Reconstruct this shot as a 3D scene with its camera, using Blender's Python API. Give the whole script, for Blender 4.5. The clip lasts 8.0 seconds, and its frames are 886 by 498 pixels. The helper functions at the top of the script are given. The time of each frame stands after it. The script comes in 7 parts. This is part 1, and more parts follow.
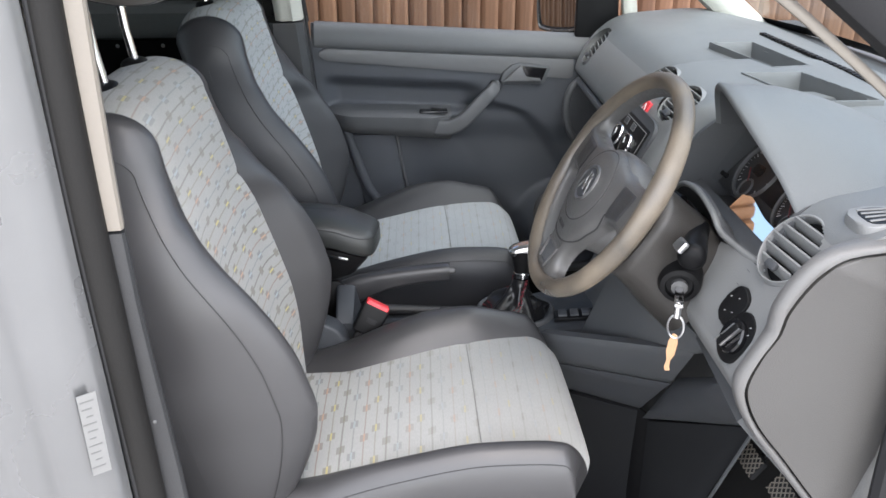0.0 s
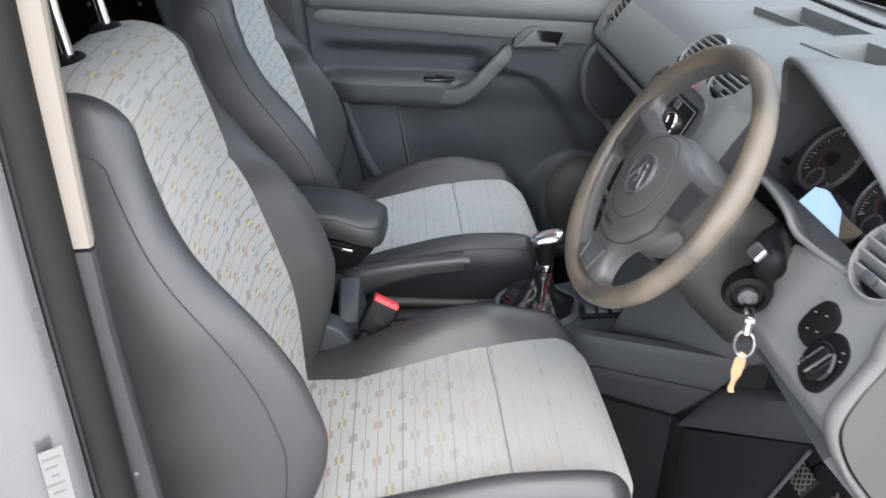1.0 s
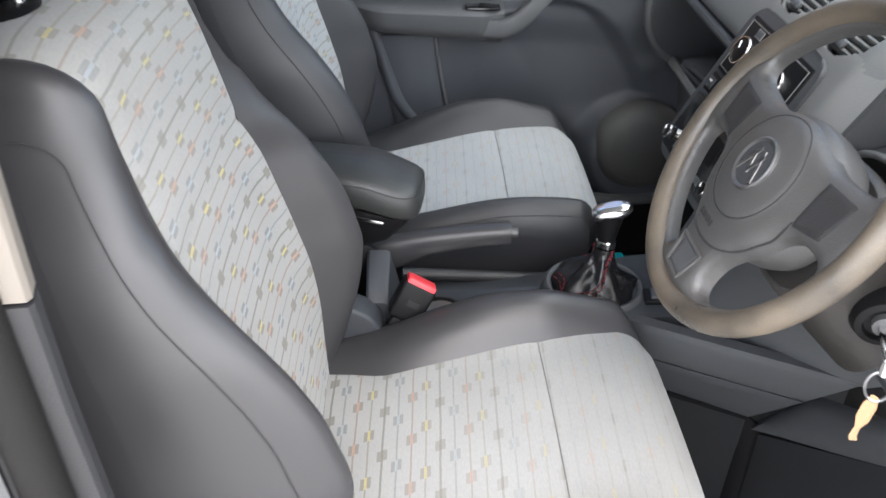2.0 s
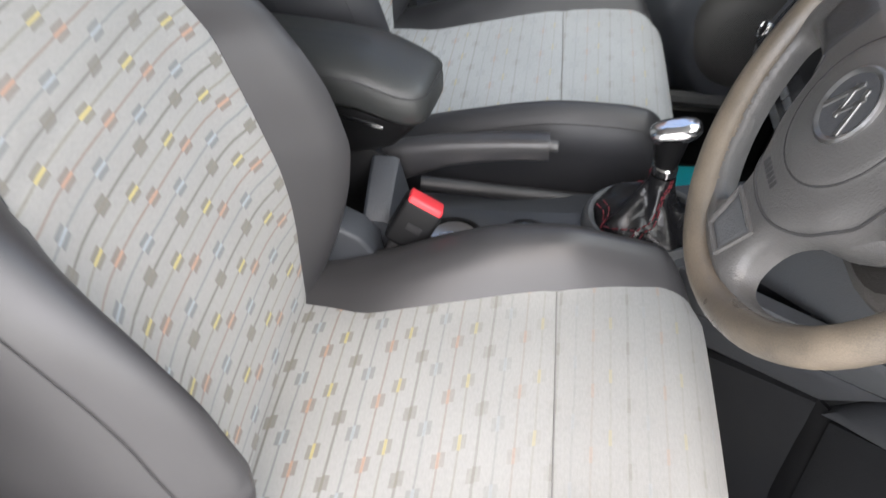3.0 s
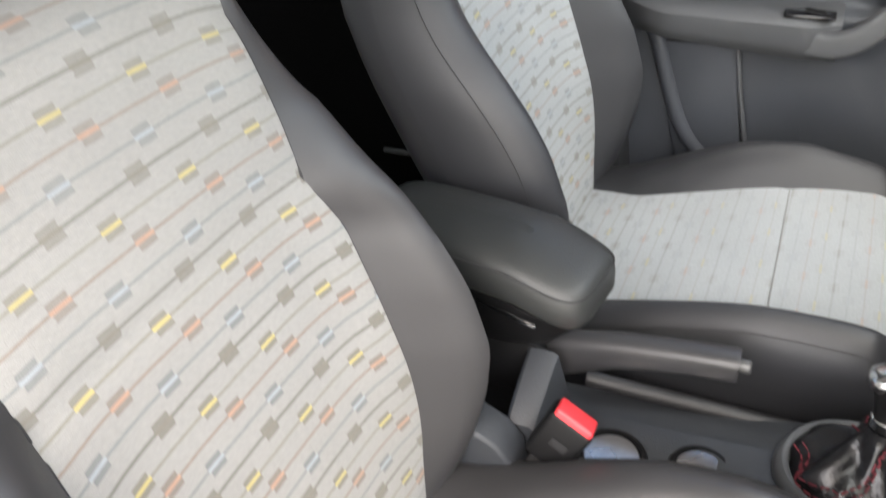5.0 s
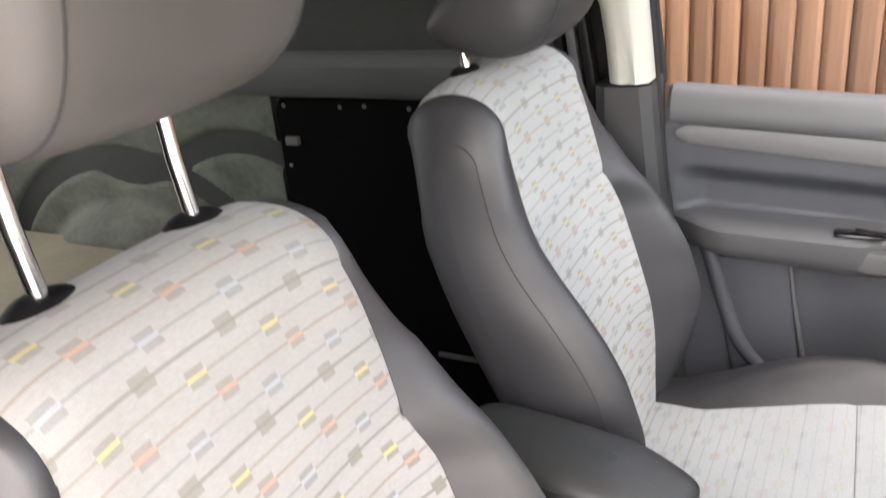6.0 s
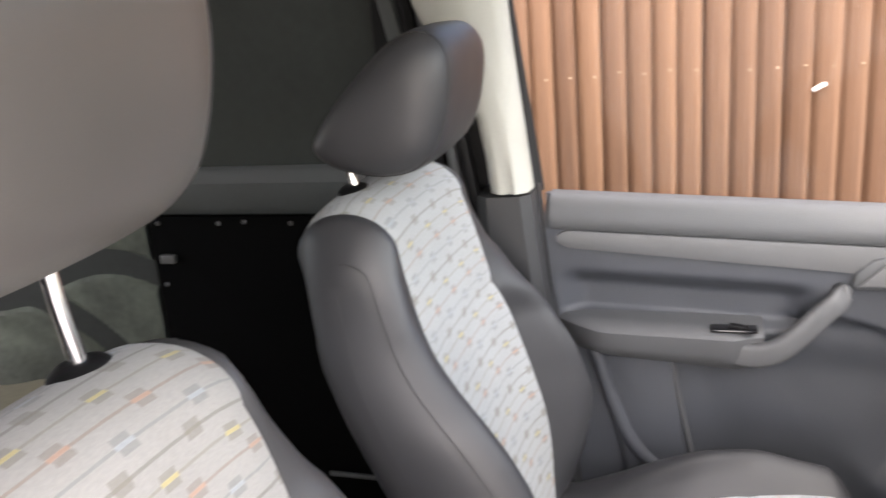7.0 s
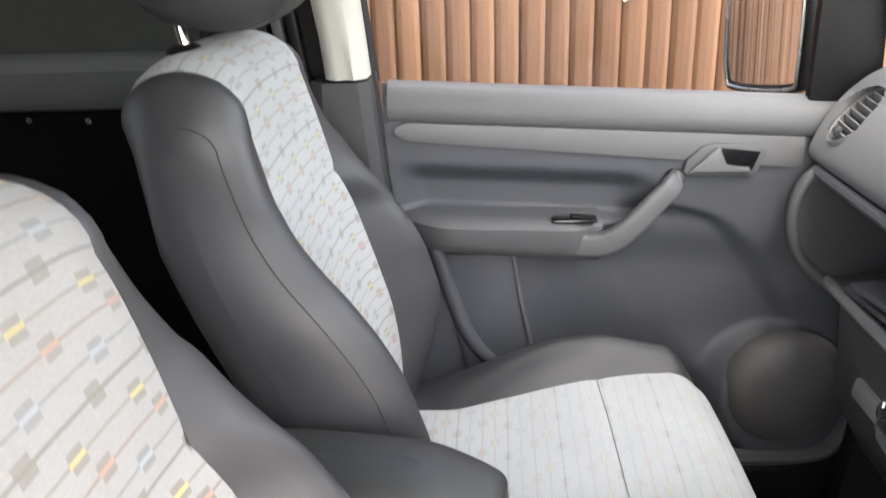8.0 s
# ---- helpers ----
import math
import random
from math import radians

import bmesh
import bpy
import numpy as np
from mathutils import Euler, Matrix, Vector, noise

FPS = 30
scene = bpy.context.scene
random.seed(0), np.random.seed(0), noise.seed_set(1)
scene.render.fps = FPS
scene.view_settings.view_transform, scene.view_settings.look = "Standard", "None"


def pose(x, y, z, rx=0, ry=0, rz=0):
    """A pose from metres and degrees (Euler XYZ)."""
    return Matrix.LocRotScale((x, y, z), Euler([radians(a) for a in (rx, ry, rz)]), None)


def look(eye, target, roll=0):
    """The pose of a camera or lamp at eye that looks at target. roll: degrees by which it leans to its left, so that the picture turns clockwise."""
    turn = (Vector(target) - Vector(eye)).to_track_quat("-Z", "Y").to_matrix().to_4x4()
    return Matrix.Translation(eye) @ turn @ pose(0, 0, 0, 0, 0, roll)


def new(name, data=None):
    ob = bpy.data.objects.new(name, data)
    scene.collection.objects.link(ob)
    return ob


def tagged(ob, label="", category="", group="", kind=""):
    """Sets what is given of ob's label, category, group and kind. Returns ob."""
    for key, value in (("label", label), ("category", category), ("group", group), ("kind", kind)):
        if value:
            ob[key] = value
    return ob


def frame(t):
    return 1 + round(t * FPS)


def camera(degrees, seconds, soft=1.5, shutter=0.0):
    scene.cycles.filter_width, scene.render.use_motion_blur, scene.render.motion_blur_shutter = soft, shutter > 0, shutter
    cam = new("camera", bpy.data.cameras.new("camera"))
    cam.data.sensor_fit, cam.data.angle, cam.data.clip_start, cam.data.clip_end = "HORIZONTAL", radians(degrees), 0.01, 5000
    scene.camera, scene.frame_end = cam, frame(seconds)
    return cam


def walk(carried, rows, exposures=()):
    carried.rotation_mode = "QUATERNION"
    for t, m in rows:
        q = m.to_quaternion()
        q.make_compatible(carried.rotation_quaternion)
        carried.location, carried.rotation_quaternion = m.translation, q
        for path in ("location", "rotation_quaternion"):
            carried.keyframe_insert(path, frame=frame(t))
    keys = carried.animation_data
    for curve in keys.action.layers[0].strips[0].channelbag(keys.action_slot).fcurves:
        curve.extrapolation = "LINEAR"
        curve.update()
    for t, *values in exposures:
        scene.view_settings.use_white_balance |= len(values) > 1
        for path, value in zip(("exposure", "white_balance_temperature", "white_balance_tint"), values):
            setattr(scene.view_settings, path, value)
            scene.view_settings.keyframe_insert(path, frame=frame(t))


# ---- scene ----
import collections

cam = camera(55.5, 8.0, shutter=0.4)
METRES, EYE, TILT, LEAN, TURN = 1.3, 1.6, -25.3, 0.0, -3.3
ROWS = [
    (0.0, 0.0, 0.0, 0.0, 0.0, 0.0, 0.0),
    (0.5, -0.0161, 0.053, 0.0135, -0.54, -1.08, -0.09),
    (1.0, -0.0476, 0.142, 0.043, -1.23, -2.79, -0.19),
    (1.5, -0.0885, 0.2255, 0.077, -1.25, -5.41, -0.57),
    (3.0, 0.0219, 0.5142, 0.1287, 8.9, -18.27, -4.37),
    (3.5, 0.0602, 0.5884, 0.1284, 14.07, -22.41, -6.01),
    (4.0, 0.0661, 0.6305, 0.1566, 18.29, -22.5, -6.79),
    (4.5, 0.06, 0.648, 0.1777, 22.58, -19.12, -7.02),
    (5.0, 0.0544, 0.6461, 0.1947, 26.1, -13.12, -7.06),
    (6.5, 0.0013, 0.59, 0.2386, 26.64, 3.66, -6.24),
    (7.0, -0.0097, 0.6031, 0.2464, 19.39, 6.56, -3.87),
    (7.5, -0.0626, 0.6329, 0.2265, 9.41, 5.41, -0.74),
    (8.0, -0.0921, 0.6674, 0.1786, 5.21, 3.79, -0.76),
]
walk(cam, [(t, pose(0, -1.575, EYE, TILT, LEAN, TURN) @ pose(METRES * x, METRES * y, METRES * z, 90 + pitch, roll, yaw)) for t, x, y, z, yaw, pitch, roll in ROWS],
     exposures=[(0.0, 1.94, 6250, 9), (1.7, 2.18, 6300, 9), (3.0, 2.28, 6550, 10), (3.5, 2.25, 6550, 10), (4.5, 2.40, 6700, 9), (5.2, 2.66, 7000, 11), (6.3, 2.90, 7150, 16), (7.0, 2.88, 7000, 16), (8.0, 2.86, 6850, 13)])

# ---- light ----
world = bpy.data.worlds.new("sky")
scene.world = world
world.use_nodes = True
sky = world.node_tree.nodes.new("ShaderNodeTexSky")
sky.sky_type, sky.sun_disc = "NISHITA", False
sky.sun_elevation, sky.sun_rotation = radians(56), radians(167)
sky.air_density, sky.dust_density = 1.0, 2.0
world.node_tree.nodes["Background"].inputs["Strength"].default_value = 0.15
world.node_tree.links.new(sky.outputs[0], world.node_tree.nodes["Background"].inputs["Color"])
sun = new("sun", bpy.data.lights.new("sun", "SUN"))
sun.data.energy, sun.data.angle, sun.data.color = 3.0, radians(140), (1.0, 0.91, 0.81)
sun.matrix_world = look((0.9, -3.9, 5.9), (0, 0, 0))


# ---- materials ----
def links(m):
    return m.node_tree.nodes, m.node_tree.links


def material(name, colour, rough=0.6, metal=0.0, vary=0.12, grain=(180.0, 0.15), blotch=6.0, spec=0.5, coat=0.0, tint=None, rough_vary=0.08):
    """A principled surface with two scales of noise in colour, roughness and bump."""
    m = bpy.data.materials.new(name)
    m.use_nodes = True
    n, l = links(m)
    p = n["Principled BSDF"]
    co = n.new("ShaderNodeTexCoord")
    big = n.new("ShaderNodeTexNoise")
    big.inputs["Scale"].default_value, big.inputs["Detail"].default_value = blotch, 5
    fine = n.new("ShaderNodeTexNoise")
    fine.inputs["Scale"].default_value, fine.inputs["Detail"].default_value = grain[0], 3
    for q in (big, fine):
        l.new(co.outputs["Object"], q.inputs["Vector"])
    add = n.new("ShaderNodeMath")
    add.operation = "MULTIPLY_ADD"
    add.inputs[1].default_value = 0.4
    l.new(fine.outputs["Fac"], add.inputs[0])
    l.new(big.outputs["Fac"], add.inputs[2])
    ramp = n.new("ShaderNodeMapRange")
    ramp.inputs["From Min"].default_value, ramp.inputs["From Max"].default_value = 0.4, 1.0
    l.new(add.outputs[0], ramp.inputs["Value"])
    mix = n.new("ShaderNodeMix")
    mix.data_type = "RGBA"
    other = tint or colour
    mix.inputs["A"].default_value = (*[c * (1 - vary) for c in colour], 1)
    mix.inputs["B"].default_value = (*[min(1, c * (1 + vary)) for c in other], 1)
    l.new(ramp.outputs["Result"], mix.inputs["Factor"])
    l.new(mix.outputs["Result"], p.inputs["Base Color"])
    rr = n.new("ShaderNodeMapRange")
    rr.inputs["From Min"].default_value, rr.inputs["From Max"].default_value = 0.3, 0.7
    rr.inputs["To Min"].default_value, rr.inputs["To Max"].default_value = max(0.02, rough - rough_vary), min(1, rough + rough_vary)
    l.new(big.outputs["Fac"], rr.inputs["Value"])
    l.new(rr.outputs["Result"], p.inputs["Roughness"])
    p.inputs["Metallic"].default_value = metal
    p.inputs["Specular IOR Level"].default_value = spec
    p.inputs["Coat Weight"].default_value = coat
    if grain[1]:
        bump = n.new("ShaderNodeBump")
        bump.inputs["Strength"].default_value, bump.inputs["Distance"].default_value = grain[1], 0.002
        l.new(fine.outputs["Fac"], bump.inputs["Height"])
        l.new(bump.outputs["Normal"], p.inputs["Normal"])
    return m


LEATHER = material("grey leatherette", (0.0340, 0.0335, 0.0350), 0.42, grain=(1100, 0.10), vary=0.14)
# Driver's headrest: leatherette toned lighter and warmer for the light on it.
LEATHER_LIT = material("lit grey-brown leatherette", (0.066, 0.061, 0.057), 0.44, grain=(1100, 0.10), vary=0.14)
# Passenger seat: leatherette darkened to put in the shade on that side.
LEATHER_SHADED = material("shaded charcoal leatherette", (0.0235, 0.0240, 0.0265), 0.50, grain=(1100, 0.10), vary=0.14)
LEATHER_DARK = material("dark armrest leatherette", (0.024, 0.0255, 0.025), 0.46, grain=(420, 0.2))
THREAD = material("dark thread", (0.022, 0.022, 0.023), 0.8)
SEAM_THREAD = material("pale grey thread", (0.17, 0.17, 0.165), 0.8)
RED_THREAD = material("red thread", (0.115, 0.011, 0.018), 0.7)
BOOT = material("black gaiter leather", (0.008, 0.008, 0.009), 0.3, grain=(260, 0.25))
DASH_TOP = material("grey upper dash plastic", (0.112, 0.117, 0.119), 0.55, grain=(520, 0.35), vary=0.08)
DASH = material("grey dash plastic", (0.158, 0.160, 0.159), 0.55, grain=(520, 0.35), vary=0.08)
DASH_LOW = material("charcoal lower plastic", (0.066, 0.069, 0.073), 0.55, grain=(520, 0.35), vary=0.1)
DOOR_MID = material("charcoal door plastic", (0.047, 0.051, 0.060), 0.55, grain=(520, 0.35), vary=0.1)
DOOR_GREY = material("grey door plastic", (0.078, 0.080, 0.084), 0.55, grain=(520, 0.35), vary=0.08)
GRILLE = material("warm grey grille plastic", (0.070, 0.068, 0.066), 0.6, grain=(520, 0.35), vary=0.1)
BAND = material("grey door band", (0.100, 0.101, 0.104), 0.5, grain=(520, 0.25), vary=0.06)
LIP = material("grey dash edge plastic", (0.096, 0.094, 0.092), 0.5, grain=(520, 0.35), vary=0.1)
CAP = material("grey end cap plastic", (0.052, 0.050, 0.048), 0.55, grain=(520, 0.35), vary=0.1)
KNEE = material("dark knee pad plastic", (0.041, 0.043, 0.047), 0.55, grain=(420, 0.3), vary=0.12)
WHEEL_GRIP = material("worn wheel grip", (0.046, 0.044, 0.041), 0.40, grain=(800, 0.18), vary=0.40, blotch=14, tint=(0.102, 0.083, 0.061), rough_vary=0.16)
WHEEL_HUB = material("grey airbag plastic", (0.066, 0.065, 0.064), 0.33, grain=(600, 0.3), vary=0.20)
WHEEL_PAD = material("darker grey spoke plastic", (0.028, 0.028, 0.029), 0.42, grain=(600, 0.4), vary=0.12)
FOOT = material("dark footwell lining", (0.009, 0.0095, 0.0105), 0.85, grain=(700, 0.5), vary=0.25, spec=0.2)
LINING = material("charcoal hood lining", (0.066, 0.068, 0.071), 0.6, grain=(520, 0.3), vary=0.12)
BINS = material("slate console plastic", (0.026, 0.029, 0.034), 0.55, grain=(520, 0.35), vary=0.12)
BLACK = material("black plastic", (0.005, 0.005, 0.0055), 0.5, grain=(300, 0.1), spec=0.18)
SHROUD = material("dark grey-brown shroud plastic", (0.026, 0.024, 0.022), 0.42, grain=(520, 0.25), vary=0.15)
STALK = material("satin black plastic", (0.004, 0.004, 0.0045), 0.4, grain=(300, 0.05), spec=0.10)
GLOSS = material("gloss black", (0.006, 0.006, 0.007), 0.15, grain=(300, 0.0))
GLINT_MIRROR = material("metal mirror for a sky reflection", (0.76, 0.68, 0.58), 0.03, 1.0, grain=(300, 0.0), vary=0.04, rough_vary=0.01)
OLD_STEEL = material("dull dusty steel", (0.10, 0.10, 0.10), 0.6, 0.4, vary=0.2)
WORN_CHROME = material("worn satin chrome", (0.28, 0.28, 0.28), 0.45, 1.0, vary=0.2, blotch=60)
CHROME = material("chrome", (0.72, 0.72, 0.73), 0.16, 1.0, vary=0.05, grain=(300, 0.0))
STEEL = material("brushed steel", (0.55, 0.55, 0.56), 0.3, 1.0, vary=0.08)
RED = material("red button", (0.62, 0.035, 0.045), 0.4, grain=(300, 0.0), vary=0.06)
BEIGE = material("beige trim", (0.165, 0.148, 0.126), 0.6, vary=0.05)
CREAM = material("off white pillar trim", (0.36, 0.36, 0.325), 0.6, vary=0.05)
SILVER = material("silver body paint", (0.165, 0.167, 0.169), 0.28, 0.6, vary=0.06, coat=0.4, grain=(900, 0.02))
SEAL = material("dark grey door seal", (0.010, 0.0095, 0.009), 0.65, grain=(300, 0.2), vary=0.15, spec=0.2)
POST_LOW = material("charcoal post trim", (0.024, 0.0245, 0.026), 0.5, grain=(520, 0.3), vary=0.1)
RUBBER = material("black rubber", (0.014, 0.014, 0.015), 0.7, grain=(200, 0.1), spec=0.25)
CARPET = material("dark carpet", (0.012, 0.012, 0.013), 0.95, grain=(900, 0.8), vary=0.3)
CARGO = material("dusty dark lining", (0.023, 0.027, 0.025), 0.85, grain=(60, 0.3), vary=0.35, blotch=4)
CARGO_GREEN = material("dusty green cargo panel", (0.080, 0.092, 0.074), 0.85, grain=(60, 0.3), vary=0.55, blotch=9)
CARGO_RAIL = material("grey cargo rail", (0.052, 0.058, 0.058), 0.6, vary=0.15)
BLACK_BOARD = material("black board", (0.0025, 0.0025, 0.0025), 0.95, vary=0.3, spec=0.05)
PLYWOOD = material("plywood floor", (0.20, 0.19, 0.135), 0.8, grain=(90, 0.3), vary=0.2)
WHITE_MARK = material("white print", (0.75, 0.75, 0.75), 0.6, grain=(300, 0.0), vary=0.02)
LABEL_PRINT = material("faint label print", (0.10, 0.10, 0.098), 0.6, grain=(300, 0.0), vary=0.02)
GREY_MARK = material("grey print", (0.25, 0.25, 0.25), 0.6, grain=(300, 0.0), vary=0.02)
NEEDLE = material("dull red needle plastic", (0.16, 0.03, 0.03), 0.6, grain=(300, 0.0), vary=0.02)
DIAL_MARK = material("pale dial print", (0.42, 0.42, 0.42), 0.6, grain=(300, 0.0), vary=0.02)
DIAL_FACE = material("dark grey dial plate", (0.020, 0.0195, 0.020), 0.5, grain=(520, 0.2), vary=0.1)
DIAL_RIM = material("grey dial rim", (0.16, 0.16, 0.16), 0.4, 0.6, vary=0.05)
LABEL = material("paper label", (0.15, 0.15, 0.147), 0.6, grain=(300, 0.0), vary=0.06)
TEAL = material("teal plastic", (0.0, 0.30, 0.36), 0.5, vary=0.08)
TAG = material("tan leather tag", (0.40, 0.24, 0.13), 0.6, vary=0.15)
GROUND = material("pale grey paving", (0.42, 0.41, 0.39), 0.9, grain=(40, 0.4), vary=0.2, blotch=1.5)
WALL_PAINT = material("cream render", (0.62, 0.57, 0.40), 0.9, vary=0.08)
TRAY_FLOOR = material("dark tray rubber", (0.060, 0.066, 0.068), 0.7, grain=(500, 0.3))
HEADLINER = material("light headliner", (0.5, 0.5, 0.48), 0.9, grain=(700, 0.4), vary=0.04)


def wood_material():
    m = material("brown stained timber", (0.34, 0.16, 0.085), 0.8, vary=0.2, grain=(160, 0.3), blotch=3)
    n, l = links(m)
    mix = n["Principled BSDF"].inputs["Base Color"].links[0].from_node
    co = n["Texture Coordinate"]
    squash = n.new("ShaderNodeMapping")
    squash.inputs["Scale"].default_value = (60, 60, 2.0)
    l.new(co.outputs["Object"], squash.inputs["Vector"])
    grain = n.new("ShaderNodeTexNoise")
    grain.inputs["Scale"].default_value, grain.inputs["Detail"].default_value = 1.0, 6
    l.new(squash.outputs["Vector"], grain.inputs["Vector"])
    info = n.new("ShaderNodeObjectInfo")
    hue = n.new("ShaderNodeMix")
    hue.data_type, hue.blend_type = "RGBA", "MIX"
    hue.inputs["A"].default_value, hue.inputs["B"].default_value = (0.078, 0.037, 0.020, 1), (0.182, 0.096, 0.054, 1)
    val = n.new("ShaderNodeMath")
    val.operation = "MULTIPLY_ADD"
    val.inputs[1].default_value = 0.55
    l.new(info.outputs["Random"], val.inputs[0])
    l.new(grain.outputs["Fac"], val.inputs[2])
    shift = n.new("ShaderNodeMath")
    shift.operation = "SUBTRACT"
    shift.inputs[1].default_value = 0.25
    l.new(val.outputs[0], shift.inputs[0])
    l.new(shift.outputs[0], hue.inputs["Factor"])
    l.new(hue.outputs["Result"], n["Principled BSDF"].inputs["Base Color"])
    return m


TIMBER = wood_material()
NAIL = material("weathered nail head", (0.30, 0.23, 0.16), 0.7)
GAP_BACKING = material("dark gap backing", (0.07, 0.035, 0.02), 0.9)


def glass_material(name, colour, rough=0.0, least=0.025):
    """Thin clear sheet: see-through, with gloss by Fresnel."""
    m = bpy.data.materials.new(name)
    m.use_nodes = True
    n, l = links(m)
    n.remove(n["Principled BSDF"])
    clear, shine, mix, edge, power, fres = (n.new("ShaderNode" + k) for k in ("BsdfTransparent", "BsdfGlossy", "MixShader", "LayerWeight", "Math", "Math"))
    clear.inputs["Color"].default_value = (*colour, 1)
    shine.inputs["Roughness"].default_value = rough
    edge.inputs["Blend"].default_value = 0.5
    power.operation, fres.operation = "POWER", "MULTIPLY_ADD"
    power.inputs[1].default_value = 5.0
    fres.inputs[1].default_value, fres.inputs[2].default_value = 1 - least, least
    l.new(edge.outputs["Facing"], power.inputs[0])
    l.new(power.outputs[0], fres.inputs[0])
    l.new(fres.outputs[0], mix.inputs[0])
    l.new(clear.outputs[0], mix.inputs[1])
    l.new(shine.outputs[0], mix.inputs[2])
    l.new(mix.outputs[0], n["Material Output"].inputs["Surface"])
    return m


SCREEN = glass_material("tinted windscreen", (0.82, 0.88, 0.87))
GLASS = glass_material("clear glass", (0.97, 0.99, 0.98), least=0.006)
LENS = glass_material("clear lens", (0.93, 0.94, 0.95), 0.02, 0.007)
MIRROR = material("mirror glass", (0.72, 0.72, 0.72), 0.02, 1.0, vary=0.01, grain=(10, 0.0), rough_vary=0.0)


def fabric_material(name, wear_from, wear_to, base=(0.36, 0.36, 0.345), least=0.12, first=(0.0441, 0.5605), repeat=(0.0808, 0.0819), skew=(0.0, -0.03), mirror=False):
    """Pale seat cloth woven with cross lines and small coloured blocks, four lines to a repeat; UVs are in metres.
    first: where one yellow block lies; repeat: across the seat and along it; skew: how the cloth is pulled."""
    m = bpy.data.materials.new(name)
    m.use_nodes = True
    n, l = links(m)
    p = n["Principled BSDF"]
    p.inputs["Roughness"].default_value = 0.92
    p.inputs["Specular IOR Level"].default_value = 0.15
    p.inputs["Sheen Weight"].default_value = 0.15

    def op(kind, a, b=None, c=None):
        q = n.new("ShaderNodeMath")
        q.operation = kind
        for i, v in enumerate((a, b, c)):
            if v is None:
                continue
            if isinstance(v, (int, float)):
                q.inputs[i].default_value = v
            else:
                l.new(v, q.inputs[i])
        return q.outputs[0]

    def mixed(fac, a, b):
        q = n.new("ShaderNodeMix")
        q.data_type = "RGBA"
        for key, v in (("Factor", fac), ("A", a), ("B", b)):
            if isinstance(v, tuple):
                q.inputs[key].default_value = (*v, 1)
            elif isinstance(v, (int, float)):
                q.inputs[key].default_value = v
            else:
                l.new(v, q.inputs[key])
        return q.outputs["Result"]

    uv = n.new("ShaderNodeUVMap")
    sep = n.new("ShaderNodeSeparateXYZ")
    l.new(uv.outputs["UV"], sep.inputs[0])
    u, v = sep.outputs["X"], sep.outputs["Y"]
    wob = n.new("ShaderNodeTexNoise")
    wob.inputs["Scale"].default_value = 11.0
    l.new(uv.outputs["UV"], wob.inputs["Vector"])
    du, dv = op("SUBTRACT", u, first[0]), op("SUBTRACT", v, first[1])
    across = op("SUBTRACT", du, op("MULTIPLY", dv, skew[0]))
    down = op("SUBTRACT", op("MULTIPLY", du, skew[1]), dv)
    down = op("ADD", down, op("MULTIPLY", op("SUBTRACT", wob.outputs["Fac"], 0.5), 0.003))
    r = op("ADD", op("DIVIDE", down, repeat[1] / 4), 0.5)
    idx = op("MODULO", op("ADD", op("FLOOR", r), 400.0), 4.0)
    fr = op("SUBTRACT", op("FRACT", r), 0.5)

    def is_row(k):
        return op("LESS_THAN", op("ABSOLUTE", op("SUBTRACT", idx, float(k))), 0.5)

    rows = [is_row(k) for k in range(4)]
    off = op("ADD", op("MULTIPLY", rows[1], 0.25), op("ADD", op("MULTIPLY", rows[2], 0.75), op("MULTIPLY", rows[3], 0.49)))
    ul = op("SUBTRACT", op("FRACT", op("SUBTRACT", op("ADD", op("DIVIDE", across, -repeat[0] if mirror else repeat[0]), 20.5), off)), 0.5)
    afr = op("ABSOLUTE", fr)

    def within(value, centre, half):
        return op("LESS_THAN", op("ABSOLUTE", op("SUBTRACT", value, centre)), half)

    fray = n.new("ShaderNodeTexNoise")
    fray.inputs["Scale"].default_value = 420.0
    l.new(uv.outputs["UV"], fray.inputs["Vector"])
    rough_edge = op("MULTIPLY", op("SUBTRACT", fray.outputs["Fac"], 0.5), 0.05)
    wide = op("ADD", op("ADD", op("MULTIPLY", rows[3], 0.016), 0.060), rough_edge)
    line = op("LESS_THAN", afr, wide)
    ragged = op("ADD", ul, op("MULTIPLY", rough_edge, 0.6))
    bar = op("MULTIPLY", within(ragged, 0.0, 0.118), within(fr, 0.0, 0.090))
    block = op("MAXIMUM", op("MULTIPLY", within(ragged, 0.012, 0.108), within(fr, 0.22, 0.135)),
               op("MULTIPLY", within(ragged, -0.012, 0.108), within(fr, -0.22, 0.135)))
    weave = n.new("ShaderNodeTexNoise")
    weave.inputs["Scale"].default_value, weave.inputs["Detail"].default_value = 900, 2
    l.new(uv.outputs["UV"], weave.inputs["Vector"])
    stain = n.new("ShaderNodeTexNoise")
    stain.inputs["Scale"].default_value, stain.inputs["Detail"].default_value = 7, 4
    l.new(uv.outputs["UV"], stain.inputs["Vector"])
    slub_at = n.new("ShaderNodeMapping")
    slub_at.inputs["Scale"].default_value = (150.0, 420.0, 1.0)
    l.new(uv.outputs["UV"], slub_at.inputs["Vector"])
    slub = n.new("ShaderNodeTexNoise")
    slub.inputs["Scale"].default_value, slub.inputs["Detail"].default_value = 1.0, 3
    l.new(slub_at.outputs["Vector"], slub.inputs["Vector"])
    ground = mixed(stain.outputs["Fac"], tuple(c * 0.86 for c in base), tuple(min(1, c * 1.12) for c in base))
    wear = n.new("ShaderNodeMapRange")
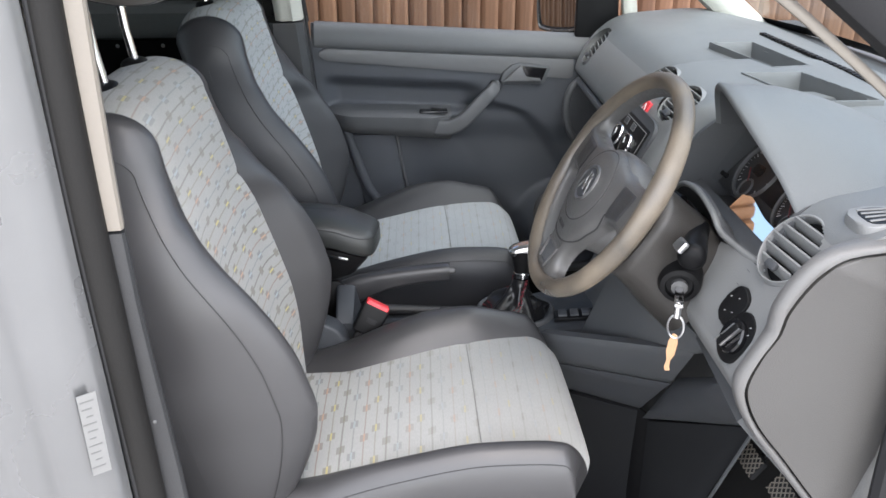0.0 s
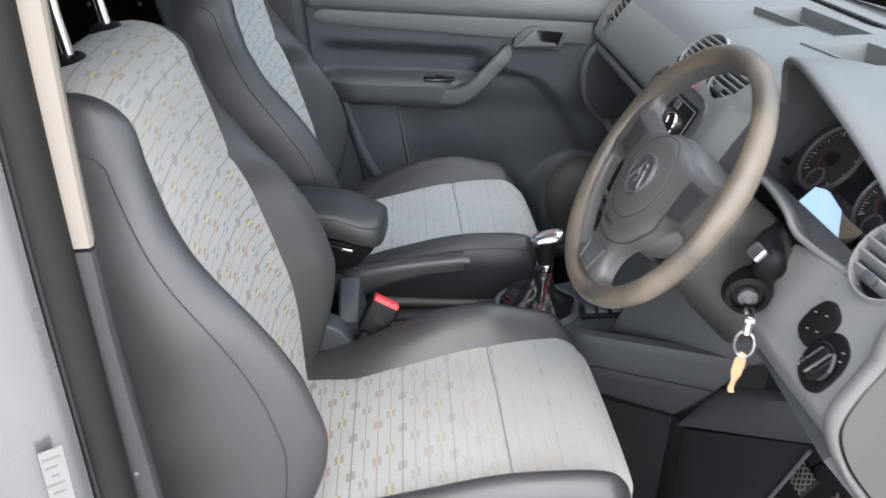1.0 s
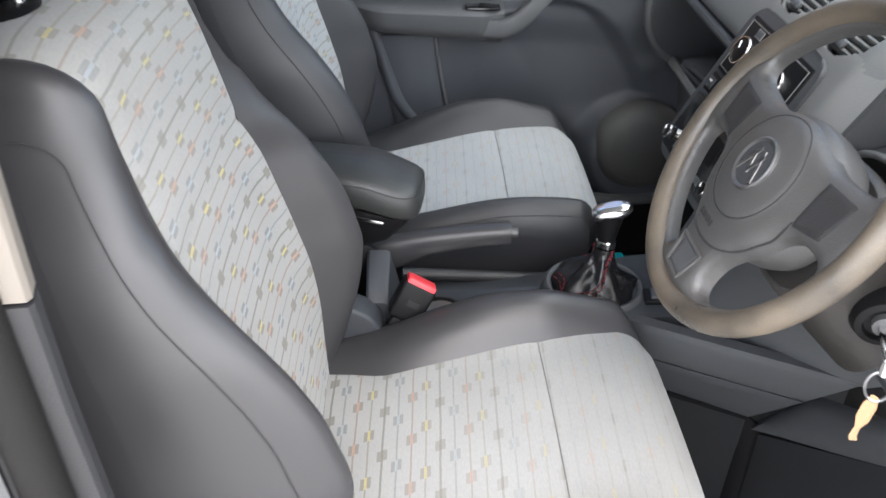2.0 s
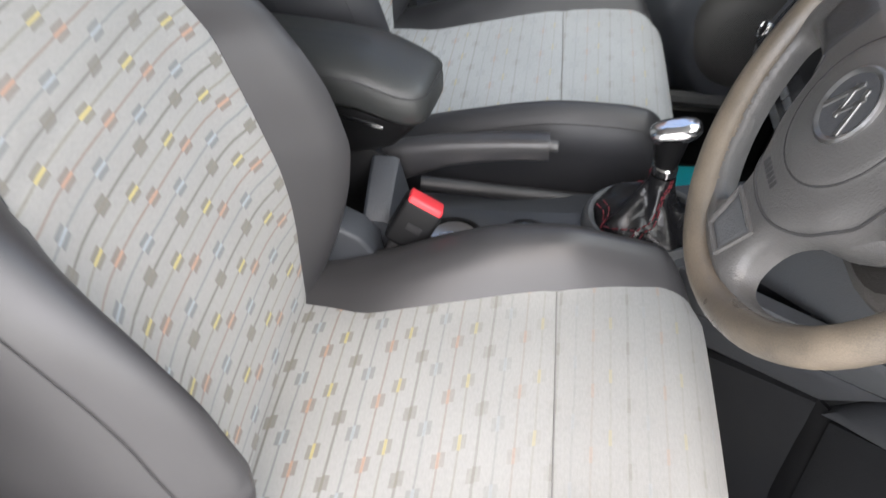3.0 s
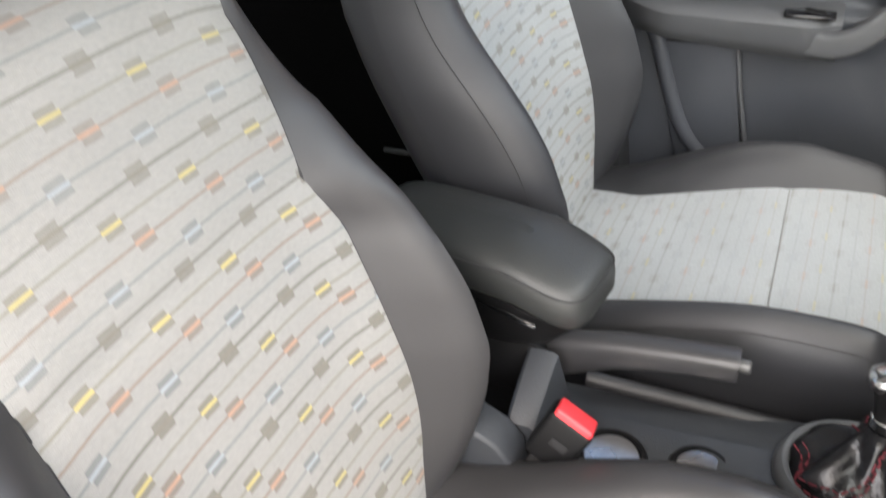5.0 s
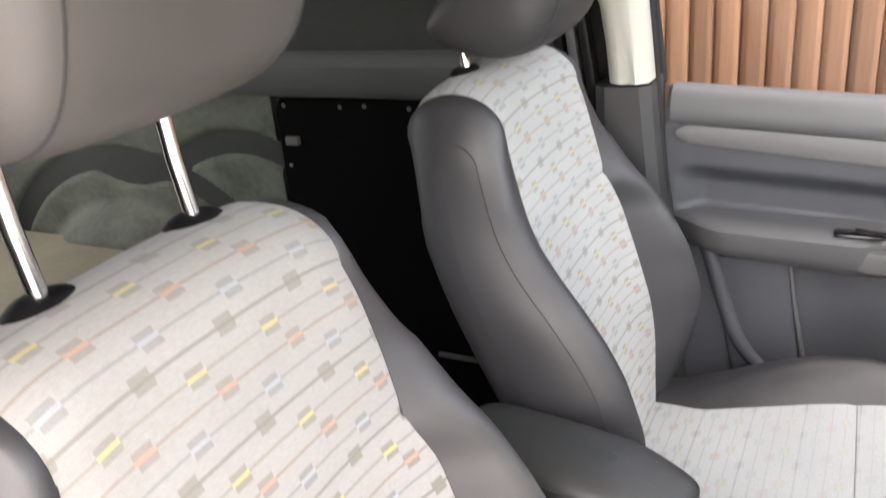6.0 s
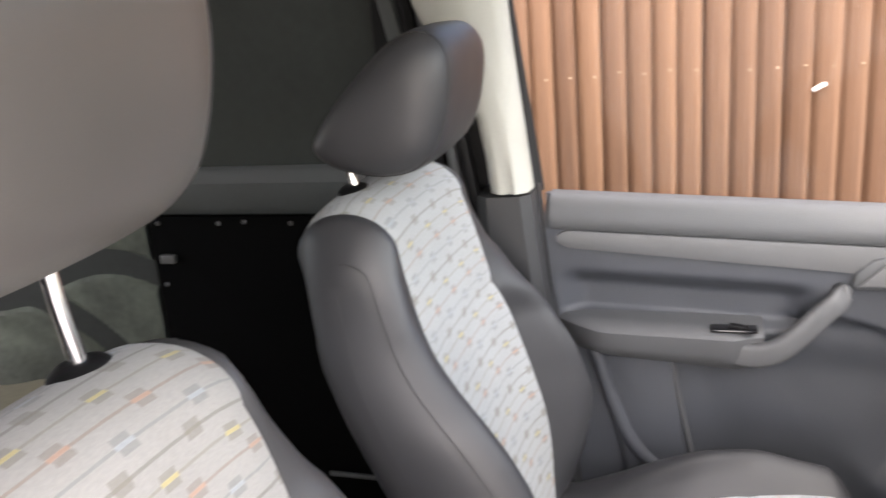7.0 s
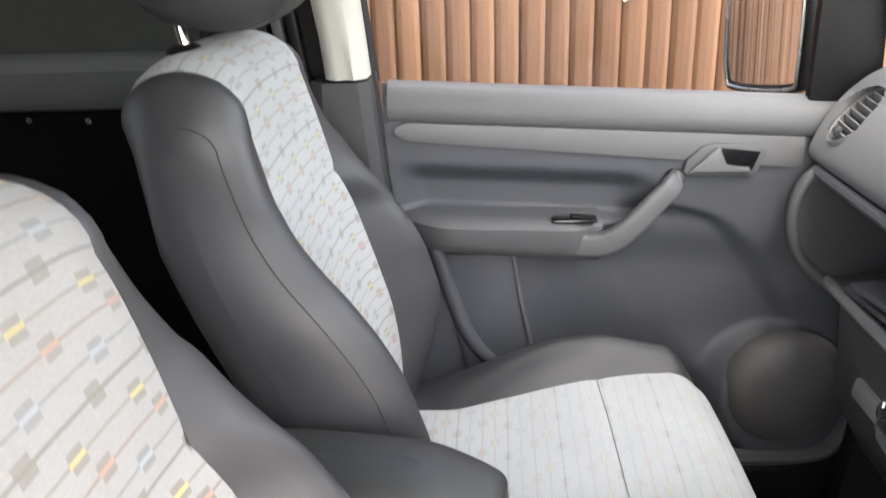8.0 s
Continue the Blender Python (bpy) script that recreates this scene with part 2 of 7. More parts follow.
    wear.inputs["From Min"].default_value, wear.inputs["From Max"].default_value = wear_from, wear_to
    wear.inputs["To Min"].default_value, wear.inputs["To Max"].default_value = 1.0, least
    l.new(sep.outputs["Y"], wear.inputs["Value"])
    keep = wear.outputs["Result"]
    tone = mixed(rows[1], mixed(rows[2], mixed(rows[3], (0.43, 0.36, 0.14), (0.17, 0.155, 0.13)), (0.28, 0.31, 0.33)), (0.37, 0.225, 0.16))
    line_tone = mixed(rows[1], mixed(rows[2], mixed(rows[3], (0.19, 0.18, 0.15), (0.14, 0.135, 0.12)), (0.17, 0.18, 0.18)), (0.20, 0.155, 0.13))
    block_tone = mixed(rows[1], mixed(rows[2], mixed(rows[3], (0.150, 0.138, 0.110), (0.140, 0.130, 0.110)), (0.140, 0.148, 0.150)), (0.160, 0.132, 0.113))
    c = mixed(op("MULTIPLY", line, op("ADD", op("MULTIPLY", keep, 0.80), 0.13)), ground, line_tone)
    c = mixed(op("MULTIPLY", block, op("MULTIPLY", keep, 0.80)), c, block_tone)
    c = mixed(op("MULTIPLY", bar, op("ADD", op("MULTIPLY", keep, 0.62), 0.23)), c, tone)
    c2 = n.new("ShaderNodeMix")
    c2.data_type, c2.blend_type = "RGBA", "MULTIPLY"
    c2.inputs["Factor"].default_value = 0.5
    l.new(c, c2.inputs["A"])
    l.new(mixed(weave.outputs["Fac"], (0.72, 0.72, 0.72), (1.0, 1.0, 1.0)), c2.inputs["B"])
    c3 = n.new("ShaderNodeMix")
    c3.data_type, c3.blend_type = "RGBA", "MULTIPLY"
    c3.inputs["Factor"].default_value = 1.0
    streak = n.new("ShaderNodeMapRange")
    streak.inputs["From Min"].default_value, streak.inputs["From Max"].default_value = 0.32, 0.68
    l.new(slub.outputs["Fac"], streak.inputs["Value"])
    l.new(c2.outputs["Result"], c3.inputs["A"])
    l.new(mixed(streak.outputs["Result"], (0.945, 0.945, 0.95), (1.045, 1.045, 1.04)), c3.inputs["B"])
    l.new(c3.outputs["Result"], p.inputs["Base Color"])
    bump = n.new("ShaderNodeBump")
    bump.inputs["Strength"].default_value, bump.inputs["Distance"].default_value = 0.35, 0.001
    l.new(op("ADD", weave.outputs["Fac"], op("MULTIPLY", line, -0.6)), bump.inputs["Height"])
    l.new(bump.outputs["Normal"], p.inputs["Normal"])
    return m


CLOTH_BACK = fabric_material("backrest cloth", 0.42, 0.62, (0.262, 0.259, 0.246), least=0.62)
# Passenger cloths: fainter pattern, base tinted blue to put in the skylight.
CLOTH_BACK_SKYLIT = fabric_material("fainter skylit backrest cloth", -0.60, 0.90, (0.290, 0.302, 0.304), 0.48)
CLOTH_SEAT_SKYLIT = fabric_material("fainter skylit cushion cloth", -0.60, 0.05, (0.298, 0.313, 0.320), 0.12, (0.0793, -0.039), (0.078, 0.0758), (0.09, 0.03), True)
CLOTH_SEAT = fabric_material("cushion cloth", -0.22, 0.14, (0.288, 0.290, 0.280), 0.06, (0.0793, -0.039), (0.078, 0.0758), (0.09, 0.03), True)


# ---- mesh helpers ----
def finish(name, bm, mat, smooth=True, sharp=40.0):
    bmesh.ops.recalc_face_normals(bm, faces=bm.faces)
    me = bpy.data.meshes.new(name)
    bm.to_mesh(me)
    bm.free()
    me.materials.append(mat)
    if smooth:
        me.shade_smooth()
        me.set_sharp_from_angle(angle=radians(sharp))
    return me


def part(name, bm, mat, parent, label="", smooth=True, sharp=40.0):
    ob = new(name, finish(name, bm, mat, smooth, sharp))
    if parent:
        ob.parent = parent
        ob.matrix_parent_inverse = parent.matrix_world.inverted()
    return tagged(ob, label)


def thing(name, label, category, at=(0, 0, 0), group="", kind=""):
    ob = new(name)
    ob.empty_display_size = 0.05
    ob.matrix_world = Matrix.Translation(at)
    bpy.context.view_layer.update()
    return tagged(ob, label, category, group, kind)


def solid(name, bm, mat, label, category, kind="", group="", smooth=True, sharp=40.0):
    return tagged(new(name, finish(name, bm, mat, smooth, sharp)), label, category, group, kind)


def sstep(a, b, x):
    t = min(1.0, max(0.0, (x - a) / (b - a)))
    return t * t * (3 - 2 * t)


def table(rows, x):
    """Smooth look-up in rows of (x, value), with no overshoot."""
    if x <= rows[0][0]:
        return rows[0][1]
    if x >= rows[-1][0]:
        return rows[-1][1]
    i = next(k for k in range(len(rows) - 1) if x <= rows[k + 1][0])

    def grade(k):
        return (rows[k + 1][1] - rows[k][1]) / (rows[k + 1][0] - rows[k][0])

    def slope(k):
        if k == 0 or k == len(rows) - 1:
            return grade(0 if k == 0 else k - 1)
        p, q = grade(k - 1), grade(k)
        return 2 * p * q / (p + q) if p * q > 0 else 0.0
    (a, va), (b, vb) = rows[i], rows[i + 1]
    h = b - a
    t = (x - a) / h
    return va * (1 + 2 * t) * (1 - t) ** 2 + slope(i) * h * t * (1 - t) ** 2 + vb * t * t * (3 - 2 * t) + slope(i + 1) * h * t * t * (t - 1)


def grid(bm, pts, close_u=False, close_v=False, keep=None):
    """Faces over a grid of points; keep(i, j) picks the cells."""
    nu, nv = len(pts), len(pts[0])
    made = {}

    def vert(i, j):
        i, j = i % nu, j % nv
        if (i, j) not in made:
            made[i, j] = bm.verts.new(pts[i][j])
        return made[i, j]
    for i in range(nu if close_u else nu - 1):
        for j in range(nv if close_v else nv - 1):
            if keep is None or keep(i, j):
                vs = [vert(i, j), vert(i + 1, j), vert(i + 1, j + 1), vert(i, j + 1)]
                if len(set(vs)) == 4:
                    bm.faces.new(vs)
    return bm


def curve_points(ctrl, per=8, closed=False):
    """Catmull-Rom through the control points."""
    c = [Vector(p) for p in ctrl]
    n = len(c)
    out = []
    for i in range(n if closed else n - 1):
        p0 = c[(i - 1) % n] if closed or i > 0 else c[0]
        p1, p2 = c[i], c[(i + 1) % n]
        p3 = c[(i + 2) % n] if closed or i + 2 < n else c[-1]
        for k in range(per):
            t = k / per
            out.append(0.5 * ((2 * p1) + (p2 - p0) * t + (2 * p0 - 5 * p1 + 4 * p2 - p3) * t * t + (3 * p1 - p0 - 3 * p2 + p3) * t ** 3))
    if not closed:
        out.append(c[-1])
    return out


def tube(bm, pts, radius, seg=8, closed=False, flat=1.0):
    """A tube along points; radius may be a function of 0..1."""
    pts = [Vector(p) for p in pts]
    n = len(pts)
    rings, up = [], None
    for i, p in enumerate(pts):
        a = pts[(i - 1) % n] if closed or i else p
        b = pts[(i + 1) % n] if closed or i < n - 1 else p
        d = (b - a).normalized()
        if up is None:
            up = d.orthogonal().normalized()
        up = (up - d * up.dot(d)).normalized()
        side = d.cross(up)
        r = radius(i / max(1, n - 1)) if callable(radius) else radius
        rings.append([p + r * (math.cos(k * math.tau / seg) * up + flat * math.sin(k * math.tau / seg) * side) for k in range(seg)])
    base = len(bm.verts)
    grid(bm, rings, close_u=closed, close_v=True)
    if not closed:
        bm.verts.ensure_lookup_table()
        for ring in (rings[0], rings[-1]):
            vs = [bm.verts.new(q) for q in ring]
            bm.faces.new(vs)
        bmesh.ops.remove_doubles(bm, verts=bm.verts[base:], dist=1e-6)
    return bm


def box(bm, centre, size, bevel=0.0, turn=None, seg=2):
    """A bevelled box; turn: Euler degrees."""
    made = bmesh.ops.create_cube(bm, size=1.0)["verts"]
    rot = Euler([radians(a) for a in (turn or (0, 0, 0))]).to_matrix().to_4x4()
    bmesh.ops.scale(bm, vec=size, verts=made)
    if bevel:
        edges = list({e for v in made for e in v.link_edges})
        made = list({v for v in bmesh.ops.bevel(bm, geom=edges, offset=bevel, segments=seg, affect="EDGES", profile=0.5)["verts"]} | {v for v in made if v.is_valid})
    bmesh.ops.transform(bm, matrix=Matrix.Translation(centre) @ rot, verts=[v for v in made if v.is_valid])
    return bm


def prism(bm, outline, axis, a, b, bevel=0.0, seg=2):
    """A plate: a 2D outline in the plane across the axis, from a to b along it."""
    def at(p, h):
        return {"x": (h, p[0], p[1]), "y": (p[0], h, p[1]), "z": (p[0], p[1], h)}[axis]
    lo = [bm.verts.new(at(p, a)) for p in outline]
    hi = [bm.verts.new(at(p, b)) for p in outline]
    faces = [bm.faces.new(lo), bm.faces.new(hi)]
    n = len(outline)
    for i in range(n):
        faces.append(bm.faces.new((lo[i], lo[(i + 1) % n], hi[(i + 1) % n], hi[i])))
    if bevel:
        rim = [e for e in {e for f in faces[:2] for e in f.edges}]
        bmesh.ops.bevel(bm, geom=rim, offset=bevel, segments=seg, affect="EDGES", profile=0.5)
    return bm


def lathe(bm, profile, m=None, seg=32):
    """Turns (radius, height) rows about z and places them by m."""
    m = m or Matrix.Identity(4)
    rings = [[m @ Vector((r * math.cos(k * math.tau / seg), r * math.sin(k * math.tau / seg), h)) for k in range(seg)] for r, h in profile]
    ring = profile[0][0] > 1e-6 and profile[-1][0] > 1e-6
    grid(bm, rings, close_u=ring, close_v=True)
    for i in (0, -1):
        if profile[i][0] > 1e-6 and not ring:
            bm.faces.new([bm.verts.new(p) for p in rings[i]])
    bmesh.ops.remove_doubles(bm, verts=bm.verts, dist=1e-6)
    return bm


def frame_of(origin, forward, up):
    """A matrix whose x is forward, z is near up."""
    f = Vector(forward).normalized()
    s = Vector(up).cross(f).normalized()
    u = f.cross(s)
    m = Matrix((f, s, u)).transposed().to_4x4()
    m.translation = Vector(origin)
    return m


def ellipse(cx, cy, rx, ry, n=24, power=2.0, turn=0.0):
    out = []
    for k in range(n):
        a = k * math.tau / n
        c, s = math.cos(a), math.sin(a)
        x, y = rx * math.copysign(abs(c) ** (2 / power), c), ry * math.copysign(abs(s) ** (2 / power), s)
        t = radians(turn)
        out.append((cx + x * math.cos(t) - y * math.sin(t), cy + x * math.sin(t) + y * math.cos(t)))
    return out


def uv_grid(bm, pts, uvs, keep=None):
    """A grid whose cells carry UVs in metres."""
    layer = bm.loops.layers.uv.verify()
    made, place = {}, {}
    for i in range(len(pts) - 1):
        for j in range(len(pts[0]) - 1):
            if keep and not keep(i, j):
                continue
            vs = []
            for a, b in ((i, j), (i + 1, j), (i + 1, j + 1), (i, j + 1)):
                if (a, b) not in made:
                    made[a, b] = bm.verts.new(pts[a][b])
                    place[made[a, b]] = uvs[a][b]
                vs.append(made[a, b])
            f = bm.faces.new(vs)
            for loop in f.loops:
                loop[layer].uv = place[loop.vert]
    return bm


# ---- the shell of the van ----
def shell():
    bm = bmesh.new()
    box(bm, (-0.6, 0, 0.26), (3.4, 1.50, 0.06), 0.01)
    floor = solid("floor", bm, CARPET, "dark carpeted cabin and load floor", "floor", "structure")
    bm = bmesh.new()
    prism(bm, [(-2.3, 1.80), (-2.3, 1.86), (0.30, 1.86), (0.42, 1.80), (0.28, 1.78)], "y", -0.74, 0.74)
    solid("ceiling", bm, HEADLINER, "pale cloth headliner under the roof", "ceiling", "structure")
    # Rear doors out of view; openings added to light the load space.
    bm = bmesh.new()
    for c, s in (((-2.3, 0, 0.70), (0.05, 1.5, 0.84)), ((-2.3, 0, 1.73), (0.05, 1.5, 0.14)), ((-2.3, -0.70, 1.39), (0.05, 0.10, 0.54)), ((-2.3, 0.70, 1.39), (0.05, 0.10, 0.54)), ((-2.3, 0.0, 1.39), (0.05, 0.10, 0.54))):
        box(bm, c, s)
    solid("wall_rear", bm, CARGO, "dark unseen rear doors with two openings added to let light in", "wall", "structure", smooth=False)
    # left side of the load space: inner skin, rail and black board
    bm = bmesh.new()
    box(bm, (-1.33, 0.80, 1.11), (1.90, 0.05, 1.42), 0.01)
    wall = solid("wall_left", bm, CARGO, "dusty dark inner skin of the load space", "wall", "structure")
    bm = bmesh.new()
    prism(bm, [(0.775, 1.145), (0.735, 1.150), (0.725, 1.165), (0.725, 1.215), (0.745, 1.235), (0.775, 1.24)], "x", -1.30, -0.40)
    solid("trim", bm, CARGO_RAIL, "grey pressed steel rail along the load space", "rail", "structure")
    board = thing("side_board", "black lining board bolted below the rail", "board", (-0.7, 0.75, 0.45))
    bm = bmesh.new()
    prism(bm, [(-1.075, 0.29), (-0.38, 0.29), (-0.38, 1.142), (-1.06, 1.142), (-1.075, 1.12)], "y", 0.745, 0.757, 0.003)
    part("panel", bm, BLACK_BOARD, board)
    for x, z in ((-0.905, 1.127), (-0.845, 1.130), (-1.05, 1.127), (-0.74, 1.127), (-0.62, 1.127), (-1.055, 0.99), (-1.06, 0.86)):
        bm = bmesh.new()
        lathe(bm, [(0.0, 0.003), (0.004, 0.002), (0.0055, 0.0)], pose(x, 0.744, z, 90, 0, 0), 12)
        part("bolt", bm, OLD_STEEL, board)
    bm = bmesh.new()
    box(bm, (-1.035, 0.738, 1.05), (0.035, 0.014, 0.02), 0.004)
    part("latch", bm, OLD_STEEL, board, "small steel latch plate")
    bm = bmesh.new()
    tube(bm, [(-0.72, 0.73, 0.563), (-0.45, 0.73, 0.560)], 0.006)
    part("edge_strip", bm, CARGO_RAIL, board)
    # rear quarter: pressed panel with curved ribs
    bm = bmesh.new()
    pts = []
    for i in range(101):
        x = -2.25 + i * (1.15 / 100)
        row = []
        for k in range(81):
            z = 0.42 + k * 0.9 / 80
            d = 0.0
            arch = math.hypot(x + 1.62, (z - 0.42))
            d += 0.10 * (1 - sstep(0.36, 0.44, arch))
            d -= 0.02 * sstep(0.02, 0.0, abs(arch - 0.55) - 0.02) + 0.02 * (sstep(0.04, 0.02, abs(z - 0.98 - 0.05 * math.sin(x * 9))))
            row.append((x, 0.765 - d, z))
        pts.append(row)
    grid(bm, pts)
    solid("wheel_arch_panel", bm, CARGO_GREEN, "dusty green pressed quarter panel with wheel arch", "panel", "structure")
    bm = bmesh.new()
    prism(bm, [(-2.2, 0.0), (-1.2, 0.0), (-1.2, 0.70), (-2.2, 0.70)], "z", 0.29, 0.74)
    crate = thing("load_box", "pale plywood box standing in the load space", "box", (-1.7, 0.35, 0.29))
    part("carcass", bm, PLYWOOD, crate, smooth=False)
    bm = bmesh.new()
    box(bm, (-1.70, 0.35, 0.752), (1.04, 0.72, 0.018), 0.003)
    part("lid", bm, PLYWOOD, crate)
    for x in (-1.25, -1.5, -1.75):
        bm = bmesh.new()
        lathe(bm, [(0.0, 0.003), (0.006, 0.002), (0.008, 0.0)], pose(x, 0.02, 0.761), 10)
        part("screw", bm, STEEL, crate)
    # right side of the load space
    bm = bmesh.new()
    box(bm, (-1.33, -0.80, 1.11), (1.70, 0.05, 1.42), 0.01)
    solid("wall_right", bm, CARGO, "dusty dark inner skin of the load space", "wall", "structure")


def pillar_right():
    """The door post beside the driver, with painted skin, seal and inner trim."""
    post = thing("door_post", "silver painted door post with black seal and label", "door post", (-0.42, -0.76, 0.4), kind="structure")
    bm = bmesh.new()
    section = [(-0.324, -0.744), (-0.333, -0.758), (-0.348, -0.772), (-0.368, -0.780), (-0.385, -0.786), (-0.398, -0.800), (-0.418, -0.812), (-0.436, -0.814), (-0.448, -0.828),
               (-0.462, -0.840), (-0.478, -0.838), (-0.490, -0.852), (-0.53, -0.866), (-0.60, -0.872)]
    soft = [(p.x, p.y) for p in curve_points([(x, y, 0) for x, y in section], 4)] + [(-0.60, -0.74)]
    lean = ((0.28, -0.010), (0.60, -0.010), (0.85, -0.012), (1.05, -0.016), (1.2, -0.022), (1.47, -0.030), (1.78, -0.034))
    rings = [[(x + dx, y + 0.02 * sstep(1.0, 1.8, z), z) for x, y in soft] for z, dx in lean]
    grid(bm, rings, close_v=True)
    part("skin", bm, SILVER, post, sharp=70)
    bm = bmesh.new()
    pts = curve_points([(-0.305, -0.735, 0.40), (-0.314, -0.732, 0.75), (-0.325, -0.728, 1.05), (-0.334, -0.722, 1.30), (-0.337, -0.712, 1.55), (-0.33, -0.70, 1.78)], 8)
    tube(bm, pts, 0.0175, 12, flat=0.8)
    part("seal", bm, SEAL, post, "dark rubber door seal")
    bm = bmesh.new()
    tube(bm, [p + Vector((-0.013, -0.010, 0)) for p in pts], 0.004, 8)
    part("seal_lip", bm, RUBBER, post, "thin lip of the seal")
    for name, mat, zs in (("upper_trim", BEIGE, (1.225, 1.78)), ("lower_trim", POST_LOW, (0.29, 1.221))):
        bm = bmesh.new()
        rings = []
        for k in range(12):
            z = zs[0] + (zs[1] - zs[0]) * k / 11
            fx = table(((0.42, -0.266), (0.85, -0.281), (1.22, -0.301), (1.47, -0.302), (1.78, -0.292)), z)
            y = -0.715 + 0.02 * sstep(1.2, 1.8, z)
            rings.append([(fx - 0.034, y + 0.004, z), (fx - 0.030, y - 0.004, z), (fx - 0.002, y - 0.001, z), (fx, y + 0.004, z), (fx - 0.004, y + 0.02, z), (fx - 0.08, y + 0.05, z), (fx - 0.28, y + 0.05, z), (fx - 0.28, y + 0.03, z)])
        grid(bm, rings, close_v=True)
        for r in (rings[0], rings[-1]):
            bm.faces.new([bm.verts.new(p) for p in r])
        part(name, bm, mat, post, "beige upper post trim" if mat is BEIGE else "charcoal lower post trim", sharp=30)
    m = pose(-0.3525, -0.7750, 0.998, 0, 0, 32) @ Matrix.Diagonal((0.8, 1, 1.0, 1))
    bm = bmesh.new()
    box(bm, (0, 0, 0), (0.026, 0.0015, 0.110))
    bmesh.ops.transform(bm, matrix=m, verts=bm.verts)
    label = part("label", bm, LABEL, post, "white printed paper label", smooth=False)
    for k in range(10):
        bm = bmesh.new()
        box(bm, (-0.001 - 0.002 * (k % 2), -0.0012, 0.046 - k * 0.0100), (0.019 - 0.005 * (k % 3), 0.0006, 0.0014))
        bmesh.ops.transform(bm, matrix=m, verts=bm.verts)
        part("print_line", bm, LABEL_PRINT, label, smooth=False)
    for z in (0.80, 0.98):
        bm = bmesh.new()
        lathe(bm, [(0.0, 0.002), (0.0018, 0.0015), (0.0026, 0.0)], pose(-0.298, -0.731, z, 90, 0, 0), 12)
        part("screw", bm, OLD_STEEL, post)


def pillar_left():
    post = thing("door_post", "off-white upper and charcoal lower trim of the passenger door post", "door post", (-0.28, 0.72, 0.4), kind="structure")
    bm = bmesh.new()
    rings = []
    for k in range(10):
        z = 1.203 + (1.79 - 1.203) * k / 9
        f, r = table(((1.2, -0.235), (1.53, -0.262), (1.8, -0.275)), z), table(((1.2, -0.305), (1.32, -0.318), (1.54, -0.42), (1.8, -0.47)), z)
        y = 0.66 - 0.02 * sstep(1.2, 1.8, z)
        rings.append([(f, y + 0.06, z), (f - 0.004, y + 0.012, z), (f - 0.02, y, z), ((f + r) / 2 + 0.012, y - 0.004, z), ((f + r) / 2, y - 0.005 + 0.008 * (1 - sstep(1.24, 1.40, z)), z), ((f + r) / 2 - 0.012, y - 0.004, z), (r + 0.012, y + 0.001, z), (r, y + 0.012, z), (r, y + 0.10, z)])
    grid(bm, rings, close_v=True)
    bm.faces.new([bm.verts.new(p) for p in rings[0]])
    part("upper_trim", bm, CREAM, post, "off-white upper post trim", sharp=75)
    bm = bmesh.new()
    rings = []
    for k in range(12):
        z = 0.29 + (1.199 - 0.29) * k / 11
        f, r = table(((0.42, -0.16), (0.9, -0.20), (1.05, -0.219), (1.2, -0.233)), z), -0.33
        rings.append([(f, 0.76, z), (f - 0.003, 0.672, z), (f - 0.02, 0.655, z), (r + 0.02, 0.652, z), (r, 0.67, z), (r, 0.78, z)])
    grid(bm, rings, close_v=True)
    bm.faces.new([bm.verts.new(p) for p in rings[-1]])
    part("lower_trim", bm, POST_LOW, post, "charcoal lower post trim", sharp=30)
    bm = bmesh.new()
    pts = curve_points([(-0.222, 0.725, 0.6), (-0.216, 0.722, 0.9), (-0.227, 0.72, 1.1), (-0.241, 0.718, 1.25), (-0.264, 0.705, 1.53), (-0.279, 0.69, 1.78)], 8)
    tube(bm, pts, 0.007, 8)
    part("seal", bm, RUBBER, post, "black rubber door seal")
    bm = bmesh.new()
    box(bm, (-0.405, 0.782, 1.04), (0.26, 0.02, 1.50), 0.004)
    part("inner_skin", bm, BLACK, post, "dark inner skin behind the trim")
    # belt webbing and its dark guide channel behind the post
    for k, x in enumerate((-0.345, -0.372, -0.400)):
        bm = bmesh.new()
        box(bm, (x - 0.02, 0.70 + 0.01 * k, 1.35), (0.018, 0.03, 0.86), 0.005, (0, -8, 0))
        part("channel_rib", bm, BLACK if k != 1 else DASH_LOW, post)
    bm = bmesh.new()
    box(bm, (-0.47, 0.73, 1.45), (0.028, 0.02, 0.44), 0.005, (0, -12, 0))
    part("grey_strip", bm, CARGO_RAIL, post)


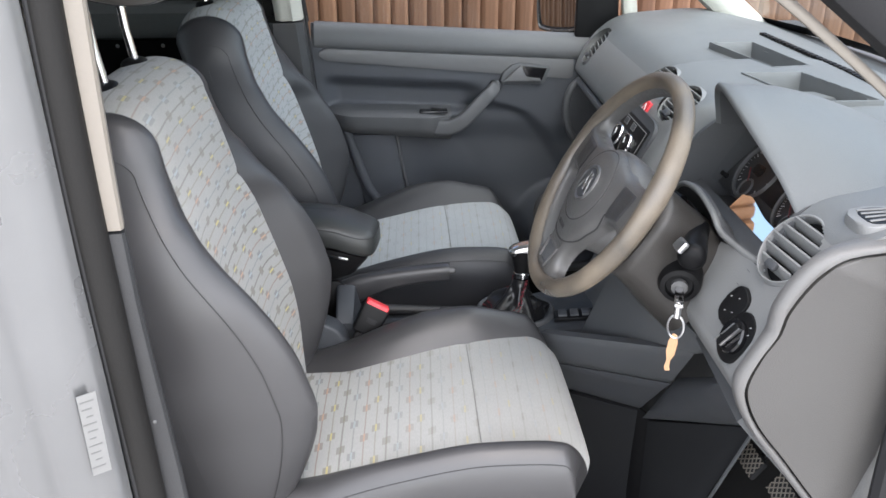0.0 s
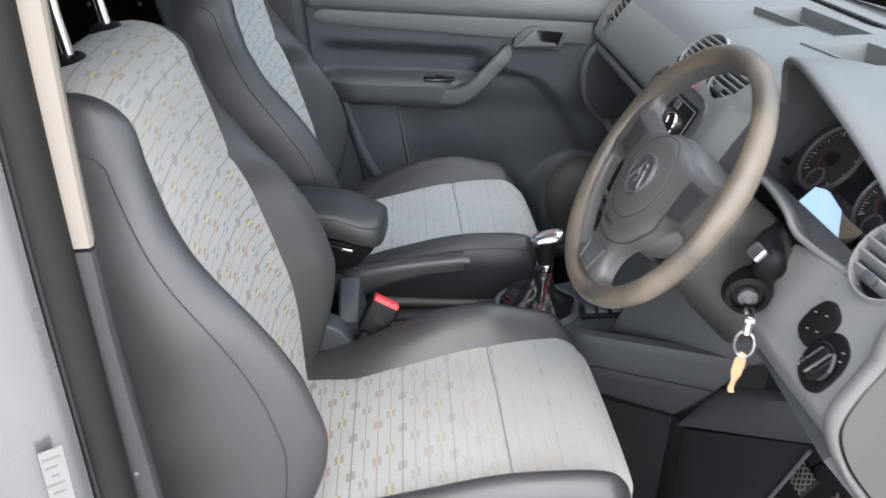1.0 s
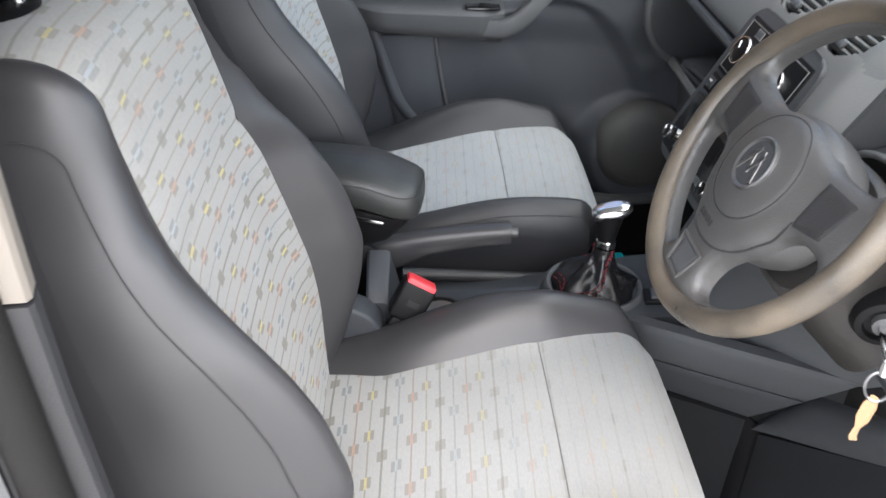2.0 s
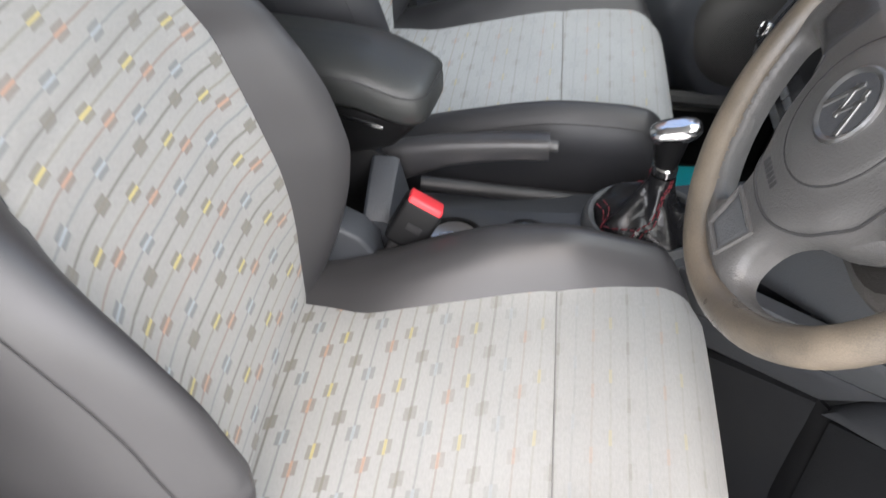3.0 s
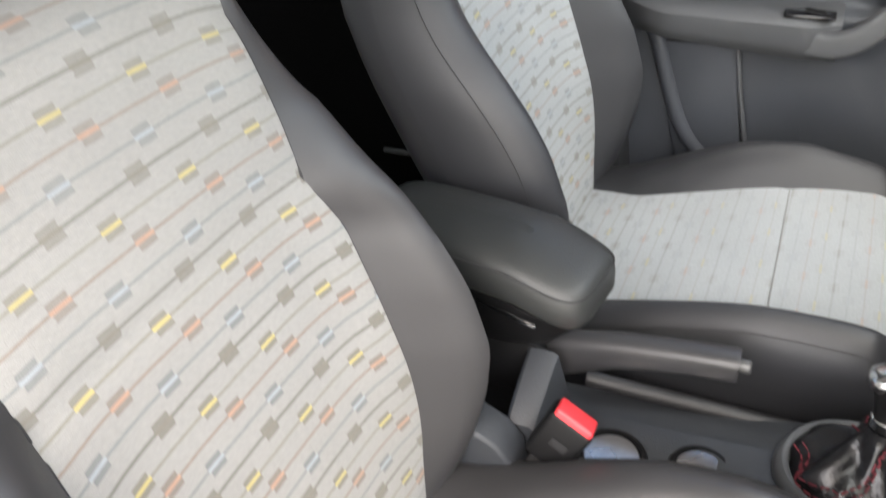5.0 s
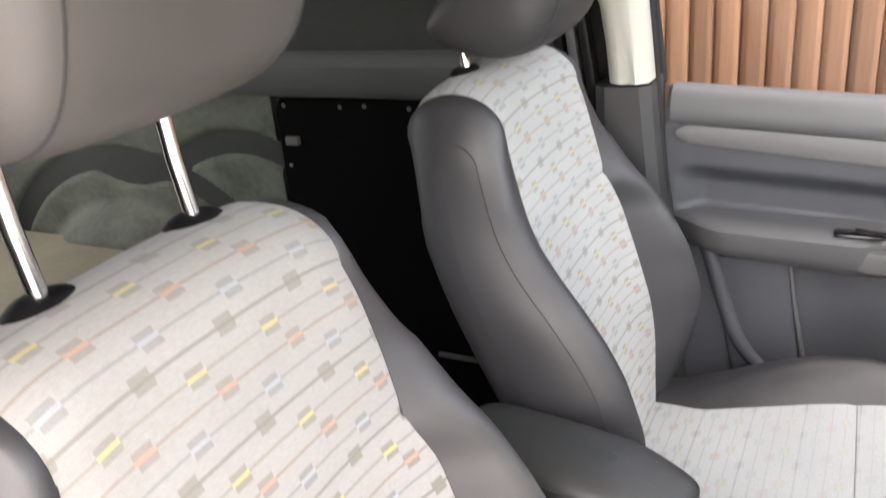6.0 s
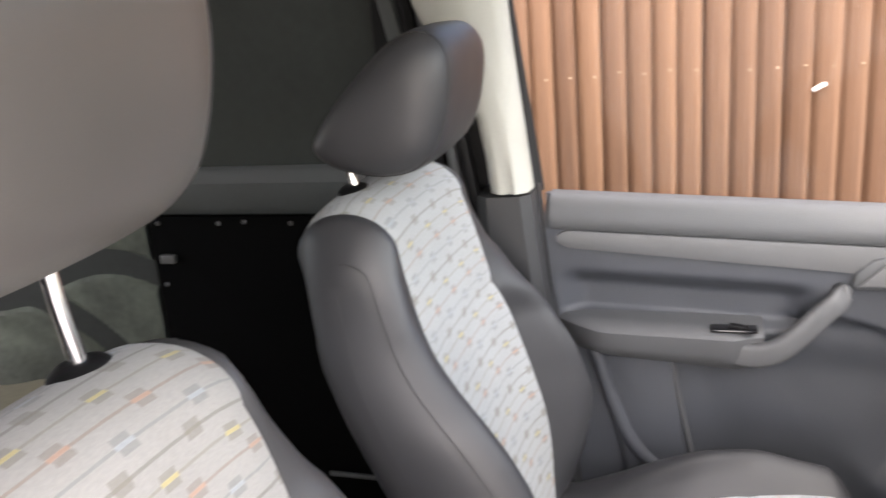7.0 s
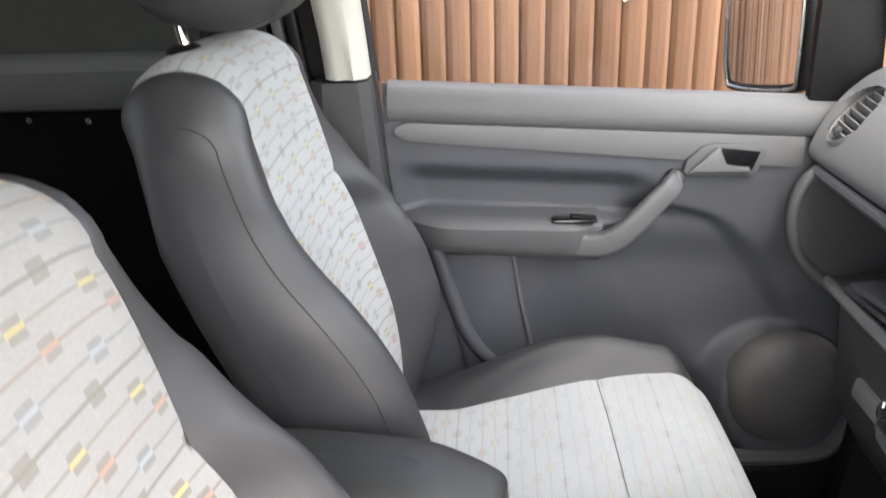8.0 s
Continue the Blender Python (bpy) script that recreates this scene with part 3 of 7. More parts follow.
def pillar_front():
    post = thing("windscreen_post", "beige trimmed windscreen post with dark seal beside the driver", "windscreen post", (0.60, -0.70, 1.2), kind="structure")
    a, b = Vector((0.655, -0.665, 1.285)), Vector((0.09, -0.655, 1.672))
    for name, mat, off, r in (("inner_trim", BEIGE, (-0.004, 0.0, -0.006), 0.007), ("seal", RUBBER, (0.030, -0.010, 0.040), 0.040), ("skin", SILVER, (0.080, -0.055, 0.105), 0.045)):
        bm = bmesh.new()
        tube(bm, [a + Vector(off) + (b - a) * k / 8 + Vector((0, 0, 0.02 * math.sin(k / 8 * math.pi))) for k in range(-1, 9)], r, 10, flat=0.8)
        part(name, bm, mat, post)
    # Rail added out of view, to keep top light off the driver's seat.
    bm = bmesh.new()
    tube(bm, curve_points([(0.11, -0.672, 1.690), (-0.05, -0.705, 1.722), (-0.25, -0.725, 1.735), (-0.60, -0.735, 1.735)], 6), 0.058, 12, flat=1.2)
    solid("roof_rail", bm, SILVER, "silver painted roof rail, added out of view to shade the driver's seat", "roof rail", "structure", sharp=60)
    post = thing("windscreen_post", "off-white windscreen post beside the quarter light", "windscreen post", (0.8, 0.75, 1.1), kind="structure")
    bm = bmesh.new()
    pts = [(1.02, 0.735, 1.13), (0.95, 0.725, 1.185), (0.83, 0.715, 1.28), (0.62, 0.70, 1.46), (0.30, 0.67, 1.75)]
    tube(bm, curve_points(pts, 6), 0.047, 12, flat=0.7)
    part("sloping_trim", bm, CREAM, post)
    bm = bmesh.new()
    tube(bm, curve_points([(0.655, 0.75, 1.10), (0.645, 0.75, 1.20), (0.60, 0.735, 1.46)], 6), 0.027, 12, flat=0.7)
    part("upright_trim", bm, CREAM, post)
    bm = bmesh.new()
    prism(bm, [(0.50, 1.13), (0.62, 1.13), (0.60, 1.46), (0.50, 1.36)], "y", 0.752, 0.775, 0.004)
    part("mirror_base_panel", bm, BLACK, post, "black triangular panel inside the mirror")
    # windscreen glass and its black border
    screen = thing("window_1", "clear sloping windscreen with black border", "window", (0.8, 0, 1.3), kind="structure")
    lo = [(1.04, 0.74, 1.165), (1.10, 0.40, 1.175), (1.12, 0.0, 1.18), (1.10, -0.40, 1.175), (1.04, -0.74, 1.165)]
    hi = [(0.32, 0.62, 1.77), (0.36, 0.32, 1.785), (0.37, 0.0, 1.79), (0.36, -0.32, 1.785), (0.32, -0.62, 1.77)]
    bm = bmesh.new()
    lo_s, hi_s = curve_points(lo, 5), curve_points(hi, 5)
    grid(bm, [[p.lerp(q, k / 8) for k in range(9)] for p, q in zip(lo_s, hi_s)])
    ob = part("pane", bm, SCREEN, screen)
    bm = bmesh.new()
    grid(bm, [[p.lerp(q, 0.0) + Vector((-0.006, 0, 0)), p.lerp(q, 0.035) + Vector((-0.006, 0, 0.002))] for p, q in zip(lo_s, hi_s)])
    part("border", bm, BLACK, screen, "black printed border")
    # bulkhead under the windscreen
    bm = bmesh.new()
    prism(bm, [(1.02, 0.35), (1.06, 0.35), (1.13, 1.17), (1.02, 1.17)], "y", -0.76, 0.78)
    solid("wall_front", bm, DASH_LOW, "dark bulkhead below the windscreen", "wall", "structure")
    # sill and wing inside the open driver's doorway
    bm = bmesh.new()
    prism(bm, [(-0.76, 0.35), (-0.86, 0.33), (-0.87, 0.42), (-0.82, 0.455), (-0.76, 0.455)], "x", -0.40, 0.75, 0.006)
    solid("door_sill", bm, SILVER, "silver painted sill of the open doorway", "sill", "structure")
    bm = bmesh.new()
    prism(bm, [(0.69, 0.285), (0.88, 0.285), (0.88, 0.43), (0.80, 0.445), (0.715, 0.455), (0.69, 0.43)], "x", -0.40, 1.05, 0.006)
    solid("door_sill", bm, BLACK, "black trimmed sill under the passenger door", "sill", "structure")
    bm = bmesh.new()
    rings = []
    for z, x in ((0.40, 0.70), (0.80, 0.665), (1.0, 0.66), (1.2, 0.68), (1.33, 0.70)):
        rings.append([(x, -0.735, z), (x + 0.02, -0.76, z), (x + 0.03, -0.80, z), (x + 0.08, -0.83, z), (x + 0.30, -0.84, z), (x + 0.30, -0.73, z)])
    grid(bm, rings, close_v=True)
    solid("door_jamb", bm, SILVER, "silver painted front jamb of the doorway", "door jamb", "structure", sharp=25)
    bm = bmesh.new()
    tube(bm, curve_points([(0.655, -0.74, 0.45), (0.632, -0.74, 0.80), (0.632, -0.738, 1.0), (0.645, -0.735, 1.2), (0.655, -0.72, 1.30)], 6), 0.016, 8)
    solid("door_seal", bm, RUBBER, "grey rubber seal round the doorway", "door seal", "structure")


# ---- seats ----
FRONT = ((0.62, -0.172), (0.70, -0.182), (0.78, -0.197), (0.86, -0.215), (0.926, -0.234), (1.007, -0.256), (1.09, -0.274), (1.19, -0.295), (1.26, -0.312), (1.32, -0.326))
BULGE = ((0.62, 0.0), (0.686, 0.006), (0.74, 0.034), (0.794, 0.064), (0.847, 0.088), (0.90, 0.101), (0.955, 0.100), (1.01, 0.0885), (1.048, 0.072), (1.076, 0.056), (1.10, 0.040), (1.125, 0.027), (1.15, 0.018), (1.18, 0.010), (1.25, 0.003), (1.32, 0.0))
HALF = ((0.62, 0.222), (0.72, 0.236), (0.85, 0.250), (0.95, 0.257), (1.05, 0.257), (1.12, 0.250), (1.18, 0.235), (1.24, 0.210), (1.32, 0.185))
INSERT = ((0.62, 0.136), (0.70, 0.146), (0.76, 0.152), (0.82, 0.159), (0.88, 0.164), (0.95, 0.166), (1.027, 0.166), (1.088, 0.162), (1.10, 0.160), (1.16, 0.163), (1.22, 0.160), (1.28, 0.146), (1.32, 0.128))
THICK = ((0.62, 0.035), (0.75, 0.058), (1.0, 0.104), (1.2, 0.136), (1.32, 0.138))


def back_columns():
    cols = [("b", -1, 1 - (1 - k / 11) ** 2.0) for k in range(11, 0, -1)]
    cols += [("i", 0, -1 + 2 * k / 16) for k in range(17)]
    cols += [("b", 1, 1 - (1 - k / 11) ** 2.0) for k in range(1, 12)]
    return cols


def back_point(col, stage, h, lift=0.0, slim=0.0):
    """A point of the backrest skin. stage: front, top or rear; h runs 0..1 in each."""
    kind, side, f = col
    zb, rt = 0.62, 0.055
    z_nominal = {"front": zb + (1.255 - zb) * h, "top": 1.255, "rear": 1.255 - (1.255 - zb) * h}[stage]
    w, wi = table(HALF, z_nominal), table(INSERT, z_nominal)
    if side > 0 or (kind == "i" and f > 0):
        wi += 0.013 * sstep(0.68, 0.84, z_nominal) * (1 - sstep(1.035, 1.095, z_nominal))
    y = f * wi if kind == "i" else side * (wi + (w - wi) * f)
    v = abs(y) / w
    drop = 0.010 * v * v + 0.040 * v ** 7
    top = 1.312 - drop
    if stage == "front":
        z = zb + (top - rt - zb) * h
    elif stage == "rear":
        z = top - rt - (top - rt - zb) * h
    else:
        z = top - rt + rt * math.sin(h * math.pi)
    th = table(THICK, z) + (0.04 - slim) * (1 - sstep(0.8, 1.15, z))
    r = 0.052
    q = min(1.0, max(0.0, (abs(y) - (w - r)) / r))
    e = (1 - math.sqrt(max(0.0, 1 - q ** 2.8)))
    xf = table(FRONT, min(z, top - rt))
    full = table(BULGE, z_nominal)
    curl = 0.17 * full * min(1.0, abs(y) / 0.165) ** 4
    b = curl + (full - curl) * sstep(wi - 0.008, wi + 0.052, abs(y))
    if kind == "i" and stage == "front":
        b -= 0.0035 * math.exp(-((z - 1.098) / 0.009) ** 2)
    groove = 0.004 if (kind == "i" and abs(abs(f) - 1) < 1e-6) else 0.0
    xr = xf - th
    front = xf + b - groove + lift
    mid = xr + (xf + 0.55 * b - xr) * 0.42
    if stage == "front":
        x = front + (mid - front) * e
    elif stage == "rear":
        x = xr - lift + (mid - xr) * e
    else:
        a = front + (mid - front) * e
        c = xr - lift + (mid - xr) * e
        x = (a + c) / 2 + (a - c) / 2 * math.cos(h * math.pi)
        z += -rt * e * math.sin(h * math.pi) + lift * math.sin(h * math.pi) - groove * math.sin(h * math.pi)
    return Vector((x, y, z))


def backrest(seat, y0):
    cols = back_columns()
    slim = -0.09 if y0 < 0 else 0.04
    steps = [("front", k / 66) for k in range(67)] + [("top", k / 14) for k in range(1, 14)] + [("rear", k / 16) for k in range(17)]
    pts = [[back_point(c, s, h, 0.0, slim) + Vector((0, y0, 0)) for c in cols] for s, h in steps]
    mid = len(cols) // 2
    arc, run = [0.0], 0.0
    for a, b in zip(pts, pts[1:]):
        run += (b[mid] - a[mid]).length
        arc.append(run)
    uvs = [[(c.y - y0, arc[i]) for c in row] for i, row in enumerate(pts)]
    last = 67 + 10

    def inside(i, j):
        return cols[j][0] == "i" and cols[j + 1][0] == "i" and i < last
    bm = bmesh.new()
    uv_grid(bm, pts, uvs, lambda i, j: not inside(i, j))
    bmesh.ops.remove_doubles(bm, verts=bm.verts, dist=2e-4)
    shoulder = [v for v in bm.verts if not v.is_boundary and abs(v.co.y - y0) > 0.165 and 1.15 < v.co.z < 1.28]
    for _ in range(14):
        bmesh.ops.smooth_vert(bm, verts=shoulder, factor=0.5, use_axis_x=True, use_axis_y=True, use_axis_z=True)
    back = part("backrest", bm, LEATHER if y0 < 0 else LEATHER_SHADED, seat, "grey leatherette backrest with raised side bolsters", sharp=60)
    bm = bmesh.new()
    uv_grid(bm, pts, uvs, inside)
    part("backrest_insert", bm, CLOTH_BACK if y0 < 0 else CLOTH_BACK_SKYLIT, back, "pale cloth insert with small coloured blocks", sharp=60)
    for side in (-1, 1):
        bm = bmesh.new()
        line = []
        for stage, h0 in [("front", k / 44) for k in range(2, 45)] + [("top", k / 20) for k in range(1, 11)]:
            a, u, w = (back_point(("b", side, f), stage, h, 0.0, slim) for f, h in ((0.87, h0), (0.90, h0), (0.87, h0 - 0.02 if stage == "front" else h0 + 0.02)))
            out = (u - a).cross(w - a).normalized()
            out = out if out.x + side * out.y + out.z > 0 else -out
            line.append(a + out * 0.0016 + Vector((0, y0, 0)))
        tube(bm, line, 0.0007, 5)
        part("piping", bm, THREAD, back, "dark stitched seam")
        bm = bmesh.new()
        line = [back_point(("i", 0, side), "front", k / 40, -0.001) + Vector((0, y0, 0)) for k in range(1, 41)]
        tube(bm, line, 0.0015, 5)
        part("seam", bm, THREAD, back, "dark stitched seam")
    return back


TOPZ = ((-0.26, 0.690), (-0.10, 0.714), (0.0, 0.728), (0.122, 0.744), (0.20, 0.746), (0.30, 0.738))
SIDE = ((-0.26, 0.0), (-0.16, 0.004), (-0.09, 0.018), (-0.02, 0.038), (0.06, 0.052), (0.13, 0.052), (0.20, 0.038), (0.30, 0.022))
SIDE_NEAR = ((-0.26, 0.0), (-0.16, 0.010), (-0.09, 0.028), (-0.02, 0.040), (0.06, 0.047), (0.13, 0.049), (0.20, 0.047), (0.30, 0.044))
CUT = ((-0.26, 0.150), (-0.15, 0.128), (-0.10, 0.116), (-0.05, 0.122), (0.122, 0.1465), (0.126, 0.147), (0.20, 0.162), (0.28, 0.172))


def cushion(seat, y0):
    ins = [("i", 0, -1 + 2 * k / 14) for k in range(15)]
    left = [("s", -1, k / 3) for k in range(3, 0, -1)] + [("b", -1, 1 - (1 - k / 11) ** 2) for k in range(11, 0, -1)]
    right = [("b", 1, 1 - (1 - k / 11) ** 2) for k in range(1, 12)] + [("s", 1, k / 3) for k in range(1, 4)]
    cols = left + ins + right
    xs = [-0.26 + 0.016 * k for k in range(24)] + [0.122, 0.126] + [0.14 + 0.02 * k for k in range(5)]
    steps = [("top", x) for x in xs] + [("roll", k / 10) for k in range(1, 11)] + [("front", k / 4) for k in range(1, 5)] + [("under", 0.5), ("under", 1.0)]

    def point(col, stage, h, lift=0.0):
        kind, side, f = col
        xr = h if stage == "top" else 0.235
        w, wi = 0.243 + 0.004 * sstep(-0.2, 0.1, xr), table(CUT, xr if stage == "top" else 0.26)
        if side < 0 or (kind == "i" and f < 0):
            wi = max(wi, 0.168)
        fy = 1.0 if kind == "s" else f
        y = f * wi if kind == "i" else side * (wi + (w - wi) * fy)
        r, deep = 0.055, 0.070
        q = min(1.0, max(0.0, (abs(y) - (w - r)) / r))
        e = 1 - math.sqrt(max(0.0, 1 - q ** 2.3))
        z = table(TOPZ, xr) + table(SIDE_NEAR if side < 0 else SIDE, xr) * sstep(wi - 0.015, wi + 0.048, abs(y)) + lift
        if kind == "i":
            z += 0.006 * (1 - f * f)
        if kind == "i" and abs(abs(f) - 1) < 1e-6:
            z -= 0.004
        if stage == "top" and abs(xr - 0.124) < 0.003 and kind == "i":
            z -= 0.0017
        z -= deep * e
        reach = 0.305 - 0.045 * sstep(0.55, 1.0, abs(y) / w)
        rf = 0.055
        x = xr
        if stage != "top":
            base = 0.235
            span = reach - base
            a = (h if stage == "roll" else 1.0) * math.pi / 2
            x = base + span * math.sin(a)
            z -= rf * (1 - math.cos(a)) * (1 - 0.5 * e)
            if stage in ("front", "under"):
                x -= 0.03 * (h if stage == "front" else 1.0) + (0.08 * h if stage == "under" else 0.0)
                z -= (h if stage == "front" else 1.0) * (z - 0.60)
        if kind == "s":
            z = z + (0.585 - z) * f
            y -= side * 0.012 * f
        return Vector((x, y, z))
    pts = [[point(c, s, h) + Vector((0, y0, 0)) for c in cols] for s, h in steps]
    mid = len(cols) // 2
    arc, run = [-0.26], -0.26
    for a, b in zip(pts, pts[1:]):
        run += (b[mid] - a[mid]).length
        arc.append(run)
    uvs = [[(c.y - y0, arc[i]) for c in row] for i, row in enumerate(pts)]

    def inside(i, j):
        return cols[j][0] == "i" and cols[j + 1][0] == "i" and steps[i + 1][0] != "under"
    bm = bmesh.new()
    uv_grid(bm, pts, uvs, lambda i, j: not inside(i, j))
    pad = part("cushion", bm, LEATHER if y0 < 0 else LEATHER_SHADED, seat, "grey leatherette cushion with raised sides", sharp=60)
    bm = bmesh.new()
    uv_grid(bm, pts, uvs, inside)
    part("cushion_insert", bm, CLOTH_SEAT if y0 < 0 else CLOTH_SEAT_SKYLIT, pad, "pale worn cloth insert with faint coloured blocks", sharp=60)
    bm = bmesh.new()
    tube(bm, [point(("i", 0, -1 + k / 8), "top", 0.124, 0.0008) + Vector((0, y0, 0)) for k in range(17)], 0.0009, 5)
    part("seam", bm, SEAM_THREAD, pad, "stitched cross seam")
    for side in (-1, 1):
        bm = bmesh.new()
        line = [point(("b", side, 0.8678), "top", x, 0.0012) + Vector((0, y0, 0)) for x in xs[2:]] + [point(("b", side, 0.8678), "roll", k / 10, 0.001) + Vector((0, y0, 0)) for k in range(1, 9)]
        tube(bm, line, 0.0008, 5)
        part("piping", bm, THREAD, pad, "dark stitched seam")
    bm = bmesh.new()
    box(bm, (0.0, y0, 0.46), (0.44, 0.40, 0.33), 0.02)
    part("seat_base", bm, BLACK, seat, "black seat pedestal")
    return pad


HEAD = ((-0.424, 1.372), (-0.395, 1.349), (-0.34, 1.337), (-0.292, 1.343), (-0.258, 1.372), (-0.238, 1.43), (-0.236, 1.485), (-0.262, 1.512), (-0.305, 1.503), (-0.362, 1.456), (-0.408, 1.406))


def headrest(seat, y0, raise_by, shift=0.0):
    prof = curve_points([(x, 0, z + raise_by) for x, z in HEAD], 5, True)
    centre = Vector((-0.325, 0, 1.425 + raise_by))
    back = 0.0 if raise_by else -0.013
    ys = [-1, -0.995, -0.98, -0.95, -0.90, -0.84, -0.78] + [-0.7 + 0.1 * k for k in range(15)] + [0.78, 0.84, 0.90, 0.95, 0.98, 0.995, 1]
    half = 0.126

    def ring(f, grow=1.0):
        a = abs(f)
        sc = max(0.02, (1 - a ** 9) ** (1 / 2.6)) * (1.0 + 0.06 * (1 - a * a)) * grow
        return [centre + (p - centre) * sc + Vector((back, y0 + shift + f * half, 0.5 * back)) for p in prof]
    bm = bmesh.new()
    grid(bm, [ring(f) for f in ys], close_v=True)
    bmesh.ops.holes_fill(bm, edges=bm.edges)
    head = part("headrest", bm, LEATHER_LIT if raise_by else LEATHER_SHADED, seat, "rounded grey leatherette headrest", sharp=70)
    for f in (-0.75, 0.80):
        bm = bmesh.new()
        tube(bm, ring(f, 1.002), 0.0009, 5, closed=True)
        part("piping", bm, THREAD, head, "dark stitched seam")
    for dy in (-0.070, 0.080):
        bm = bmesh.new()
        tube(bm, [(-0.390, y0 + dy, 1.27), (-0.403, y0 + dy, 1.36), (-0.410, y0 + dy, 1.38 + raise_by)], 0.0068, 14)
        part("post", bm, CHROME, seat, "bright chrome headrest post")
        bm = bmesh.new()
        lathe(bm, [(0.0, 0.010), (0.012, 0.010), (0.019, 0.007), (0.024, 0.002), (0.025, -0.012)], pose(-0.396, y0 + dy, 1.306, 0, 0, 0) @ Matrix.Diagonal((0.85, 1.2, 0.9, 1)), 20)
        part("collar", bm, BLACK, seat, "black plastic guide collar")


def build_seat(y0, raise_by, label, shift=0.0):
    seat = thing("car_seat", label, "car seat", (0, y0, 0.29), "front seats")
    backrest(seat, y0)
    cushion(seat, y0)
    headrest(seat, y0, raise_by, shift)


shell()
pillar_right()
pillar_left()
pillar_front()
build_seat(-0.345, 0.088, "driver's seat in grey leatherette with patterned pale cloth, headrest raised", -0.032)
build_seat(0.352, 0.0, "passenger seat in grey leatherette with patterned pale cloth, headrest low")


# ---- passenger door ----
def door_depth(x, z):
    """How far the inner door skin stands in y."""
    y = 0.742
    y += 0.020 * sstep(1.135, 1.175, z)                         # rolled waist rail
    inset = sstep(-0.215, -0.15, x) * (1 - sstep(0.19, 0.27, x + 0.25 * (z - 0.98)))
    y += 0.030 * inset * sstep(0.945, 0.965, z) * (1 - sstep(1.005, 1.045, z))
    low = 1 - sstep(0.86, 0.94, z)
    y += 0.012 * low * sstep(-0.05, 0.05, x)
    # hollow ahead of the pull handle, swelling down to the loudspeaker
    ahead = table(((0.62, 0.60), (0.70, 0.56), (0.752, 0.539), (0.832, 0.493), (0.91, 0.439), (0.959, 0.384), (0.987, 0.292), (1.0, 0.25)), z)
    behind = table(((0.62, 0.37), (0.666, 0.34), (0.73, 0.297), (0.82, 0.253), (0.875, 0.216), (0.95, 0.22), (1.0, 0.25)), z)
    y += 0.017 * sstep(0.0, 0.055, ahead - x) * sstep(-0.06, 0.02, x - behind) * sstep(0.60, 0.74, z) * (1 - sstep(0.955, 1.0, z))
    y += 0.018 * (1 - sstep(-0.055, 0.020, x - behind)) * sstep(0.03, 0.12, x) * low * sstep(0.50, 0.60, z)
    s = math.hypot(x - 0.505, (z - 0.60))
    y -= 0.050 * (1 - sstep(0.105, 0.165, s))
    y -= 0.012 * sstep(0.445, 0.52, x - 0.15 * max(0, 0.95 - z)) * (1 - sstep(1.06, 1.10, z)) * sstep(0.74, 0.84, z)
    return y


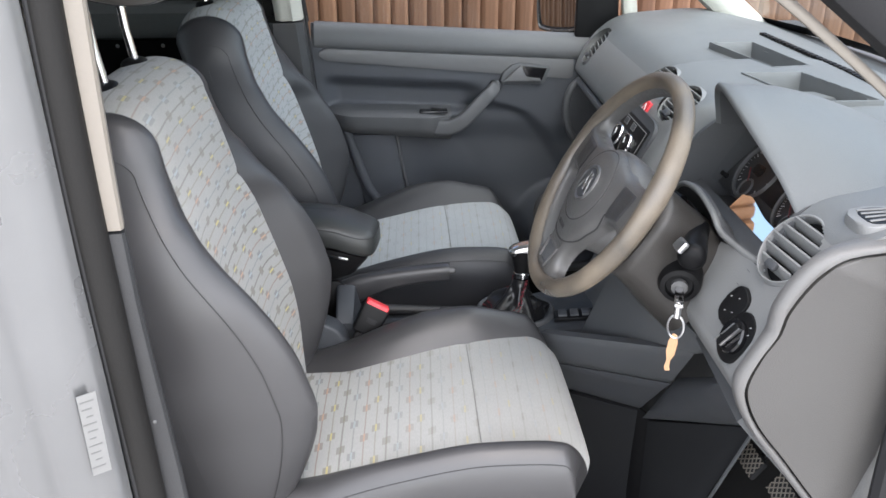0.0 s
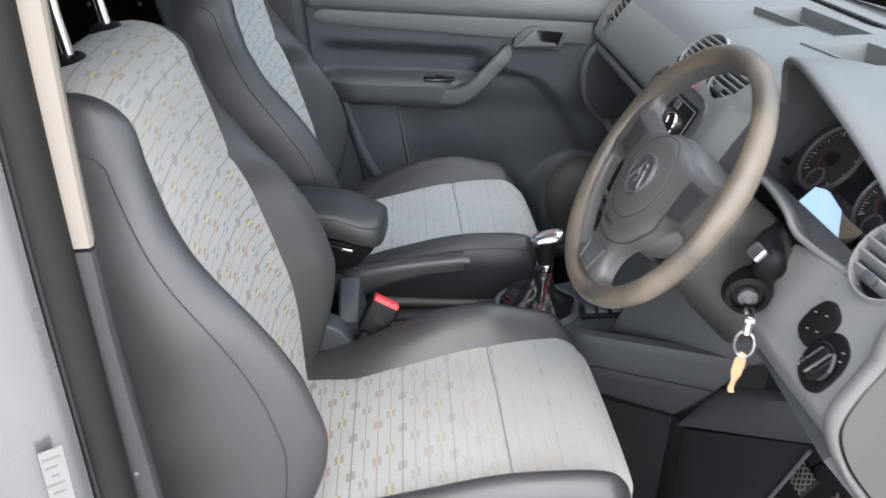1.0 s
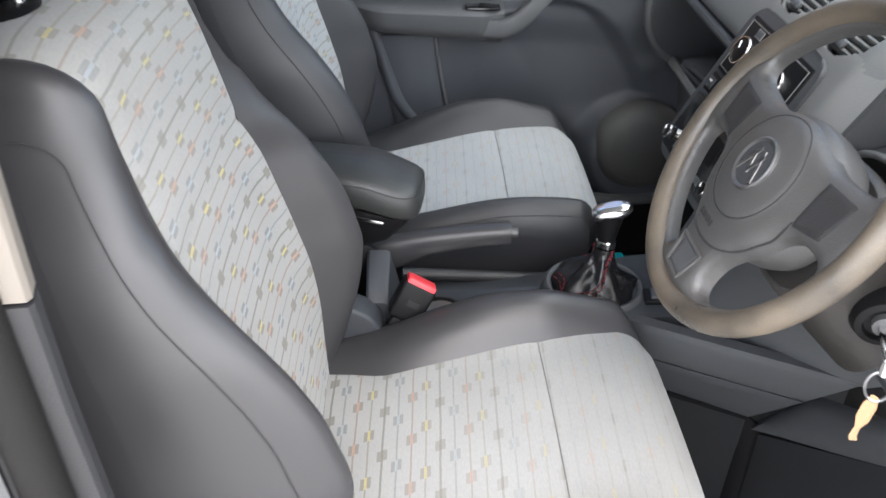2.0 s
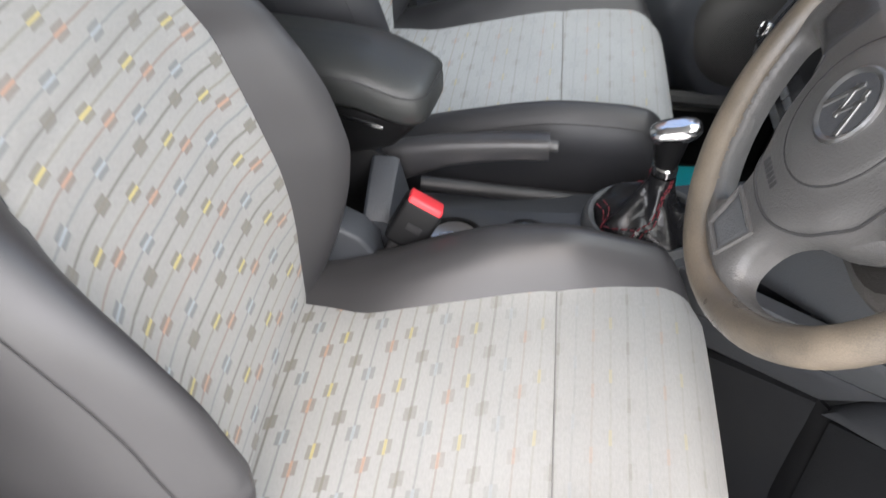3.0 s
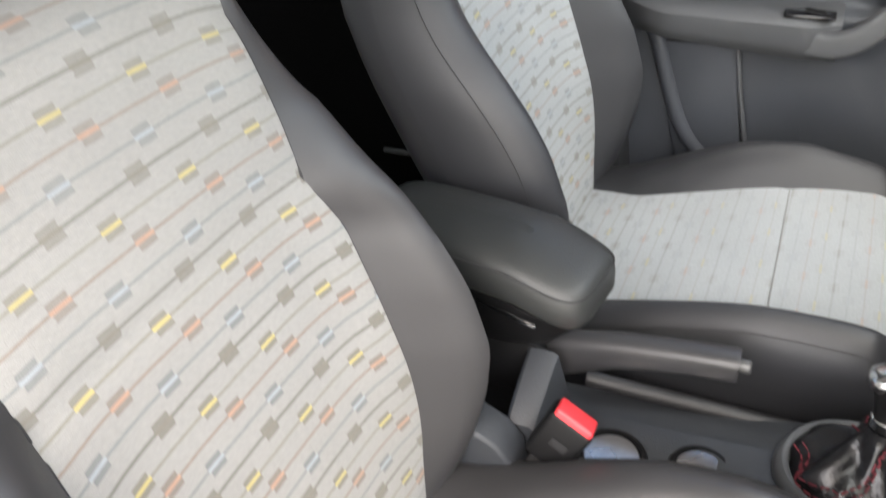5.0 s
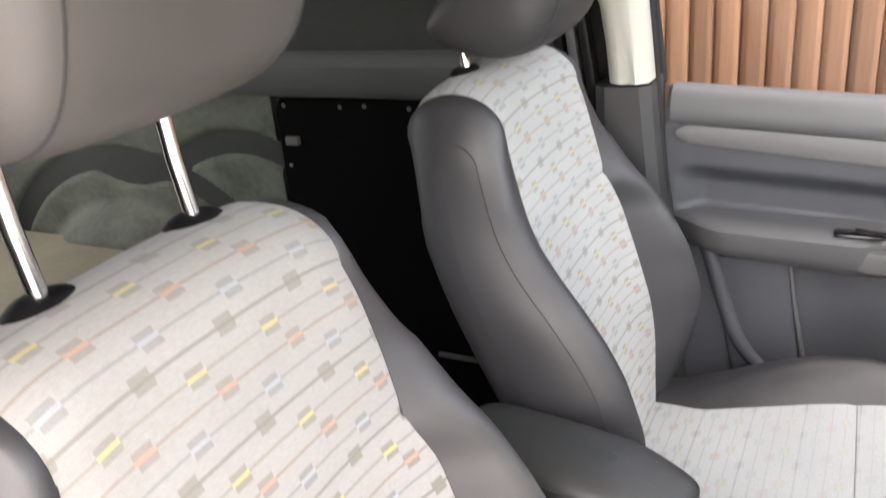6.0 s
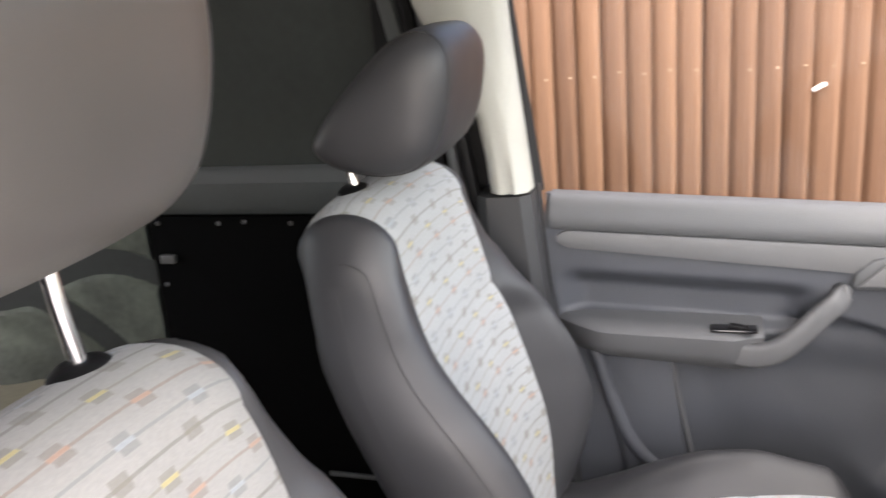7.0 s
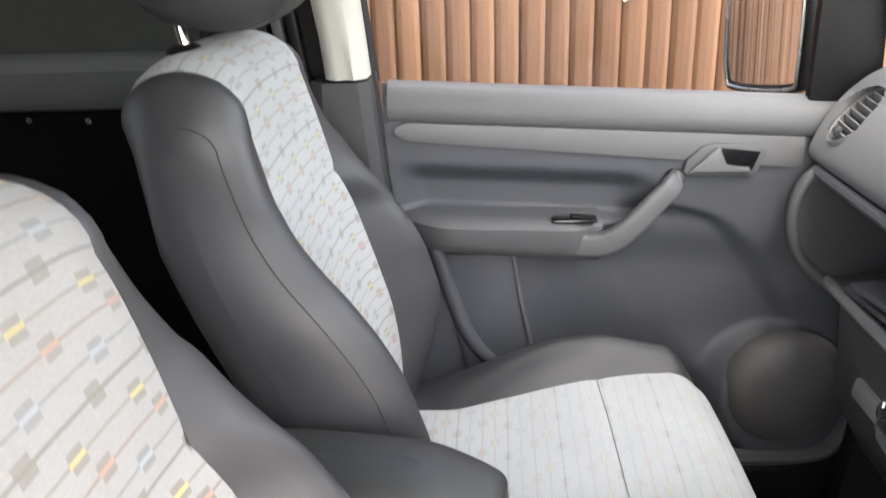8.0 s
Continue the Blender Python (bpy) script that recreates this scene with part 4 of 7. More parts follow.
def passenger_door():
    door = thing("passenger_door", "closed grey plastic-lined passenger door with armrest and loudspeaker", "car door", (0.15, 0.78, 0.45))
    bm = bmesh.new()
    nx, nz = 150, 130
    x0, x1, z0, z1 = -0.225, 0.66, 0.44, 1.178

    def top_of(x):
        return 1.180 - 0.040 * (x + 0.24) / 0.72
    pts = []
    for i in range(nx + 1):
        x = x0 + (x1 - x0) * i / nx
        col = []
        for k in range(nz + 1):
            z = z0 + (top_of(x) - z0) * k / nz
            zz = z + (1.178 - top_of(x))
            col.append((x, door_depth(x, zz), z))
        col.append((x, 0.785, top_of(x) - 0.002))
        col.append((x, 0.80, top_of(x) - 0.03))
        pts.append(col)
    grid(bm, pts)
    skin = part("lining", bm, DOOR_MID, door, "charcoal grained plastic lining", sharp=60)
    bm = bmesh.new()
    up = []
    for i in range(61):
        x = -0.215 + 0.84 * i / 60
        t = top_of(x)
        up.append([(x, door_depth(x, 1.178 - 0.062) - 0.004, t - 0.060), (x, 0.732, t - 0.052), (x, 0.733, t - 0.036), (x, 0.738, t - 0.018), (x, 0.748, t - 0.005), (x, 0.762, t + 0.002), (x, 0.782, t + 0.003), (x, 0.79, t - 0.02)])
    grid(bm, up)
    part("waist_rail", bm, DOOR_GREY, door, "grey rolled waist rail under the window", sharp=60)
    bm = bmesh.new()
    rows = []
    for i in range(61):
        f = i / 60
        x = -0.204 + 0.70 * f
        t = top_of(x) - 0.060
        h = (0.034 + 0.022 * f) * sstep(-0.02, 0.03, f)
        c = t - 0.001 - (0.034 + 0.022 * f) / 2
        rows.append([(x, 0.742, c + h / 2), (x, 0.735, c + h / 2 - 0.001), (x, 0.733, c + h / 4), (x, 0.733, c - h / 4), (x, 0.735, c - h / 2 + 0.001), (x, 0.742, c - h / 2)])
    grid(bm, rows)
    part("band", bm, BAND, door, "lighter grey inlay band", sharp=30)
    # armrest: a lofted shelf that ends in the pull handle
    bm = bmesh.new()
    rings = []
    for k in range(41):
        f = k / 40
        x = -0.205 + 0.36 * f
        out = 0.062 * sstep(-0.02, 0.28, f) ** 0.6 - 0.026 * sstep(0.84, 1.0, f)
        ztop = 0.953 - 0.012 * f
        zlow = 0.898 - 0.030 * f
        rings.append([(x, 0.775, ztop + 0.004), (x, 0.745 - 0.2 * out, ztop), (x, 0.742 - out + 0.012, ztop - 0.001), (x, 0.742 - out, ztop - 0.010), (x, 0.742 - out + 0.004, (ztop + zlow) / 2 - 0.008), (x, 0.742 - out + 0.016, zlow), (x, 0.75, zlow - 0.018), (x, 0.775, zlow - 0.02)])
    grid(bm, rings)
    bm.faces.new([bm.verts.new(p) for p in rings[-1]])
    arm = part("armrest", bm, DOOR_GREY, door, "grey moulded armrest shelf", sharp=50)
    bm = bmesh.new()
    pts = curve_points([(0.09, 0.708, 0.905), (0.140, 0.699, 0.900), (0.175, 0.694, 0.912), (0.205, 0.694, 0.937), (0.245, 0.700, 0.978), (0.268, 0.708, 0.999), (0.280, 0.735, 1.010)], 6)
    rows = []
    for k, p in enumerate(pts):
        f = k / (len(pts) - 1)
        d = (pts[min(k + 1, len(pts) - 1)] - pts[max(k - 1, 0)]).normalized()
        out = Vector((0, -1, 0))
        out = (out - d * out.dot(d)).normalized() if abs(d.y) < 0.9 else Vector((-0.6, 0, 0.8))
        side = d.cross(out)
        rows.append([p + side * a + out * b for a, b in ellipse(0, 0, 0.0225 - 0.006 * f, 0.0145 - 0.003 * f, 20, 4.0)])
    grid(bm, rows, close_v=True)
    bm.faces.new([bm.verts.new(p) for p in rows[0]])
    part("pull_handle", bm, DOOR_GREY, door, "grey pull handle bar", sharp=60)
    sw = bmesh.new()
    box(sw, (0.105, 0.705, 0.946), (0.078, 0.030, 0.006), 0.0025)
    plate = part("switch_plate", sw, GLOSS, arm, "black window switch plate")
    sw = bmesh.new()
    box(sw, (0.112, 0.704, 0.951), (0.030, 0.014, 0.006), 0.002, (0, 8, 0))
    part("window_switch", sw, BLACK, door, "black window switch")
    # door release
    bm = bmesh.new()
    out = [(0.292, 1.022), (0.298, 1.044), (0.322, 1.066), (0.345, 1.072), (0.425, 1.062), (0.432, 1.054), (0.418, 1.018), (0.410, 1.012), (0.30, 1.014)]
    prism(bm, out, "y", 0.726, 0.745, 0.004)
    rel = part("release_bezel", bm, DASH_LOW, door, "dark bezel of the door release")
    bm = bmesh.new()
    prism(bm, [(0.352, 1.026), (0.350, 1.064), (0.420, 1.056), (0.408, 1.024)], "y", 0.7225, 0.7275, 0.0015)
    part("release_recess", bm, GLOSS, rel, "deep black recess")
    bm = bmesh.new()
    prism(bm, [(0.300, 1.022), (0.345, 1.066), (0.352, 1.064), (0.358, 1.034), (0.402, 1.030), (0.404, 1.022)], "y", 0.716, 0.726, 0.004)
    part("release_lever", bm, BAND, rel, "grey release lever")
    # loudspeaker
    bm = bmesh.new()
    m = pose(0.512, 0.694, 0.595, 90, 0, 0)
    dome = [(0.0, 0.012), (0.02, 0.0117), (0.04, 0.0106), (0.06, 0.0082), (0.08, 0.0040), (0.096, -0.002), (0.108, -0.010), (0.116, -0.024), (0.119, -0.04)]
    lathe(bm, dome, m, 56)
    spk = part("loudspeaker_grille", bm, GRILLE, door, "round perforated loudspeaker grille", sharp=60)
    bm = bmesh.new()
    for i in range(-20, 21):
        for j in range(-20, 21):
            px, pz = i * 0.0042 + (j % 2) * 0.0021, j * 0.0038
            if math.hypot(px, pz) < 0.078:
                y = 0.6934 - table(dome, math.hypot(px, pz))
                vs = [bm.verts.new((0.512 + px + 0.0008 * math.cos(a), y, 0.595 + pz + 0.0008 * math.sin(a))) for a in (0, math.pi / 2, math.pi, 1.5 * math.pi)]
                bm.faces.new(vs)
    tagged(part("perforation", bm, BLACK, spk, smooth=False), kind="stuff")
    # map pocket: a shallow panel with two raised edges
    bm = bmesh.new()
    rings = []
    for k in range(25):
        f = k / 24
        h = 0.872 - 0.40 * f
        xr, xf = -0.135 + 0.09 * f ** 1.3, 0.0 + 0.060 * f
        rings.append([(xr, 0.77, h), (xr + 0.002, 0.736, h), (xr + 0.012, 0.730, h), (xf - 0.012, 0.729, h), (xf - 0.003, 0.733, h), (xf, 0.77, h)])
    grid(bm, rings)
    bm.faces.new([bm.verts.new(p) for p in rings[0]])
    part("pocket_front", bm, DOOR_MID, door, "raised charcoal pocket panel", sharp=40)
    bm = bmesh.new()
    tube(bm, curve_points([(-0.146, 0.745, 0.890), (-0.132, 0.738, 0.86), (-0.112, 0.737, 0.793), (-0.082, 0.736, 0.71), (-0.042, 0.736, 0.656), (0.02, 0.738, 0.61)], 6), 0.016, 12)
    part("pocket_edge", bm, DOOR_MID, door, "curved pocket edge", sharp=60)
    bm = bmesh.new()
    tube(bm, curve_points([(0.0, 0.736, 0.870), (0.004, 0.7325, 0.85), (0.015, 0.7325, 0.78), (0.033, 0.7325, 0.691), (0.05, 0.733, 0.60)], 6), 0.0045, 8)
    part("pocket_rib", bm, DOOR_GREY, door, "thin raised rib", sharp=60)
    # lower edge and outer skin
    bm = bmesh.new()
    tube(bm, curve_points([(-0.20, 0.715, 0.455), (0.30, 0.708, 0.452), (0.56, 0.708, 0.455), (0.625, 0.71, 0.50), (0.648, 0.712, 0.62), (0.655, 0.715, 0.80)], 6), 0.017, 8)
    part("lower_seal", bm, DASH_LOW, door, "thick lower edge moulding")
    bm = bmesh.new()
    box(bm, (0.22, 0.845, 0.71), (0.92, 0.06, 0.80), 0.02)
    part("outer_skin", bm, SILVER, door, "silver outer door skin")
    bm = bmesh.new()
    prism(bm, [(-0.245, 1.15), (0.53, 1.125), (0.62, 1.10), (0.57, 1.46), (0.26, 1.74), (-0.285, 1.74)], "y", 0.792, 0.796)
    pane = part("window_pane", bm, GLASS, door, "clear side window", smooth=False)
    pane.visible_shadow = False
    bm = bmesh.new()
    tube(bm, [(-0.240, 0.785, 1.18), (-0.253, 0.78, 1.30), (-0.278, 0.765, 1.53), (-0.293, 0.75, 1.74)], 0.010, 8)
    part("window_seal", bm, RUBBER, door, "black window seal")


def wing_mirror():
    mir = thing("wing_mirror", "dark wing mirror outside the passenger window", "wing mirror", (0.5, 0.95, 1.15))
    def shape(grow):
        return curve_points([(0.0, -0.075 * grow, -0.090 * grow), (0, 0.05 * grow, -0.105 * grow), (0, 0.080 * grow, -0.08 * grow), (0, 0.088 * grow, 0.05 * grow), (0, 0.07 * grow, 0.098 * grow), (0, -0.06 * grow, 0.095 * grow), (0, -0.085 * grow, 0.07 * grow), (0, -0.09 * grow, -0.06 * grow)], 5, True)
    m = pose(0.485, 0.985, 1.222, 0, 0, 28) @ Matrix.Diagonal((1, 1.08, 1.12, 1))
    rings = [[m @ (p + Vector((dx, 0, 0))) for p in shape(g)] for dx, g in ((0.006, 0.90), (0.0, 0.97), (0.004, 1.04), (0.03, 1.06), (0.07, 0.95), (0.11, 0.7), (0.13, 0.3))]
    bm = bmesh.new()
    grid(bm, rings, close_v=True)
    bm.faces.new([bm.verts.new(p) for p in rings[-1]])
    part("housing", bm, BLACK, mir, "black mirror housing", sharp=70)
    bm = bmesh.new()
    bm.faces.new([bm.verts.new(m @ pose(0.006, 0, 0, 0, -2.0, 3.0) @ p) for p in shape(0.93)])
    part("mirror_glass", bm, MIRROR, mir, "reflecting mirror glass", smooth=False)
    bm = bmesh.new()
    tube(bm, [m @ (p + Vector((0.001, 0, 0))) for p in shape(0.975)], 0.0035, 8, closed=True)
    part("rim", bm, SILVER, mir, "pale rim round the glass")
    bm = bmesh.new()
    tube(bm, [(0.60, 0.95, 1.13), (0.60, 0.86, 1.12), (0.59, 0.78, 1.12)], 0.022, 10)
    part("arm", bm, BLACK, mir, "black mirror arm")


# ---- dashboard ----
DRIVER = ((0.62, 0.72), (0.53, 0.82), (0.445, 0.945), (0.440, 0.985), (0.465, 1.045), (0.512, 1.125), (0.545, 1.17), (0.60, 1.197), (0.70, 1.210), (0.85, 1.213), (1.04, 1.17))
CENTRE = ((0.56, 0.82), (0.44, 0.875), (0.368, 0.925), (0.395, 1.00), (0.430, 1.07), (0.462, 1.13), (0.497, 1.18), (0.56, 1.212), (0.70, 1.222), (0.85, 1.218), (1.04, 1.17))
PASSENGER = ((0.60, 1.03), (0.55, 1.033), (0.520, 1.036), (0.503, 1.046), (0.500, 1.068), (0.522, 1.12), (0.558, 1.165), (0.61, 1.197), (0.70, 1.210), (0.85, 1.213), (1.04, 1.17))


def dash_profile(y, per=6):
    a = sstep(-0.245, -0.175, y)
    b = sstep(0.075, 0.135, y)
    ctrl = []
    for d, c, p in zip(DRIVER, CENTRE, PASSENGER):
        q = Vector((d[0], 0, d[1])).lerp(Vector((c[0], 0, c[1])), a).lerp(Vector((p[0], 0, p[1])), b)
        q.y = y
        ctrl.append(q)
    return curve_points(ctrl, per)


TRAYS = ([(0.690, 0.235), (0.730, 0.005), (0.805, 0.015), (0.780, 0.235)], [(0.655, -0.040), (0.690, -0.240), (0.810, -0.240), (0.765, -0.040)])
VENTS = (((0.517, 0.042, 1.186), 0, 48, 0.058, 0.044), ((0.513, -0.112, 1.186), 0, 48, 0.058, 0.044), ((0.540, 0.655, 1.132), -8, 42, 0.050, 0.056), ((0.511, -0.606, 1.130), 6, 38, 0.050, 0.050))


def in_quad(quad, x, y, shrink):
    cx, cy = sum(p[0] for p in quad) / 4, sum(p[1] for p in quad) / 4
    q = [(cx + (px - cx) * shrink, cy + (py - cy) * shrink) for px, py in quad]
    signs = [(bx - ax) * (y - ay) - (by - ay) * (x - ax) for (ax, ay), (bx, by) in zip(q, q[1:] + q[:1])]
    return all(v > 0 for v in signs) or all(v < 0 for v in signs)


def dashboard():
    dash = thing("dashboard", "grey grained plastic dashboard with vents, cluster hood and open shelf", "dashboard", (0.6, 0, 0.5))
    ys = [-0.70 + 0.006 * k for k in range(238)]
    pts = [dash_profile(y, 20) for y in ys]

    def keep(i, j):
        p = (Vector(pts[i][j]) + Vector(pts[i + 1][j + 1])) / 2
        if -0.565 < p.y < -0.215 and p.z > (1.084 if p.y < -0.458 else 1.03) and p.x < 0.63:
            return False
        for at, yaw, tilt, rx, rz in VENTS:
            d = p - Vector(at)
            if (d.y / rx) ** 2 + ((d.x ** 2 + d.z ** 2) / rz ** 2) < 0.98:
                return False
        return not any(p.z > 1.19 and in_quad(q, p.x, p.y, 1.0) for q in TRAYS)
    bm = bmesh.new()
    # Split by height: fascia toned lighter than the pad, in place of light.
    upper = {(i, j): pts[i][j].z > 1.158 and pts[i][j].x > 0.49 for i in range(len(pts)) for j in range(len(pts[0]))}
    grid(bm, pts, keep=lambda i, j: upper[i, j] and keep(i, j))
    part("pad", bm, DASH_TOP, dash, "grey soft-touch upper dash pad", sharp=60)
    bm = bmesh.new()
    grid(bm, pts, keep=lambda i, j: not upper[i, j] and keep(i, j))
    part("fascia", bm, DASH, dash, "grey lower fascia, toned lighter in place of light on it", sharp=60)
    # end cap beside the open door
    rim = [(0.600, 1.186), (0.530, 1.179), (0.492, 1.163), (0.468, 1.135), (0.453, 1.104), (0.449, 1.082), (0.447, 1.064), (0.431, 1.030), (0.418, 0.998), (0.423, 0.965), (0.450, 0.915), (0.490, 0.862), (0.529, 0.812), (0.575, 0.752)]
    cap = [(0.600, 1.174), (0.532, 1.165), (0.502, 1.145), (0.483, 1.120), (0.469, 1.092), (0.465, 1.074), (0.461, 1.058), (0.446, 1.030), (0.434, 0.992), (0.438, 0.962), (0.460, 0.920), (0.501, 0.868), (0.545, 0.810), (0.592, 0.752)]
    outer, inner = curve_points([(x, 0, z) for x, z in rim], 4), curve_points([(x, 0, z) for x, z in cap], 4)
    bm = bmesh.new()
    grid(bm, [[Vector((p.x + 0.012, -0.688, p.z)), Vector((p.x + 0.002, -0.698, p.z)), p.lerp(q, 0.15) + Vector((0, -0.708, 0)), p.lerp(q, 0.45) + Vector((0, -0.714, 0)), p.lerp(q, 0.85) + Vector((0, -0.714, 0)), q + Vector((0, -0.709, 0)), q + Vector((0.001, -0.690, 0))] for p, q in zip(outer, inner)])
    part("end_lip", bm, LIP, dash, "rounded grey edge round the end cap", sharp=60)
    closing = [(0.605, 0.765), (0.628, 0.87), (0.642, 0.98), (0.640, 1.10), (0.618, 1.172)]
    loop = [(q.x + 0.0035 * (1 if q.z < 1.1 else 0.6), q.z - 0.003 * (1 if q.z > 1.1 else 0)) for q in inner] + closing
    bm = bmesh.new()
    prism(bm, loop, "y", -0.7115, -0.690, 0.005, 3)
    part("end_cap", bm, CAP, dash, "grey end cap facing the doorway")
    bm = bmesh.new()
    outl = [(p.x, p.z) for p in dash_profile(-0.70)]
    prism(bm, outl + [(1.04, 0.72)], "y", -0.699, -0.690)
    part("end_panel", bm, DASH, dash, "grey end panel", sharp=20)
    bm = bmesh.new()
    gap = [(0.545 + (x - 0.545) * 1.05, 0.98 + (z - 0.98) * 1.025) for x, z in loop]
    prism(bm, gap, "y", -0.7025, -0.6995)
    part("cap_gap", bm, BLACK, dash, "dark gap round the end cap", smooth=False)
    bm = bmesh.new()
    outl = [(p.x, p.z) for p in dash_profile(0.715)]
    prism(bm, outl + [(1.04, 0.50), (0.72, 0.50)], "y", 0.712, 0.722)
    part("end_panel", bm, DASH, dash, "grey end panel", sharp=20)
    # cluster hood
    rim = [(0.560, -0.212, 1.09), (0.540, -0.224, 1.19), (0.520, -0.250, 1.250), (0.503, -0.32, 1.270), (0.497, -0.40, 1.260), (0.505, -0.47, 1.233), (0.522, -0.530, 1.193), (0.540, -0.572, 1.145)]
    foot = [(0.60, -0.195, 1.12), (0.63, -0.200, 1.18), (0.70, -0.215, 1.208), (0.76, -0.31, 1.214), (0.76, -0.40, 1.214), (0.72, -0.50, 1.211), (0.66, -0.575, 1.205), (0.60, -0.615, 1.19)]
    R, Q = curve_points(rim, 6), curve_points(foot, 6)
    bm = bmesh.new()
    rows = []
    for r, q in zip(R, Q):
        lift = 0.018
        rows.append([r + Vector((0.010, 0, -0.008)), r + Vector((0.001, 0, -0.006)), r, r + Vector((0.003, 0, 0.004))] + [r.lerp(q, k / 9) + Vector((0, 0, lift * math.sin(k / 9 * math.pi) * max(0, (r.z - 1.1) / 0.17))) for k in range(1, 10)])
    grid(bm, rows)
    part("cluster_hood", bm, DASH_TOP, dash, "arched grey hood over the instruments", sharp=70)
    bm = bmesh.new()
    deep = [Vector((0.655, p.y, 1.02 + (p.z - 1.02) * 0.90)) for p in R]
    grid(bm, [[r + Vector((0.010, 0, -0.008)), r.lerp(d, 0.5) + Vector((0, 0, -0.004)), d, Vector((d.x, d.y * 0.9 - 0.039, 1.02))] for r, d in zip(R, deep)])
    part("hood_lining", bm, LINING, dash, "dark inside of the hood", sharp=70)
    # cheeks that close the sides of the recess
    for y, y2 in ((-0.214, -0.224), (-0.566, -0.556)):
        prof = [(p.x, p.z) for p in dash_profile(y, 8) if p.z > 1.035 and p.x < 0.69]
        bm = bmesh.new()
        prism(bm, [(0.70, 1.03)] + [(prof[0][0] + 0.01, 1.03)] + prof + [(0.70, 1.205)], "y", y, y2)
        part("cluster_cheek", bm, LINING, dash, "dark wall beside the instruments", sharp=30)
    lip = curve_points([(0.492, -0.212, 1.050), (0.482, -0.250, 1.082), (0.477, -0.300, 1.104), (0.474, -0.365, 1.115), (0.474, -0.428, 1.106), (0.478, -0.456, 1.088), (0.487, -0.500, 1.083), (0.494, -0.566, 1.088)], 6)
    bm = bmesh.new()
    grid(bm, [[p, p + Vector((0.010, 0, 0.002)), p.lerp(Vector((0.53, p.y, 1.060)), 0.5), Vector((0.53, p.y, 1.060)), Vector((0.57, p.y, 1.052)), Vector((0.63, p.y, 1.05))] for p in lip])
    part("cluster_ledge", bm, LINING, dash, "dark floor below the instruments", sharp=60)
    bm = bmesh.new()
    tube(bm, lip, 0.005, 8)
    part("column_lip", bm, DASH, dash, "grey arched lip over the steering column", sharp=60)
    # Black skirt stands in for the shadow between lip and column.
    bm = bmesh.new()
    grid(bm, [[p + Vector((-0.001, 0, -0.004)), p + Vector((0.004, 0, -0.022)), Vector((0.500, p.y, min(p.z - 0.03, 1.03))), Vector((0.52, p.y, 0.96))] for p in lip])
    part("lip_skirt", bm, BLACK, dash, "black skirt painted for the shadow under the lip", sharp=60)
    cluster(dash)
    for at, yaw, tilt, rx, rz in VENTS:
        vent(dash, Vector(at), yaw, tilt, rx, rz)
    # corner defroster by the driver's post
    lean = Matrix(((1, 0, 0, 0), (0, 1, 0, 0), (0.13, 0, 1, -0.0806), (0, 0, 0, 1)))
    outline = curve_points([(0.562, -0.630, 0), (0.556, -0.655, 0), (0.566, -0.684, 0), (0.625, -0.688, 0), (0.700, -0.690, 0), (0.702, -0.683, 0), (0.645, -0.650, 0), (0.585, -0.626, 0)], 4, True)
    mid = Vector((0.606, -0.664, 0))

    def patch(g, z0, z1, bev):
        bm = bmesh.new()
        prism(bm, [tuple((mid + (q - mid) * g).xy) for q in outline], "z", z0, z1, bev, 2)
        bmesh.ops.transform(bm, matrix=lean, verts=bm.verts)
        return bm
    cor = part("corner_vent", patch(1.0, 1.175, 1.2005, 0.003), DASH, dash, "small triangular defroster vent")
    part("opening", patch(0.78, 1.196, 1.2012, 0.0), BLACK, cor, "dark opening", smooth=False)
    for k in range(4):
        bm = bmesh.new()
        x1 = 0.655 - 0.014 * (3 - k)
        box(bm, ((0.570 + x1) / 2, -0.641 - 0.0105 * k, 1.2012), (x1 - 0.570, 0.004, 0.003), 0.001, (0, 0, -12 + 3 * k))
        bmesh.ops.transform(bm, matrix=lean, verts=bm.verts)
        part("slat", bm, DASH, cor)
    # recessed trays on top
    for quad in TRAYS:
        cx, cy = sum(p[0] for p in quad) / 4, sum(p[1] for p in quad) / 4
        loops = []
        for g, z in ((1.06, 1.2100), (1.05, 1.2238), (1.0, 1.2238), (0.97, 1.215), (0.94, 1.190)):
            loops.append([(cx + (p[0] - cx) * g, cy + (p[1] - cy) * g, z) for p in quad])
        bm = bmesh.new()
        grid(bm, loops, close_v=True)
        t = part("tray", bm, DASH_TOP, dash, "shallow recessed tray on the dash top", sharp=30)
        bm = bmesh.new()
        bm.faces.new([bm.verts.new(p) for p in loops[-1]])
        part("tray_floor", bm, TRAY_FLOOR, t, "dark tray mat", smooth=False)
        if cy < 0:
            for a, b in ((-0.10, -0.145), (-0.155, -0.215)):
                bm = bmesh.new()
                prism(bm, [(0.70 - 0.1 * (a + 0.1), a), (0.705 - 0.1 * (b + 0.1), b), (0.785, b), (0.765, a)], "z", 1.186, 1.203, 0.004)
                part("tray_divider", bm, DASH_TOP, t, "grey divider block")
    bm = bmesh.new()
    for k in range(46):
        y = 0.36 - k * 0.018
        box(bm, (0.862 + 0.05 * (0.25 - abs(y)), y, 1.2155), (0.012, 0.013, 0.006), 0, (0, 0, 0))
    tagged(part("defroster_grille", bm, BLACK, dash, "row of dark defroster slots", smooth=False), kind="stuff")
    centre_stack(dash)
    lower_dash(dash)


